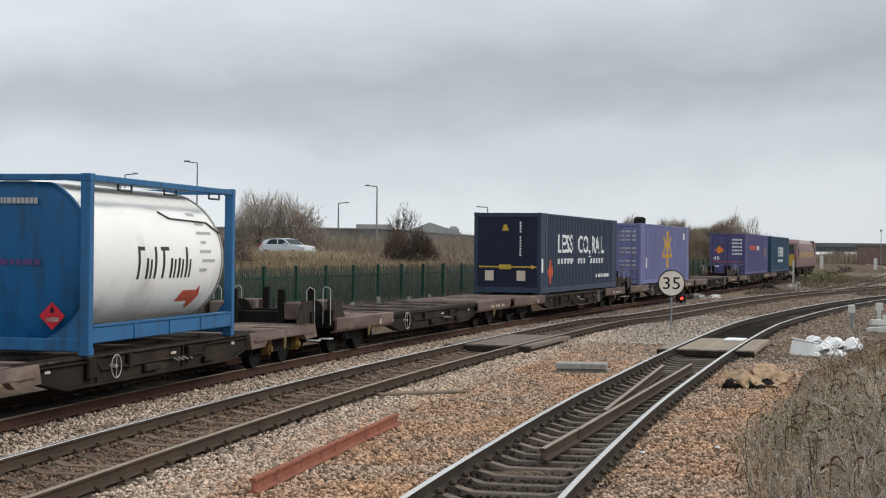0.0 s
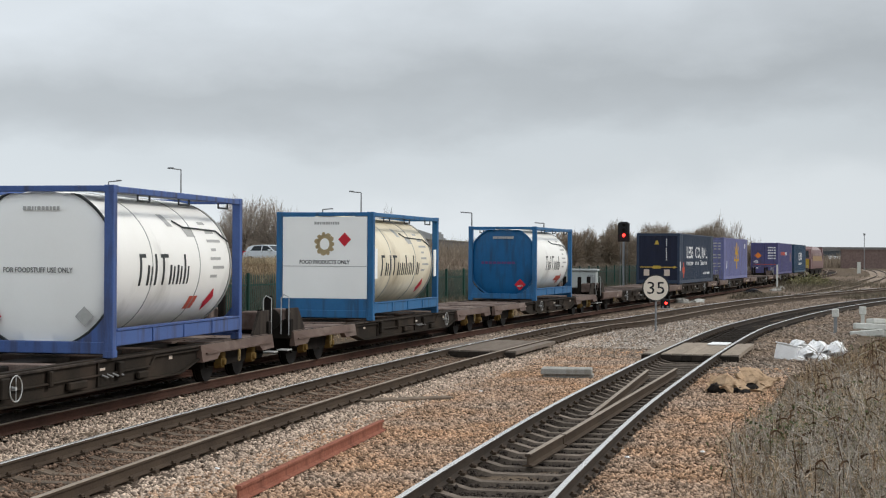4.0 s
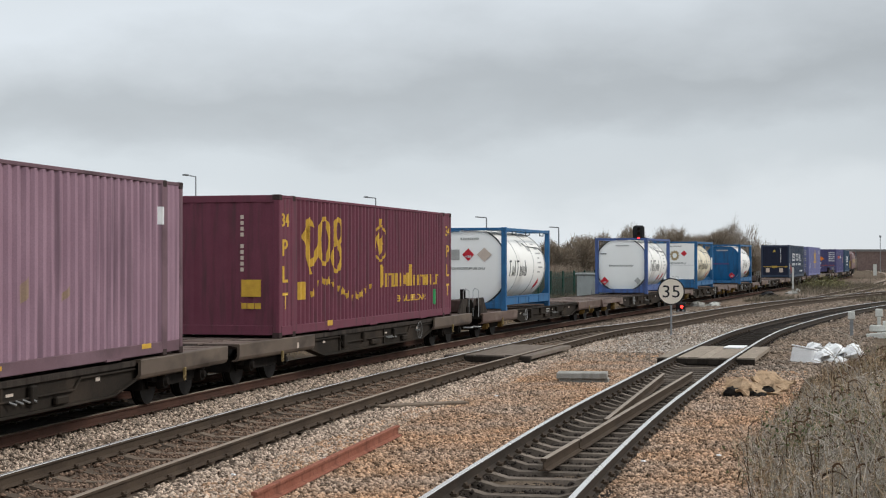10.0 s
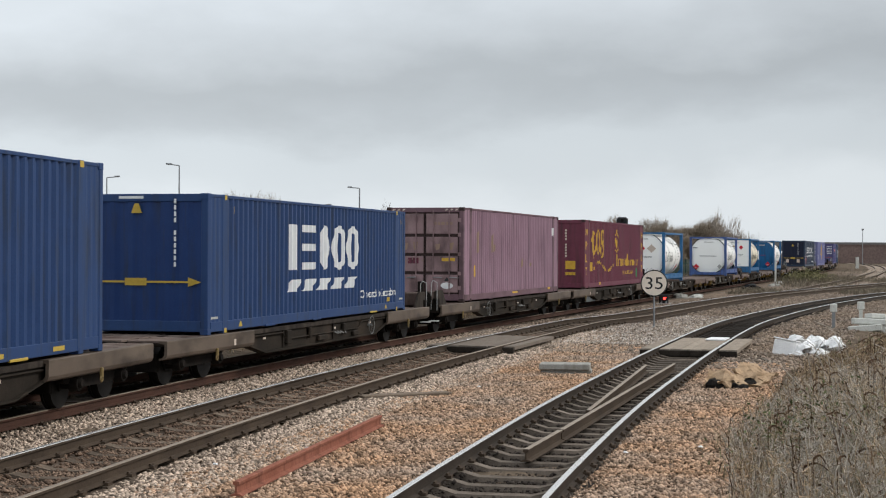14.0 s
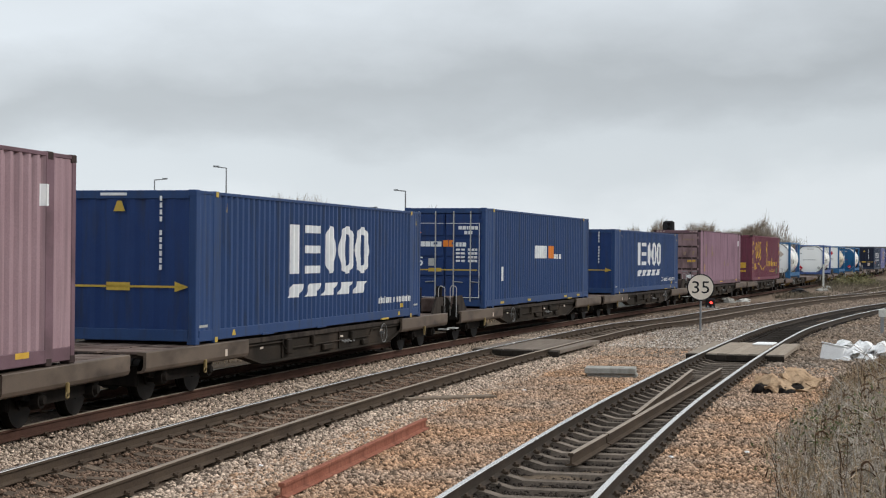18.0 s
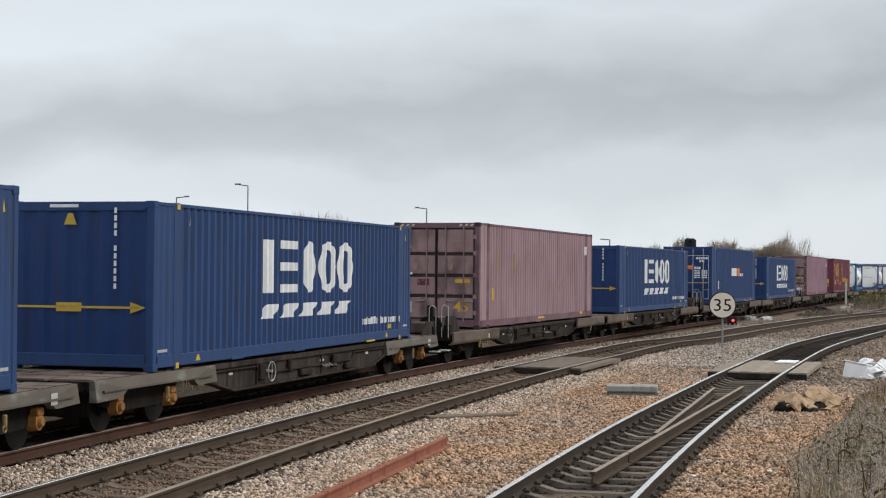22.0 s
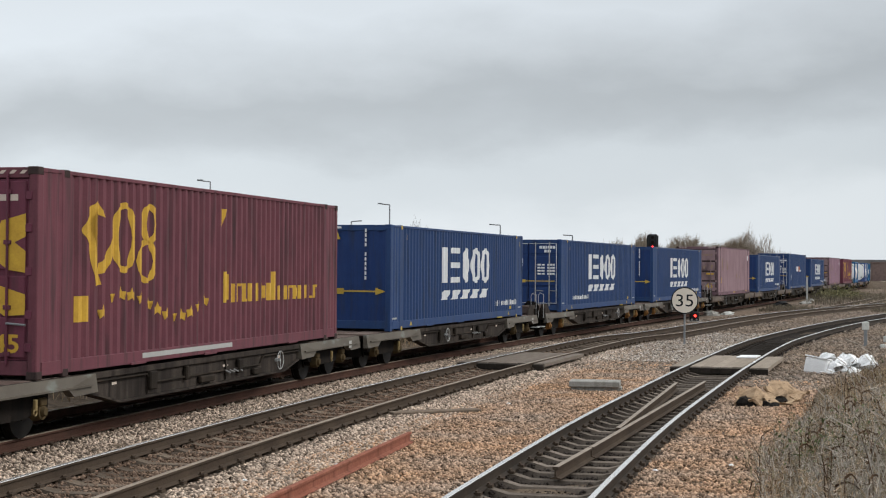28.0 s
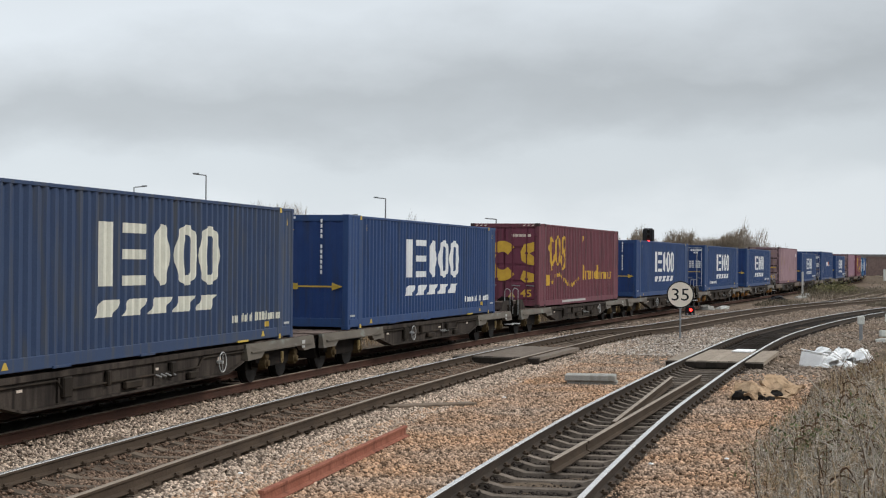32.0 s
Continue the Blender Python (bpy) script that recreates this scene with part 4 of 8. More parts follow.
def marker_post(x, y, h, label, head=False, mat="concrete_pale", r=0.06):
    t = thing("marker_post", label, "post", at=pose(x, y, -0.28, 0, 0, -12))
    part("shaft", Shape().box(-r, r, -r, r, 0, h, 0.012), M[mat], t)
    if head:
        part("head", Shape().box(-0.12, 0.12, -0.09, 0.09, h - 0.22, h + 0.06, 0.02), M["concrete_pale"], t, "pale boxy head")
    return t


marker_post(14.38, 55.48, 0.85, "small pale post with a boxy head by the siding", True, "galv")
marker_post(30.0, 135.2, 2.1, "thin white post beside the freight line", False, "concrete_pale", 0.08)
marker_post(15.3, 55.3, 0.95, "short white marker stub among concrete blocks", True)


def cabinet():
    t = thing("equipment_cabinet", "pale grey lineside equipment cabinet by the fence", "cabinet", at=pose(8.05, 84.0, -0.35, 0, 0, -14))
    part("body", Shape().box(-0.92, 0.92, -0.4, 0.4, 0.12, 2.0, 0.02), M["cabinet"], t)
    part("plinth", Shape().box(-0.96, 0.96, -0.44, 0.44, -0.05, 0.118, 0.02), M["concrete"], t)
    part("lid", Shape().box(-1.0, 1.0, -0.5, 0.46, 2.004, 2.12, 0.03), M["cabinet"], t)
    for a, b in ((-0.86, -0.05), (0.0, 0.42)):
        part("door", Shape().box(a, b, -0.425, -0.404, 0.22, 1.92, 0.008), M["cabinet"], t)
    part("handle", Shape().box(-0.14, -0.10, -0.46, -0.425, 1.0, 1.22, 0.005), M["galv"], t)
    for k in range(4):
        part("louvre", Shape().box(0.5 + 0.1 * k, 0.55 + 0.1 * k, -0.43, -0.404, 0.3, 1.8, 0.005), M["galv"], t)


cabinet()

# ---- lineside heaps ----
def lump(rng, rx, ry, rz, n=9, m=6, rough=0.22):
    """An uneven rounded heap shape with its foot at zero."""
    sh = Shape()
    v, f = [], []
    for j in range(m):
        e = j / (m - 1) * math.pi / 2
        for i in range(n):
            a = 2 * math.pi * i / n
            k = 1 + rng.uniform(-rough, rough)
            v.append((rx * math.cos(a) * math.cos(e) * k, ry * math.sin(a) * math.cos(e) * k, rz * math.sin(e) * (1 + rng.uniform(-rough, rough) * 0.6)))
    for j in range(m - 1):
        for i in range(n):
            f.append((j * n + i, j * n + (i + 1) % n, (j + 1) * n + (i + 1) % n, (j + 1) * n + i))
    f.append(tuple(range((m - 1) * n, m * n)))
    return sh.add(v, f)


def heaps():
    rng = random.Random(8)
    chest = thing("white_chest", "battered white box dumped on its side", "box", at=pose(9.35, 41.0, -0.27, -6, 9, -30))
    part("case", Shape().box(-0.29, 0.29, -0.24, 0.24, 0, 0.42, 0.04), M["bag"], chest)
    part("lid", Shape().box(-0.31, 0.3, -0.26, 0.24, 0.424, 0.46, 0.012), M["bag"], chest)
    for i in range(24):
        k = (i % 12) / 11
        x, y = 9.5 + 1.45 * k + rng.uniform(-0.1, 0.1), 40.9 + 1.1 * k + rng.uniform(-0.35, 0.35)
        r = rng.uniform(0.17, 0.3)
        up = 0.2 * (i % 3 == 1) + (0.16 if i in (11, 13, 14) else 0)
        solid("rubble_sack", lump(rng, r, r * rng.uniform(0.7, 1.1), r * rng.uniform(0.8, 1.2), 9, 6, 0.3), M["bag"], "crumpled white plastic sack in a lineside heap", "sack", "white sacks",
              at=pose(x, y, -0.3 + up, rng.uniform(-25, 25), rng.uniform(-25, 25), rng.uniform(0, 180)))
    # dumped sheets propped over rubble, near-black for the shade beneath
    for x, y, z, w, l, rx, ry, rz, lab in ((6.25, 31.15, -0.06, 0.7, 0.8, 14, -7, 20, "torn tan board propped on rubble"), (5.72, 30.75, -0.03, 0.5, 0.6, 22, 10, -15, "split tan board propped on rubble"),
                                           (6.62, 31.7, 0.02, 0.8, 0.7, 18, -4, 60, "warped tan sheet lying on a board")):
        sh = Shape()
        n = 7
        v, f = [], []
        for q in range(2):
            for i in range(n):
                for j in range(n):
                    k = 1 + rng.uniform(-0.12, 0.12) * (i in (0, n - 1) or j in (0, n - 1))
                    v.append(((i / (n - 1) - 0.5) * w * k, (j / (n - 1) - 0.5) * l * k, 0.06 * math.sin(i * 0.9 + rz) + 0.04 * math.sin(j * 1.2 + i * 0.5) + rng.uniform(-0.02, 0.02) - 0.05 * q))
        m = n * n
        for i in range(n - 1):
            for j in range(n - 1):
                a = i * n + j
                f += [(a, a + n, a + n + 1, a + 1), (m + a, m + a + 1, m + a + n + 1, m + a + n)]
        ring = [j for j in range(n)] + [i * n + n - 1 for i in range(1, n)] + [m - 2 - j for j in range(n - 1)] + [(n - 2 - i) * n for i in range(n - 2)]
        f += [(ring[i], ring[(i + 1) % len(ring)], m + ring[(i + 1) % len(ring)], m + ring[i]) for i in range(len(ring))]
        solid("tan_board", sh.add(v, f), M["tan_sheet"], lab, "board", "dumped boards", at=pose(x, y, z, rx, ry, rz))
    for x, y, rx, ry, rz in ((5.62, 30.6, 0.24, 0.2, 0.22), (6.05, 30.75, 0.26, 0.2, 0.15), (6.4, 31.1, 0.22, 0.2, 0.2)):
        solid("rubble_lump", lump(rng, rx, ry, rz, 8, 4, 0.3), M["wagon_dark"], "near-black rubble filling the shaded gap under the boards", "rubble", "dark rubble", at=pose(x, y, -0.25, 0, 0, rng.uniform(0, 180)))
    for x, y, w, l, z0, h, r in ((15.2, 54.4, 0.9, 0.5, -0.3, 0.22, -10), (16.1, 54.7, 0.8, 0.5, -0.3, 0.26, 12), (15.5, 54.6, 1.1, 0.45, -0.06, 0.2, -4), (16.3, 54.9, 0.7, 0.4, -0.03, 0.22, 18),
                                 (15.7, 54.8, 0.6, 0.4, 0.15, 0.16, 25), (15.9, 52.4, 0.9, 0.5, -0.3, 0.24, 8), (16.7, 52.5, 0.8, 0.45, -0.3, 0.24, -14), (16.2, 52.5, 0.9, 0.4, -0.05, 0.2, 5)):
        solid("concrete_block", Shape().box(-w * 0.62, w * 0.62, -l / 2, l / 2, 0, h * 1.08, 0.03), M["concrete_pale"], "pale broken concrete block stacked beside the siding",
              "concrete block", "stacked concrete blocks", at=pose(x, y, z0, rng.uniform(-4, 4), rng.uniform(-6, 6), r))
    for x, y, rx, ry, rz, m, lab in ((15.9, 92.6, 0.45, 0.35, 0.22, "concrete_pale", "pale rubbish beside the middle track"), (14.6, 91.0, 0.5, 0.4, 0.3, "concrete", "grey rubble beside the track"),
                                     (23.6, 114.5, 0.7, 0.5, 0.4, "black", "black sack beside the middle track"), (27.5, 124.5, 0.5, 0.4, 0.25, "concrete", "grey rubble heap beside the track"),
                                     (29.4, 131.0, 0.45, 0.4, 0.3, "concrete", "pale rubble heap beside the track")):
        solid("rubbish_mound", lump(rng, rx, ry, rz, 9, 5, 0.35), M[m], lab, "rubbish heap", at=pose(x, y, -0.26))
    for x, y in ((-1.6, 20.9), (3.7, 21.2), (1.0, 30.5), (2.6, 20.6), (-2.6, 19.3)):
        solid("litter", lump(rng, 0.04, 0.03, 0.022, 5, 3, 0.4), M["bag"], "scrap of white litter on the ballast", "litter", "scraps of litter", at=pose(x, y, -0.19))


heaps()

# ---- palisade fence and old posts ----
FENCE_OFF, PANEL = -7.25, 2.75


def fence():
    t = thing("palisade_fence", "dark green steel palisade fence on the bank", "fence", at=pose(0, 0, 0))
    s0, n = -38.0, 62
    pale = Shape()
    # one pale: a pressed strip with a splayed, pointed head
    w = 0.042
    pale.prism([(-w, 0.05), (w, 0.05), (w, 2.02), (0.018, 2.10), (0, 2.14), (-0.018, 2.10), (-w, 2.02)], lambda a, b, k: (a, 0.0 if k else -0.012, b))
    me = pale.mesh("pale", M["fence"])
    count, rest = 0, Shape()
    for i in range(n):
        xa, ya, _ = along(s0 + i * PANEL, FENCE_OFF)
        xb, yb, _ = along(s0 + (i + 1) * PANEL, FENCE_OFF)
        h = math.atan2(xb - xa, yb - ya)
        za, zb = -0.3, -0.3
        post = part("post", Shape().box(-0.075, 0.075, -0.04, 0.04, 0, 2.14, 0.006), M["fence"], t)
        post.matrix_basis = pose(xa, ya, za, 0, 0, 90 - math.degrees(h))
        L = math.hypot(xb - xa, yb - ya)
        for z in (0.45, 1.72):
            r = part("rail", Shape().box(0, L, 0.0, 0.045, z, z + 0.05), M["fence"], t)
            r.matrix_basis = pose(xa, ya, za, 0, 0, 90 - math.degrees(h))
        if i < 17:
            for j in range(17):
                k = (j + 0.5) / 17
                p = part("pale", me, M["fence"], t)
                p.matrix_basis = pose(xa + (xb - xa) * k, ya + (yb - ya) * k, za, 0, 0, 90 - math.degrees(h))
        else:
            for j in range(17):
                k = (j + 0.5) / 17
                px, py = xa + (xb - xa) * k, ya + (yb - ya) * k
                c, s_ = math.sin(h) * w, math.cos(h) * w
                rest.add([(px - c, py - s_, za + 0.05), (px + c, py + s_, za + 0.05), (px + c, py + s_, za + 2.02), (px, py, za + 2.14), (px - c, py - s_, za + 2.02)], [(0, 1, 2, 3, 4)])
    tagged(part("pale_run", rest, M["fence"], t), kind="stuff")


fence()


def old_posts():
    rng = random.Random(12)
    for i in range(16):
        s = -22 + i * 3.1 + rng.uniform(-0.3, 0.3)
        x, y, h = along(s, -5.6 + rng.uniform(-0.2, 0.2))
        t = thing("concrete_post", "short weathered concrete fence post in the weeds", "post", "old concrete posts",
                  at=pose(x, y, -0.35, rng.uniform(-4, 4), rng.uniform(-4, 4), -math.degrees(h)))
        part("shaft", Shape().box(-0.055, 0.055, -0.055, 0.055, 0, rng.uniform(0.9, 1.2), 0.015), M["concrete"], t)


old_posts()


# ---- vegetation ----
def blades(name, x, y, z, height, lean, width, material, label, category, seed=1, bend=0.5):
    """Many thin bent stems, each two joined strips, in one mesh."""
    rng = np.random.default_rng(seed)
    n = len(x)
    a, l = rng.uniform(0, 6.2832, n), rng.uniform(0.1, 1.0, n) * lean
    hgt = height * rng.uniform(0.45, 1.15, n)
    dx, dy = np.cos(a) * l * hgt, np.sin(a) * l * hgt
    b = rng.uniform(0, 6.2832, n)
    wx, wy = np.cos(b) * width, np.sin(b) * width
    P = []
    for t, k in ((0.0, 1.0), (0.55, 0.8), (1.0, 0.25)):
        off = t ** (1 + bend * 2)
        zz = z + hgt * (t - 0.35 * l * t * t)
        P.append(np.stack([x + dx * off - wx * k, y + dy * off - wy * k, zz], 1))
        P.append(np.stack([x + dx * off + wx * k, y + dy * off + wy * k, zz], 1))
    v = np.stack(P, 1).reshape(-1, 3)
    i = np.arange(n) * 6
    f = np.concatenate([np.stack([i, i + 1, i + 3, i + 2], 1), np.stack([i + 2, i + 3, i + 5, i + 4], 1)])
    return solid(name, raw_mesh(name, v, f, material), material, label, category, kind="stuff")


def leaves(name, x, y, z, size, material, label, category, seed=1):
    rng = np.random.default_rng(seed)
    n = len(x)
    d1, d2 = rng.normal(size=(n, 3)), rng.normal(size=(n, 3))
    d1 /= np.linalg.norm(d1, axis=1, keepdims=True)
    d2 -= d1 * (d1 * d2).sum(1, keepdims=True)
    d2 /= np.linalg.norm(d2, axis=1, keepdims=True)
    s = size * rng.uniform(0.5, 1.3, (n, 1))
    c = np.stack([x, y, z], 1)
    v = np.stack([c - d1 * s, c + d2 * s * 0.45, c + d1 * s, c - d2 * s * 0.45], 1).reshape(-1, 3)
    f = (np.arange(n)[:, None] * 4 + np.arange(4))
    return solid(name, raw_mesh(name, v, f, material), material, label, category, kind="stuff")


def stalks(name, x, y, z, height, material, label, category, seed=1, twigs=9, width=0.004, reach=0.2):
    """Upright dead weeds: a leaning stem and short side twigs at all angles, in one mesh."""
    rng = np.random.default_rng(seed)
    n = len(x)
    foot = np.stack([x, y, np.broadcast_to(z, x.shape)], 1)
    hgt = (height * rng.uniform(0.5, 1.15, n))[:, None]
    lean = rng.normal(0, 0.22, (n, 2))
    top = foot + hgt * np.concatenate([lean, np.ones((n, 1))], 1)
    mid = (foot + top) / 2 + np.concatenate([rng.normal(0, 0.05, (n, 2)), np.zeros((n, 1))], 1) * hgt
    starts, ends, wide = [foot, mid], [mid, top], [np.full(n, width * 1.3), np.full(n, width)]
    for _ in range(twigs):
        t = rng.uniform(0.25, 1.0, (n, 1))
        a = np.where(t < 0.5, foot + (mid - foot) * t * 2, mid + (top - mid) * (t * 2 - 1))
        d = rng.normal(size=(n, 3))
        d[:, 2] = d[:, 2] * 0.6 + 0.45
        d /= np.linalg.norm(d, axis=1, keepdims=True)
        b = a + d * hgt * rng.uniform(0.3, 1.0, (n, 1)) * reach
        starts.append(a)
        ends.append(b)
        wide.append(np.full(n, width * 0.75))
    p, q, w = np.concatenate(starts), np.concatenate(ends), np.concatenate(wide)[:, None]
    side = np.cross(q - p, rng.normal(size=p.shape))
    side /= np.linalg.norm(side, axis=1, keepdims=True) + 1e-9
    v = np.stack([p - side * w, p + side * w, q + side * w * 0.5, q - side * w * 0.5], 1).reshape(-1, 3)
    return solid(name, raw_mesh(name, v, np.arange(len(v)).reshape(-1, 4), material), material, label, category, kind="stuff")


def near_scrub():
    """The tangle of dead bramble and grass beside the siding: clumps with gaps, taller away from the track."""
    rng = np.random.default_rng(21)

    def edge(y):
        return np.interp(y, [8, 15, 17.5, 21.6, 26, 30.3, 36, 40, 46, 52], [2.8, 3.0, 3.4, 4.1, 5.6, 6.9, 8.7, 10.8, 13.2, 17.2])

    def pick(n, y0, y1, depth):
        y = y0 + (y1 - y0) * rng.random(n)
        d = depth * rng.random(n) ** 1.1
        return edge(y) + d, y, d

    cx, cy, cd = pick(260, 12, 47, 7.5)
    ch = np.clip(0.25 + cd * 0.3, 0.25, 1.0) * rng.uniform(0.4, 1.5, 260)

    kind_of = rng.random((260, 3)) * 1.35

    def clumped(n, spread, kind=0):
        k = rng.choice(np.arange(260)[kind_of[:, kind] > 0.5], n)
        x, y = cx[k] + rng.normal(0, spread, n), cy[k] + rng.normal(0, spread, n)
        ok = x > edge(y) - 0.15
        return x[ok], y[ok], ch[k][ok]

    x, y, h = clumped(9000, 0.42)
    blades("dead_grass", x, y, np.full(len(x), -0.27), h * 0.8, 1.0, 0.0085, M["straw"], "straw-coloured dead grass beside the siding", "grass", 22, 0.6)
    x, y, h = clumped(5000, 0.4, 2)
    blades("olive_weeds", x, y, np.full(len(x), -0.27), h * 0.8, 0.9, 0.0065, M["olive"], "olive-green and brown weeds among the dead grass", "scrub", 29, 0.8)
    x, y, h = clumped(3500, 0.5, 1)
    blades("dead_stems", x, y, np.full(len(x), -0.27), h * 1.0, 0.9, 0.0055, M["bramble"], "tangled brown dead bramble stems", "scrub", 23, 0.9)
    x, y, h = clumped(900, 0.5, 2)
    blades("bramble_canes", x, y, np.full(len(x), -0.27), h * 1.35, 1.4, 0.009, M["leaf_dead"], "dark arching bramble canes", "scrub", 24, 1.2)
    x, y, d = pick(3800, 13, 27, 2.4)
    blades("grey_weeds", x, y, np.full(len(x), -0.27), np.clip(0.25 + d * 0.35, 0.2, 0.75), 1.2, 0.006, M["grey_stem"], "bleached grey dead weeds at the edge", "scrub", 25, 0.9)
    x, y, h = clumped(3000, 0.45, 2)
    leaves("dead_leaves", x, y, -0.2 + h * rng.uniform(0.05, 0.95, len(x)), 0.032, M["leaf_dead"], "curled brown dead leaves in the bramble", "leaves", 26)
    k = rng.integers(0, 26, 5000)
    gx, gy, gd = pick(26, 15, 42, 4.5)
    x, y = gx[k] + 0.5 + rng.normal(0, 0.4, 5000), gy[k] + rng.normal(0, 0.4, 5000)
    leaves("green_leaves", x, y, -0.22 + np.abs(rng.normal(0.25, 0.22, 5000)), 0.034, M["leaf_green"], "patches of green bramble leaves", "leaves", 27)
    x, y, d = pick(1000, 12, 40, 6.0)
    ok = d > 1.3
    blades("dark_brambles", x[ok], y[ok], np.full(int(ok.sum()), -0.27), np.clip(0.2 + 0.22 * d[ok], 0.3, 1.0), 1.3, 0.008, M["leaf_dead"], "dark reddish-brown bramble deeper in the scrub", "scrub", 30, 1.0)
    # branching dead stalks, thinner towards the path
    x, y, d = pick(2600, 12, 30, 5.5)
    stalks("dead_stalks", x, y, -0.27, np.clip(0.3 + d * 0.3, 0.25, 1.05), M["grey_stem"], "grey branching dead stalks beside the siding", "scrub", 61, 11, 0.0045, 0.3)
    x, y, d = pick(3600, 14, 46, 6.5)
    stalks("tan_stalks", x, y, -0.27, np.clip(0.3 + d * 0.26, 0.25, 1.0), M["tan_stem"], "tan branching dead weeds beside the siding", "scrub", 62, 12, 0.006, 0.28)
    x, y, d = pick(800, 15, 44, 6.5)
    stalks("dock_stalks", x, y, -0.27, np.clip(0.35 + d * 0.28, 0.3, 1.15), M["leaf_dead"], "dark red-brown dead dock stalks", "scrub", 63, 14, 0.008, 0.16)
    x, y, d = pick(12000, 18, 50, 7.5)
    blades("bleached_grass", x, y, np.full(len(x), -0.27), np.clip(0.2 + d * 0.1, 0.2, 0.55), 1.1, 0.008, M["bank_grass"], "bleached matted grass further along the siding", "grass", 64, 0.7)
    # curled tops of dead bracken
    sh = Shape()
    r2 = random.Random(5)
    for _ in range(150):
        y0 = r2.uniform(16, 44)
        x0 = float(edge(y0)) + r2.uniform(0.5, 5.5)
        d = x0 - float(edge(y0))
        z0 = -0.27 + min(1.25, 0.35 + d * 0.28) * r2.uniform(0.7, 1.1)
        a, L = r2.uniform(-0.5, 0.5), r2.uniform(0.12, 0.3)
        pts = [(x0 + math.cos(a) * L * t, y0 + math.sin(a) * L * t, z0 + 0.07 * math.sin(3.1 * t) - 0.05 * t) for t in (0, 0.25, 0.5, 0.75, 1)]
        for i, (p, q) in enumerate(zip(pts[:-1], pts[1:])):
            sh.tube(p, q, 0.019 - 0.003 * i, 0.016 - 0.003 * i, 4, False)
        sh.tube((x0, y0, -0.28), pts[0], 0.008, 0.007, 3, False)
    solid("dead_bracken", sh, M["leaf_dead"], "curled dark fronds of dead bracken", "bracken", kind="stuff")
    # a few long bare canes
    sh = Shape()
    for _ in range(60):
        y0 = r2.uniform(15, 38)
        x0 = float(edge(y0)) + r2.uniform(0.6, 3.5)
        dx, dy, H = r2.uniform(-0.9, 0.9), r2.uniform(-0.4, 0.4), r2.uniform(0.6, 1.5)
        pts = [(x0 + dx * t, y0 + dy * t, -0.28 + H * (1.7 * t - 0.9 * t * t)) for t in (0, 0.3, 0.6, 1.0)]
        for p, q in zip(pts[:-1], pts[1:]):
            sh.tube(p, q, 0.009, 0.007, 4, False)
    solid("bare_canes", sh, M["grey_stem"], "long pale bare canes leaning over the scrub", "scrub", kind="stuff")


near_scrub()


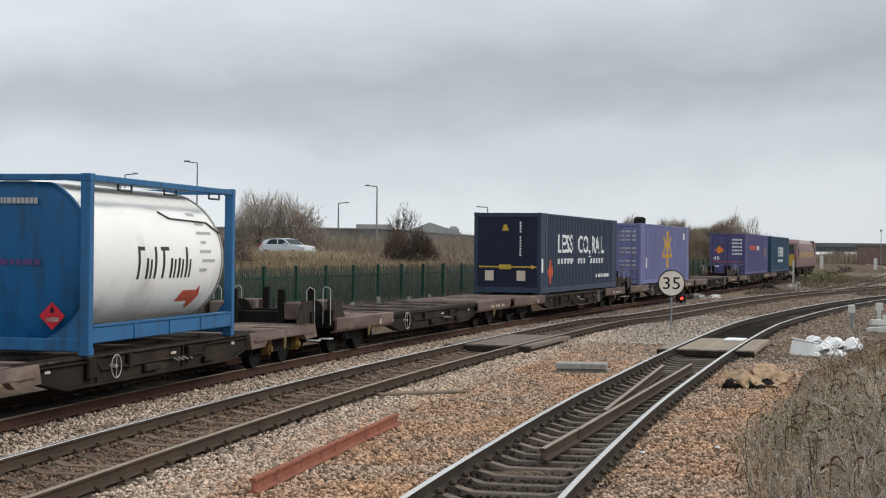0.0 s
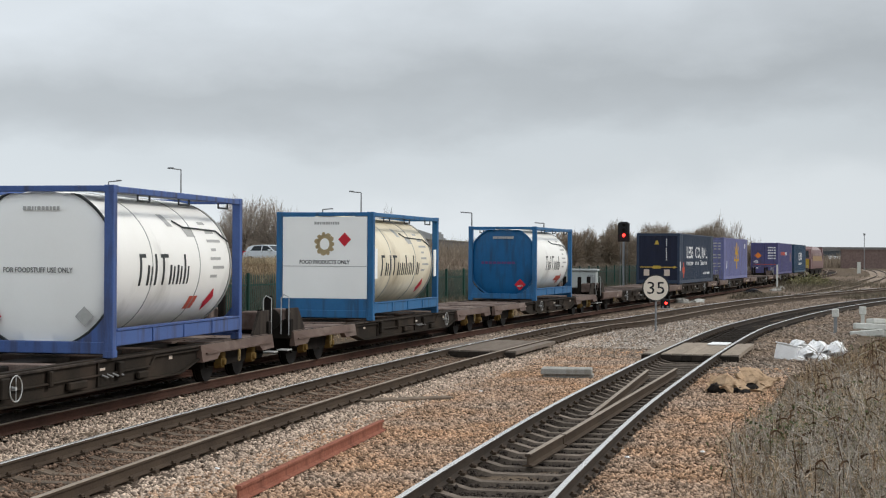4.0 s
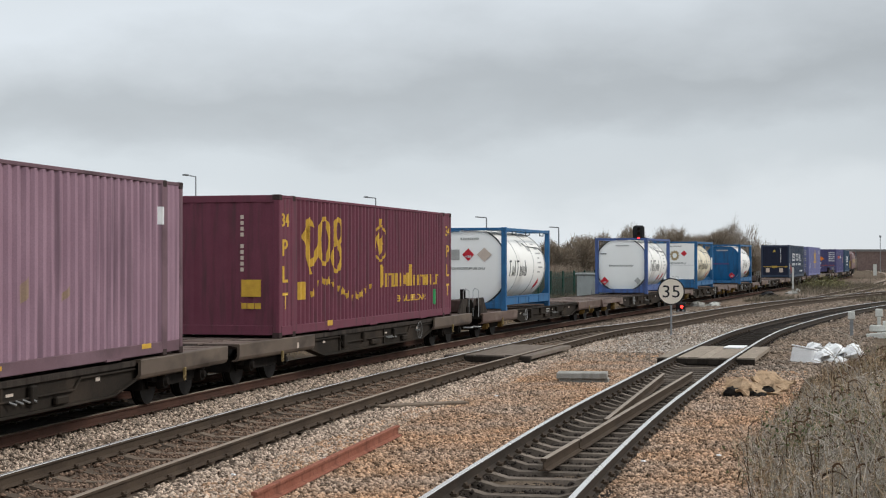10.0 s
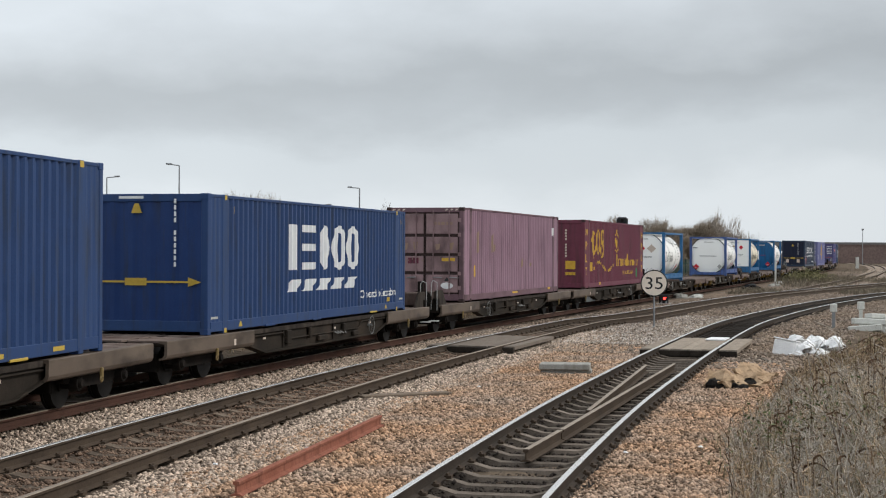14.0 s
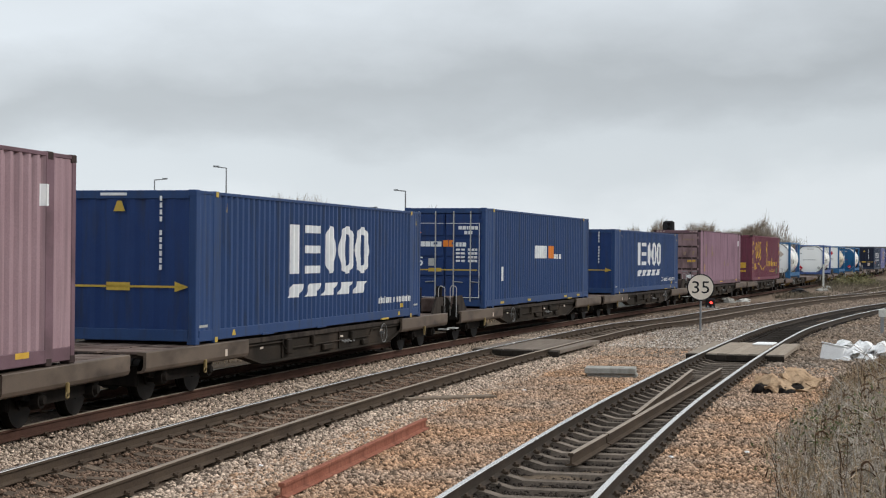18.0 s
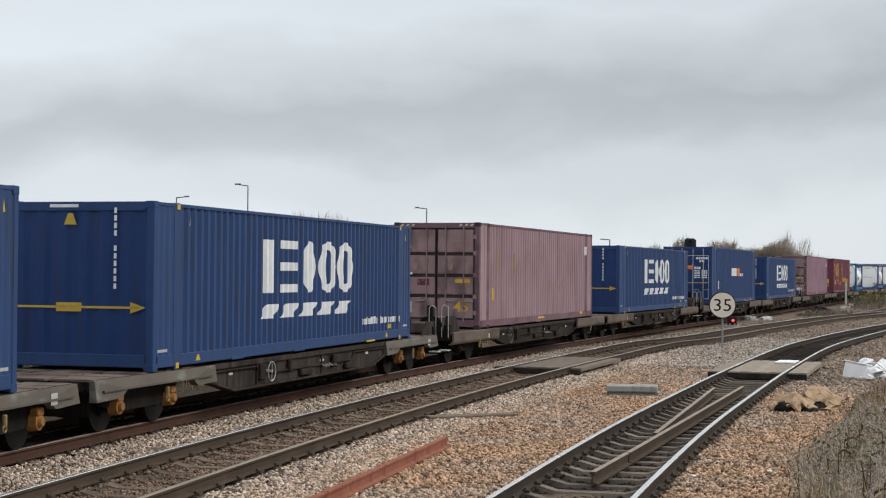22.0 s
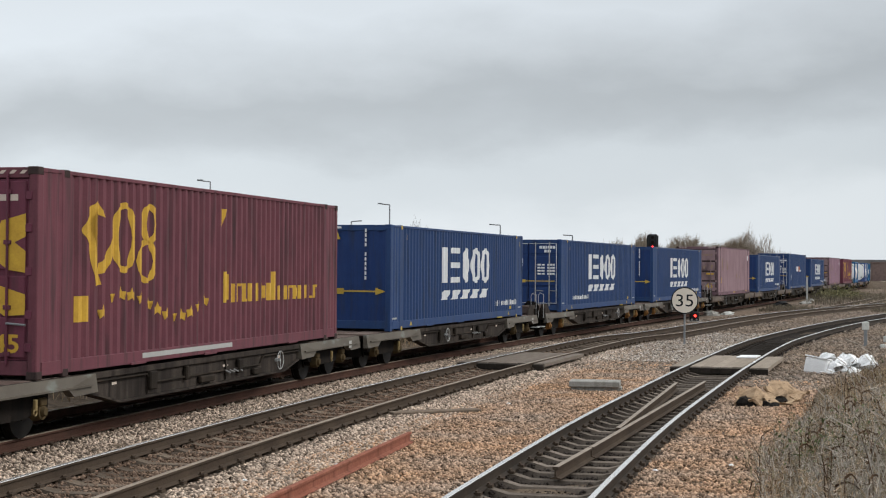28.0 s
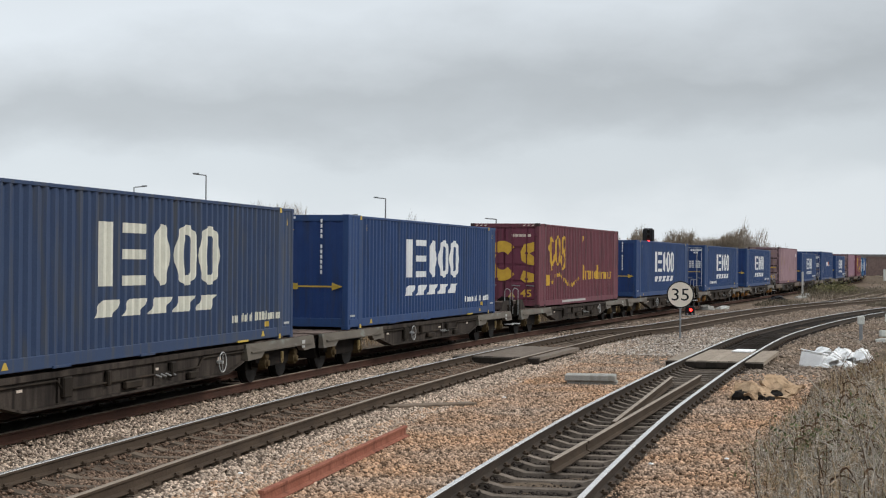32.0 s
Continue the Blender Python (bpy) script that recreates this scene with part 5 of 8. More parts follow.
def bank_scrub():
    rng = np.random.default_rng(31)

    def place(n, s0, s1, o0, o1):
        s, o = rng.uniform(s0, s1, n), rng.uniform(o0, o1, n)
        lx, ly, h = np.interp(s, S_ALL, LINE_X), np.interp(s, S_ALL, LINE_Y), np.interp(s, S_ALL, HEAD)
        x, y = lx - o * np.cos(h), ly + o * np.sin(h)
        return x, y, ground_height(x, y)

    x, y, z = place(14000, -30, 110, 4.2, 8.0)
    blades("track_side_weeds", x, y, z, 0.5, 0.9, 0.01, M["tan_stem"], "dead straw weeds along the fence foot", "grass", 32)
    x, y, z = place(34000, -30, 110, 5.0, 7.1)
    blades("track_side_brambles", x, y, z, 0.9, 1.2, 0.012, M["weed"], "dead brown bramble along the fence foot", "scrub", 33, 0.9)
    x, y, z = place(60000, 20, 130, 15, 42)
    ok = (np.abs(x / y + 0.07) < 0.07) & (y > 70)
    x, y, z = x[ok], y[ok], z[ok]
    blades("bank_grass", x, y, z, 0.45, 1.5, 0.016, M["bank_grass"], "long bleached grass on the bank", "grass", 34, 0.8)
    gx, gy = rng.normal(-11.2, 2.6, 7000), rng.uniform(104, 113, 7000)
    blades("car_grass", gx, gy, ground_height(gx, gy), 0.75, 1.0, 0.014, M["straw"], "tall straw-coloured grass before the parked car", "grass", 39, 0.8)
    # dense twiggy hedge under the road parapet
    n = 46000
    hx = rng.uniform(-62, 26, n)
    hy = np.interp(hx, [-60, -38, -18, -6, 6, 20], [165, 168, 172, 176, 186, 215]) - rng.uniform(2, 26, n)
    blades("parapet_hedge", hx, hy, ground_height(hx, hy) - 0.2, rng.uniform(1.3, 3.1, n), 0.6, 0.02, M["twig_haze"], "brown twiggy scrub below the road parapet", "scrub", 38, 0.6)
    x, y, z = place(26000, -35, 118, 7.6, 11.5)
    blades("fence_brambles", x, y, z, 1.3, 0.8, 0.018, M["twig_dark"], "brown bramble thicket growing behind the fence", "scrub", 37, 0.7)
    # bushes of bramble and thorn on the bank, thinner where the car stands
    n = 330
    cs, co = rng.uniform(-35, 150, n), 9.5 + 36 * rng.random(n) ** 0.8
    k = rng.integers(0, n, 60000)
    h0 = rng.uniform(0.7, 2.0, n)
    lx, ly, hh = np.interp(cs, S_ALL, LINE_X), np.interp(cs, S_ALL, LINE_Y), np.interp(cs, S_ALL, HEAD)
    bx, by = lx - co * np.cos(hh), ly + co * np.sin(hh)
    u = bx / np.maximum(by, 1)
    car = (np.abs(u + 0.098) < 0.034) & (by < 118)
    h0 = np.where(car, 0.2, h0) * np.where(u > -0.16, 0.6, 1.0)
    r0 = 0.5 + 0.6 * h0
    x, y = bx[k] + rng.normal(0, 1, 60000) * r0[k], by[k] + rng.normal(0, 1, 60000) * r0[k]
    z = ground_height(x, y)
    blades("bank_thorns", x[:26000], y[:26000], z[:26000], h0[k][:26000], 0.8, 0.018, M["twig_haze"], "dark leafless thorn scrub on the bank", "scrub", 35, 0.5)
    blades("bank_brambles", x[26000:], y[26000:], z[26000:], h0[k][26000:] * 0.9, 1.0, 0.024, M["bramble"], "brown dead bramble on the bank", "scrub", 36, 0.8)


bank_scrub()


def bare_tree(x, y, z, height, radius, seed, label, name="bare_tree", mat="twig", tips=1500, width=0.012, group="", base=0.25):
    """A leafless tree or bush: limbs from the foot, boughs, and a fine uneven dome of twigs."""
    rng = np.random.default_rng(seed)
    t = thing(name, label, "tree" if name != "bare_bush" else "bush", group, at=pose(x, y, z, 0, 0, float(rng.uniform(0, 360))))

    def dome(n, lo, hi):
        d = rng.normal(size=(n, 3))
        d[:, 2] = np.abs(d[:, 2])
        d /= np.linalg.norm(d, axis=1, keepdims=True)
        k = rng.uniform(lo, hi, (n, 1)) * (1 + 0.14 * np.sin(5 * d[:, :1] + seed) + 0.12 * np.sin(7 * d[:, 1:2] + 2 * seed))
        return d * k * np.array([radius, radius, height * (1 - base)]) + np.array([0, 0, height * base])

    limbs, boughs, twigs = dome(9, 0.28, 0.5), dome(max(60, tips // 9), 0.5, 0.82), dome(tips, 0.62, 1.02)
    wood = Shape()
    for p in limbs:
        a = Vector((p[0] * 0.08, p[1] * 0.08, 0))
        m = Vector(p) * 0.55 + Vector((0, 0, height * 0.04))
        wood.tube(a, m, height * 0.012, height * 0.009, 5, False).tube(m, p, height * 0.009, height * 0.006, 5, False)
    part("trunk", wood, M["bark"], t)

    def nearest(pts, to, pull):
        d = ((pts[:, None, :] * pull - to[None]) ** 2).sum(2)
        return to[np.argmin(d, 1)]

    starts = np.concatenate([nearest(boughs, limbs, 0.7), nearest(twigs, boughs, 0.86), twigs + (nearest(twigs, boughs, 0.8) - twigs) * 0.5])
    ends = np.concatenate([boughs, twigs, twigs + rng.normal(0, 0.06, twigs.shape) * radius])
    w = np.concatenate([np.full(len(boughs), width * 1.8), np.full(len(twigs), width), np.full(len(twigs), width * 0.8)])[:, None]
    side = np.cross(ends - starts, rng.normal(size=ends.shape))
    side /= np.linalg.norm(side, axis=1, keepdims=True) + 1e-9
    v = np.stack([starts - side * w, starts + side * w, ends + side * w * 0.4, ends - side * w * 0.4], 1).reshape(-1, 3)
    part("crown", raw_mesh("crown", v, np.arange(len(v)).reshape(-1, 4), M[mat]), M[mat], t, "fine leafless twigs")
    return t


def trees():
    gh = lambda x, y: float(ground_height([x], [y])[0])
    for i, (x, y, h, r, n, lab) in enumerate((
            (-17.7, 150, 6.0, 3.1, 4200, "rounded bare hawthorn on the skyline"), (-14.6, 151, 5.8, 2.9, 3800, "rounded bare hawthorn on the skyline"),
            (-19.6, 149, 4.2, 1.9, 900, "bare bush on the skyline"), (-12.2, 150, 3.4, 1.7, 800, "bare bush on the skyline"),
            (-3.0, 112, 4.1, 1.5, 1100, "dark bare bush on the bank"), (-1.7, 110, 2.4, 1.5, 4200, "dense dark bare bush on the bank"), (-3.2, 109, 2.2, 1.5, 4200, "dense dark bare bush on the bank"),
            (-12.4, 70, 3.1, 0.45, 120, "thin bare sapling on the bank"), (-19.0, 118, 3.6, 1.3, 420, "bare bush by the street lamps"),
            (-14.6, 66, 2.3, 2.3, 2600, "spreading bare thorn on the bank"), (-12.6, 72, 2.0, 2.2, 2300, "spreading bare thorn on the bank"),
            (-17.2, 70, 2.6, 2.4, 2600, "spreading bare thorn on the bank"), (-11.2, 80, 1.6, 1.7, 1000, "low bare thorn on the bank"), (-16.2, 82, 2.4, 2.3, 2200, "low bare thorn on the bank"),
            (-20.2, 88, 2.8, 2.6, 2400, "low bare thorn on the bank"), (-24.0, 100, 4.6, 0.9, 260, "thin bare tree on the bank"), (-26.5, 112, 4.2, 0.9, 260, "thin bare tree on the bank"))):
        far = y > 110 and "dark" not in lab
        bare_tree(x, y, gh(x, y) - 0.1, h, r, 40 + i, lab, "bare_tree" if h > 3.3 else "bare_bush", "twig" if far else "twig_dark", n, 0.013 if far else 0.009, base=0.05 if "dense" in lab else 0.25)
    # the wood beyond the bend
    rnd = random.Random(77)
    for i, (x, y, h, r) in enumerate(((14.0, 150, 3.4, 2.4), (17.5, 152, 3.9, 2.6), (21.0, 158, 3.3, 2.6), (23.8, 166, 4.2, 2.6), (26.6, 180, 4.6, 2.8), (29.4, 184, 3.8, 2.6),
                                      (32.0, 188, 5.3, 3.0), (34.8, 191, 5.4, 2.7), (37.2, 194, 4.0, 2.2), (39.6, 198, 3.0, 2.2), (42.5, 204, 2.2, 2.2), (19.4, 160, 3.6, 2.6),
                                      (30.6, 192, 4.4, 2.8), (12.0, 146, 2.8, 2.2), (9.6, 143, 2.4, 2.2), (46, 212, 2.0, 2.4))):
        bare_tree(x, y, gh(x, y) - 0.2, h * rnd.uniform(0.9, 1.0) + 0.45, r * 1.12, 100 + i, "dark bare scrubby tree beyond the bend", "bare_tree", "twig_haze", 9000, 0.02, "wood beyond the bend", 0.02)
    bare_tree(36.6, 189, gh(36.5, 190), 6.4, 1.9, 201, "slender bare tree at the end of the wood", "bare_tree", "twig", 520, 0.016, base=0.4)
    bare_tree(34.9, 188, gh(34.8, 192), 6.6, 1.5, 202, "slender bare tree at the end of the wood", "bare_tree", "twig", 420, 0.016, base=0.4)
    # green shrub beside the freight line
    rng = np.random.default_rng(55)
    n = 2200
    a = rng.normal(0, 1, (n, 3)) * np.array([0.6, 0.9, 0.42])
    x, y, z = 35.3 + a[:, 0] + rng.choice([-0.9, 0, 1.0], n), 146 + a[:, 1], np.abs(a[:, 2]) - 0.2
    leaves("low_shrub", x, y, z, 0.12, M["olive"], "low green and brown shrub beside the far line", "shrub", 56)
    x, y = 36.5 + rng.normal(0, 3.0, 3500), 150 + rng.normal(0, 6, 3500)
    blades("shrub_stems", x, y, np.full(3500, -0.25), 0.6, 0.8, 0.02, M["weed"], "brown weeds round the low shrub", "grass", 57)
    # verges of rough weeds between the lines
    m = 16000
    y = 100 + 150 * rng.random(m) ** 1.3
    xa = np.interp(y, LINE_A[0][:, 1], LINE_A[0][:, 0]) + 2.6
    xb = np.interp(y, LINE_B[0][:, 1], LINE_B[0][:, 0])
    xc = np.interp(y, LINE_C[0][:, 1], LINE_C[0][:, 0])
    u, pick = rng.random(m), rng.random(m) < 0.55
    x = np.where(pick, xa + (xb - 2.2 - xa) * u, xb + 2.4 + (xc - xb - 4.8) * u)
    ok = np.where(pick, xb - xa > 3.5, xc - xb > 6) & (np.sin(x * 0.45) + np.sin(y * 0.21 + x * 0.2) + rng.normal(0, 0.6, m) > -0.2)
    blades("verge_weeds", x[ok], y[ok], np.full(int(ok.sum()), -0.27), 0.42, 0.9, 0.022, M["weed"], "low olive and straw weeds between the far lines", "grass", 59)
    # hedges far along the horizon
    n = 26000
    s = rng.random(n)
    x = -70 + 230 * s
    y = 330 + 120 * s + rng.normal(0, 5, n)
    h = 2.0 + 2.6 * (x > 55) * (x < 84) + 2.0 * (x > 128) + 1.6 * np.sin(x * 0.13) ** 2 + 1.2 * np.sin(x * 0.31 + 1) ** 2
    blades("far_hedge", x, y, ground_height(x, y) - 0.3, h, 0.5, 0.07, M["twig_haze"], "far bare hedges on the horizon", "hedge", 58)


trees()


# ---- car, lamps and road on the bank ----
def parked_car():
    t = thing("parked_car", "silver-blue hatchback parked on the bank behind long grass", "car", at=pose(-11.6, 115.0, 1.68, 0, 0, 56))
    side = [(-2.0, 0.35), (-2.02, 0.62), (-1.95, 0.86), (-1.55, 0.93), (-0.95, 0.98), (1.55, 0.98), (1.95, 0.9), (2.02, 0.6), (1.98, 0.35)]
    body = Shape()
    body.prism(side, lambda a, b, k: ((-0.84 if k else 0.84) * (1 - 0.06 * max(0, b - 0.6)), a, b))
    part("body", body, M["car_paint"], t)
    cab = [(-0.98, 0.97), (-0.30, 1.40), (0.30, 1.46), (1.15, 1.42), (1.62, 1.28), (1.80, 0.97)]
    roof = Shape()
    roof.prism(cab, lambda a, b, k: ((-1 if k else 1) * (0.80 - 0.28 * (b - 0.97)), a, b))
    part("cabin", roof, M["car_paint"], t)
    for sx in (-1, 1):
        for w in ([(-0.78, 1.02), (-0.22, 1.36), (0.25, 1.39), (0.25, 1.02)], [(0.33, 1.02), (0.33, 1.39), (1.05, 1.36), (1.35, 1.02)]):
            g = Shape()
            g.prism(w, lambda a, b, k: (sx * (0.80 - 0.28 * (b - 0.97) + (0.004 if k else -0.004)), a, b))
            part("side_window", g, M["car_glass"], t)
        for yy in (-1.25, 1.28):
            wh = part("wheel", Shape().tube((sx * 0.66, yy, 0.31), (sx * 0.86, yy, 0.31), 0.31, n=20), M["rubber"], t)
            part("hubcap", Shape().tube((sx * 0.855, yy, 0.31), (sx * 0.875, yy, 0.31), 0.2, n=16), M["galv"], wh)
        part("mirror", Shape().box(sx * 0.84, sx * 1.0, -0.62, -0.5, 0.98, 1.1, 0.02), M["car_paint"], t)
        part("headlamp", Shape().box(sx * 0.5, sx * 0.78, -2.03, -1.9, 0.64, 0.8, 0.03), M["rail_light"], t)
        part("tail_lamp", Shape().box(sx * 0.6, sx * 0.82, 1.92, 2.02, 0.72, 0.98, 0.02), M["red_print"], t)
    ws = Shape()
    ws.add([(-0.72, -0.93, 1.005), (0.72, -0.93, 1.005), (0.64, -0.32, 1.395), (-0.64, -0.32, 1.395)], [(0, 1, 2, 3)])
    part("windscreen", ws, M["car_glass"], t)
    rw = Shape()
    rw.add([(-0.66, 1.81, 1.0), (0.66, 1.81, 1.0), (0.6, 1.64, 1.27), (-0.6, 1.64, 1.27)], [(0, 1, 2, 3)])
    part("rear_window", rw, M["car_glass"], t)


parked_car()


def street_lamp(x, y, top, arm, label="tall grey street lamp with an angled arm", two=False):
    z = float(ground_height([x], [y])[0])
    t = thing("street_lamp", label, "street lamp", "street lamps along the road", at=pose(x, y, z))
    h = top - z
    k = y / 130
    part("column", Shape().tube((0, 0, 0), (0, 0, h), 0.09 * k, 0.05 * k, 8), M["galv"], t)
    part("arm", Shape().tube((0, 0, h), (arm, 0, h + 0.12), 0.045 * k, n=6), M["galv"], t)
    sgn = 1 if arm > 0 else -1
    part("lantern", Shape().box(min(arm, arm - 0.5 * sgn), max(arm, arm - 0.5 * sgn), -0.1, 0.1, h + 0.06, h + 0.2, 0.03), M["galv"], t)


for x, y, z, arm in ((-20.62, 130, 9.4, -1.1), (-30.69, 150, 9.27, 1.25), (-7.46, 170, 9.18, -1.3), (-16.4, 240, 9.35, 1.6), (6.68, 250, 9.22, -1.8), (24, 330, 9.3, -2)):
    street_lamp(x, y, z, arm)


def globe_lamp(x, y, top):
    z = float(ground_height([x], [y])[0])
    t = thing("globe_lamp", "low lamp post with a round white head", "lamp post", "round-headed lamps", at=pose(x, y, z))
    part("column", Shape().tube((0, 0, 0), (0, 0, top - z), 0.06, n=8), M["galv"], t)
    part("head", Shape().lathe([(-0.12, 0.2), (0, 0.45), (0.12, 0.42), (0.2, 0.1)], 14).shift(0, 0, 0), M["sign_white"], t).matrix_basis = pose(0, 0, top - z, 90)


globe_lamp(-28.1, 150, 5.66)
globe_lamp(-36.4, 150, 4.6)


def road_edge():
    t = tagged(new("road_parapet"), "long low grey road parapet on the skyline", "parapet", kind="structure")
    pts = [(-60, 165), (-38, 168), (-18, 172), (-6, 176), (6, 186), (20, 215)]
    tops = [4.3, 4.4, 4.6, 4.6, 3.9, 3.2]
    for (a, za), (b, zb) in zip(zip(pts[:-1], tops[:-1]), zip(pts[1:], tops[1:])):
        sh = Shape()
        v = []
        for (x, y), z in ((a, za), (b, zb)):
            v += [(x, y, 1.5), (x, y + 0.5, 1.5), (x, y + 0.5, z), (x, y, z)]
        sh.add(v, [(0, 1, 2, 3), (4, 7, 6, 5), (0, 3, 7, 4), (1, 5, 6, 2), (3, 2, 6, 7)])
        part("panel", sh, M["road_wall"], t)
        cap = Shape()
        v = []
        for (x, y), z in ((a, za), (b, zb)):
            v += [(x, y - 0.1, z + 0.004), (x, y + 0.6, z + 0.004), (x, y + 0.6, z + 0.12), (x, y - 0.1, z + 0.12)]
        cap.add(v, [(0, 1, 2, 3), (4, 7, 6, 5), (0, 3, 7, 4), (1, 5, 6, 2), (3, 2, 6, 7), (0, 4, 5, 1)])
        part("coping", cap, M["concrete"], t)


road_edge()


def low_roofs():
    """Low buildings whose roofs show over the road."""
    for x0, x1, y, wall, ridge, lab in ((-10.4, -6.6, 186, 4.7, 5.35, "low flat-roofed building behind the road"), (-4.2, 1.6, 190, 4.3, 5.7, "low gabled building with a pale roof edge")):
        t = thing("far_building", lab, "building", at=pose((x0 + x1) / 2, y, 1.5))
        w = (x1 - x0) / 2
        part("wall", Shape().box(-w, w, 0, 8, 0, wall - 1.5), M["wall_far"], t)
        r = Shape()
        if ridge - wall > 1:
            r.prism([(-w - 0.3, wall - 1.5), (w + 0.3, wall - 1.5), (w + 0.3, wall - 1.3), (-0.6, ridge - 1.5), (-w - 0.3, wall - 1.1)], lambda a, b, k: (a, -0.4 + 8.8 * k, b))
        else:
            r.box(-w - 0.2, w + 0.2, -0.3, 8.3, wall - 1.5, ridge - 1.5, 0.05)
        part("roof", r, M["roof_far"], t, "pale grey roof")
        for xx in (-w * 0.5, w * 0.4):
            win = part("window", Shape().box(xx - 0.6, xx + 0.6, -0.06, -0.004, 1.4, 2.4, 0.02), M["car_glass"], t)
            part("sill", Shape().box(xx - 0.7, xx + 0.7, -0.12, -0.004, 1.28, 1.38), M["concrete"], win)
    t = thing("tower_block", "pale far tower block on the skyline", "building", at=pose(3.2, 620, 0))
    part("wall", Shape().box(-2.2, 2.2, 0, 8, 0, 10.8), M["roof_far"], t)
    part("roof", Shape().box(-1.4, 1.4, 1, 6, 10.8, 11.6), M["roof_far"], t)


low_roofs()


def far_bridge():
    t = thing("road_bridge", "long dark girder bridge across the far lines", "bridge", at=pose(118, 450, 0, 0, 0, 4))
    part("girder", Shape().box(-40, 90, -1, 1, 2.95, 4.4, 0.1), M["bridge"], t)
    part("parapet", Shape().box(-40, 90, -1.3, -1.1, 4.4, 5.5), M["road_wall"], t)
    for x in (-40, -24, -5, 14, 34, 60, 88):
        part("pier", Shape().box(x - 0.8, x + 0.8, -2, 2, -0.3, 2.95, 0.1), M["bridge"], t)
    w = thing("brick_wall", "long brown brick retaining wall beyond the lines", "wall", at=pose(112, 402, -0.3, 0, 0, 6))
    part("wall_face", Shape().box(-6.5, 60, -0.6, 0.6, 0, 4.7), M["brick_far"], w)
    part("coping", Shape().box(-6.6, 60.1, -0.8, 0.8, 4.7, 4.9), M["brick_far"], w)
    for x, h in ((66, 2.4), (76, 2.0)):
        marker = thing("far_post", "pale post beside the far line", "post", at=pose(x, 262 + x * 0.2, -0.3))
        part("shaft", Shape().box(-0.25, 0.25, -0.25, 0.25, 0, h), M["concrete_pale"], marker)
    mast = thing("signal_mast", "thin far lineside mast with a small head", "mast", at=pose(91.6, 330, -0.3))
    part("post", Shape().tube((0, 0, 0), (0, 0, 7.6), 0.07), M["galv"], mast)
    part("head", Shape().box(-0.2, 0.2, -0.2, 0.2, 7.5, 7.9, 0.05), M["galv"], mast)


far_bridge()


# ---- sleepers and rail clips ----
def sleepers(parent, line, y0, y1, spacing, mat, limit, top=-0.158, half=1.28, dip=0.0):
    """Concrete sleepers, dipped by dip between their rail seats, with clips; those past the limit are one run."""
    xy, h = line
    d = np.concatenate([[0], np.cumsum(np.hypot(*np.diff(xy, axis=0).T))])
    rnd = random.Random(int(y0 * 7 + 3))
    seat = min(half - 0.02, 0.93)
    prof = [(-half, top - 0.14), (half, top - 0.14), (half, top - 0.02), (seat, top), (0.62, top), (0.42, top - dip), (-0.42, top - dip), (-0.62, top), (-seat, top), (-half, top - 0.02)]
    me = Shape().prism(prof, lambda a, b, k: (a, (1 if k else -1) * (0.095 if b > top - 0.1 else 0.13), b)).mesh("sleeper", mat)
    clip = Shape()
    for off in (-0.753, 0.753):
        for s_ in (-1, 1):
            clip.box(off + s_ * 0.045, off + s_ * 0.125, -0.06, 0.06, top, top + 0.035)
            clip.tube((off + s_ * 0.07, -0.05, top + 0.045), (off + s_ * 0.07, 0.05, top + 0.045), 0.016, n=6)
    clip = clip.mesh("rail_fastening", M["rail_side"])
    rest = Shape()
    s, n = float(np.interp(y0, xy[:, 1], d)), 0
    end = float(np.interp(y1, xy[:, 1], d))
    while s < end:
        x, y, hh = (float(np.interp(s, d, q)) for q in (xy[:, 0], xy[:, 1], h))
        if n < limit:
            m = pose(x + rnd.uniform(-0.03, 0.03), y, rnd.uniform(-0.008, 0.004), 0, 0, -math.degrees(hh) + rnd.uniform(-0.8, 0.8))
            part("sleeper", me, mat, parent).matrix_basis = m
            part("rail_fastening", clip, mat, parent).matrix_basis = pose(x, y, 0, 0, 0, -math.degrees(hh))
        else:
            c, s_ = math.cos(hh), math.sin(hh)
            v = [(x + a * c + b * s_, y - a * s_ + b * c, top - 0.004) for a, b in ((-half, -0.085), (half, -0.085), (half, 0.085), (-half, 0.085))]
            rest.add(v, [(0, 1, 2, 3)])
        s += spacing
        n += 1
    if rest.f:
        tagged(part("sleeper_run", rest, mat, parent), kind="stuff")


sleepers(TRACK_C, LINE_C, -6, 45.2, 0.66, M["sleeper_pale"], 100, -0.159, 0.86, 0.055)
# past the crossing the rails' shadow is put into the sleeper colour
sleepers(TRACK_C, LINE_C, 45.4, 130, 0.66, M["sleeper_shaded"], 20, -0.162, 0.86, 0.055)
sleepers(TRACK_B, LINE_B, -6, 170, 0.70, M["sleeper"], 95, -0.172, 0.88, 0.045)
# black sleepers hold the shade under the train
sleepers(TRACK_A, LINE_A, -6, 160, 0.70, M["sleeper_shaded"], 85, -0.2)

# ---- the freight train ----
# places along the line of the joints between wagons and of container fronts when the clip is 16 s old
JOINTS = [253.8, 234.4, 215.0, 196.4, 177.7, 157.6, 139.7, 121.7, 102.6, 83.5, 64.5, 45.4, 26.1, 7.1, -12.1, -31.2, -50.1, -68.9, -87.5, -106.0, -124.7, -143.1, -162.0]
DECK = 0.85
TANK_DROP = 0.055   # the tanks stand in lower pockets


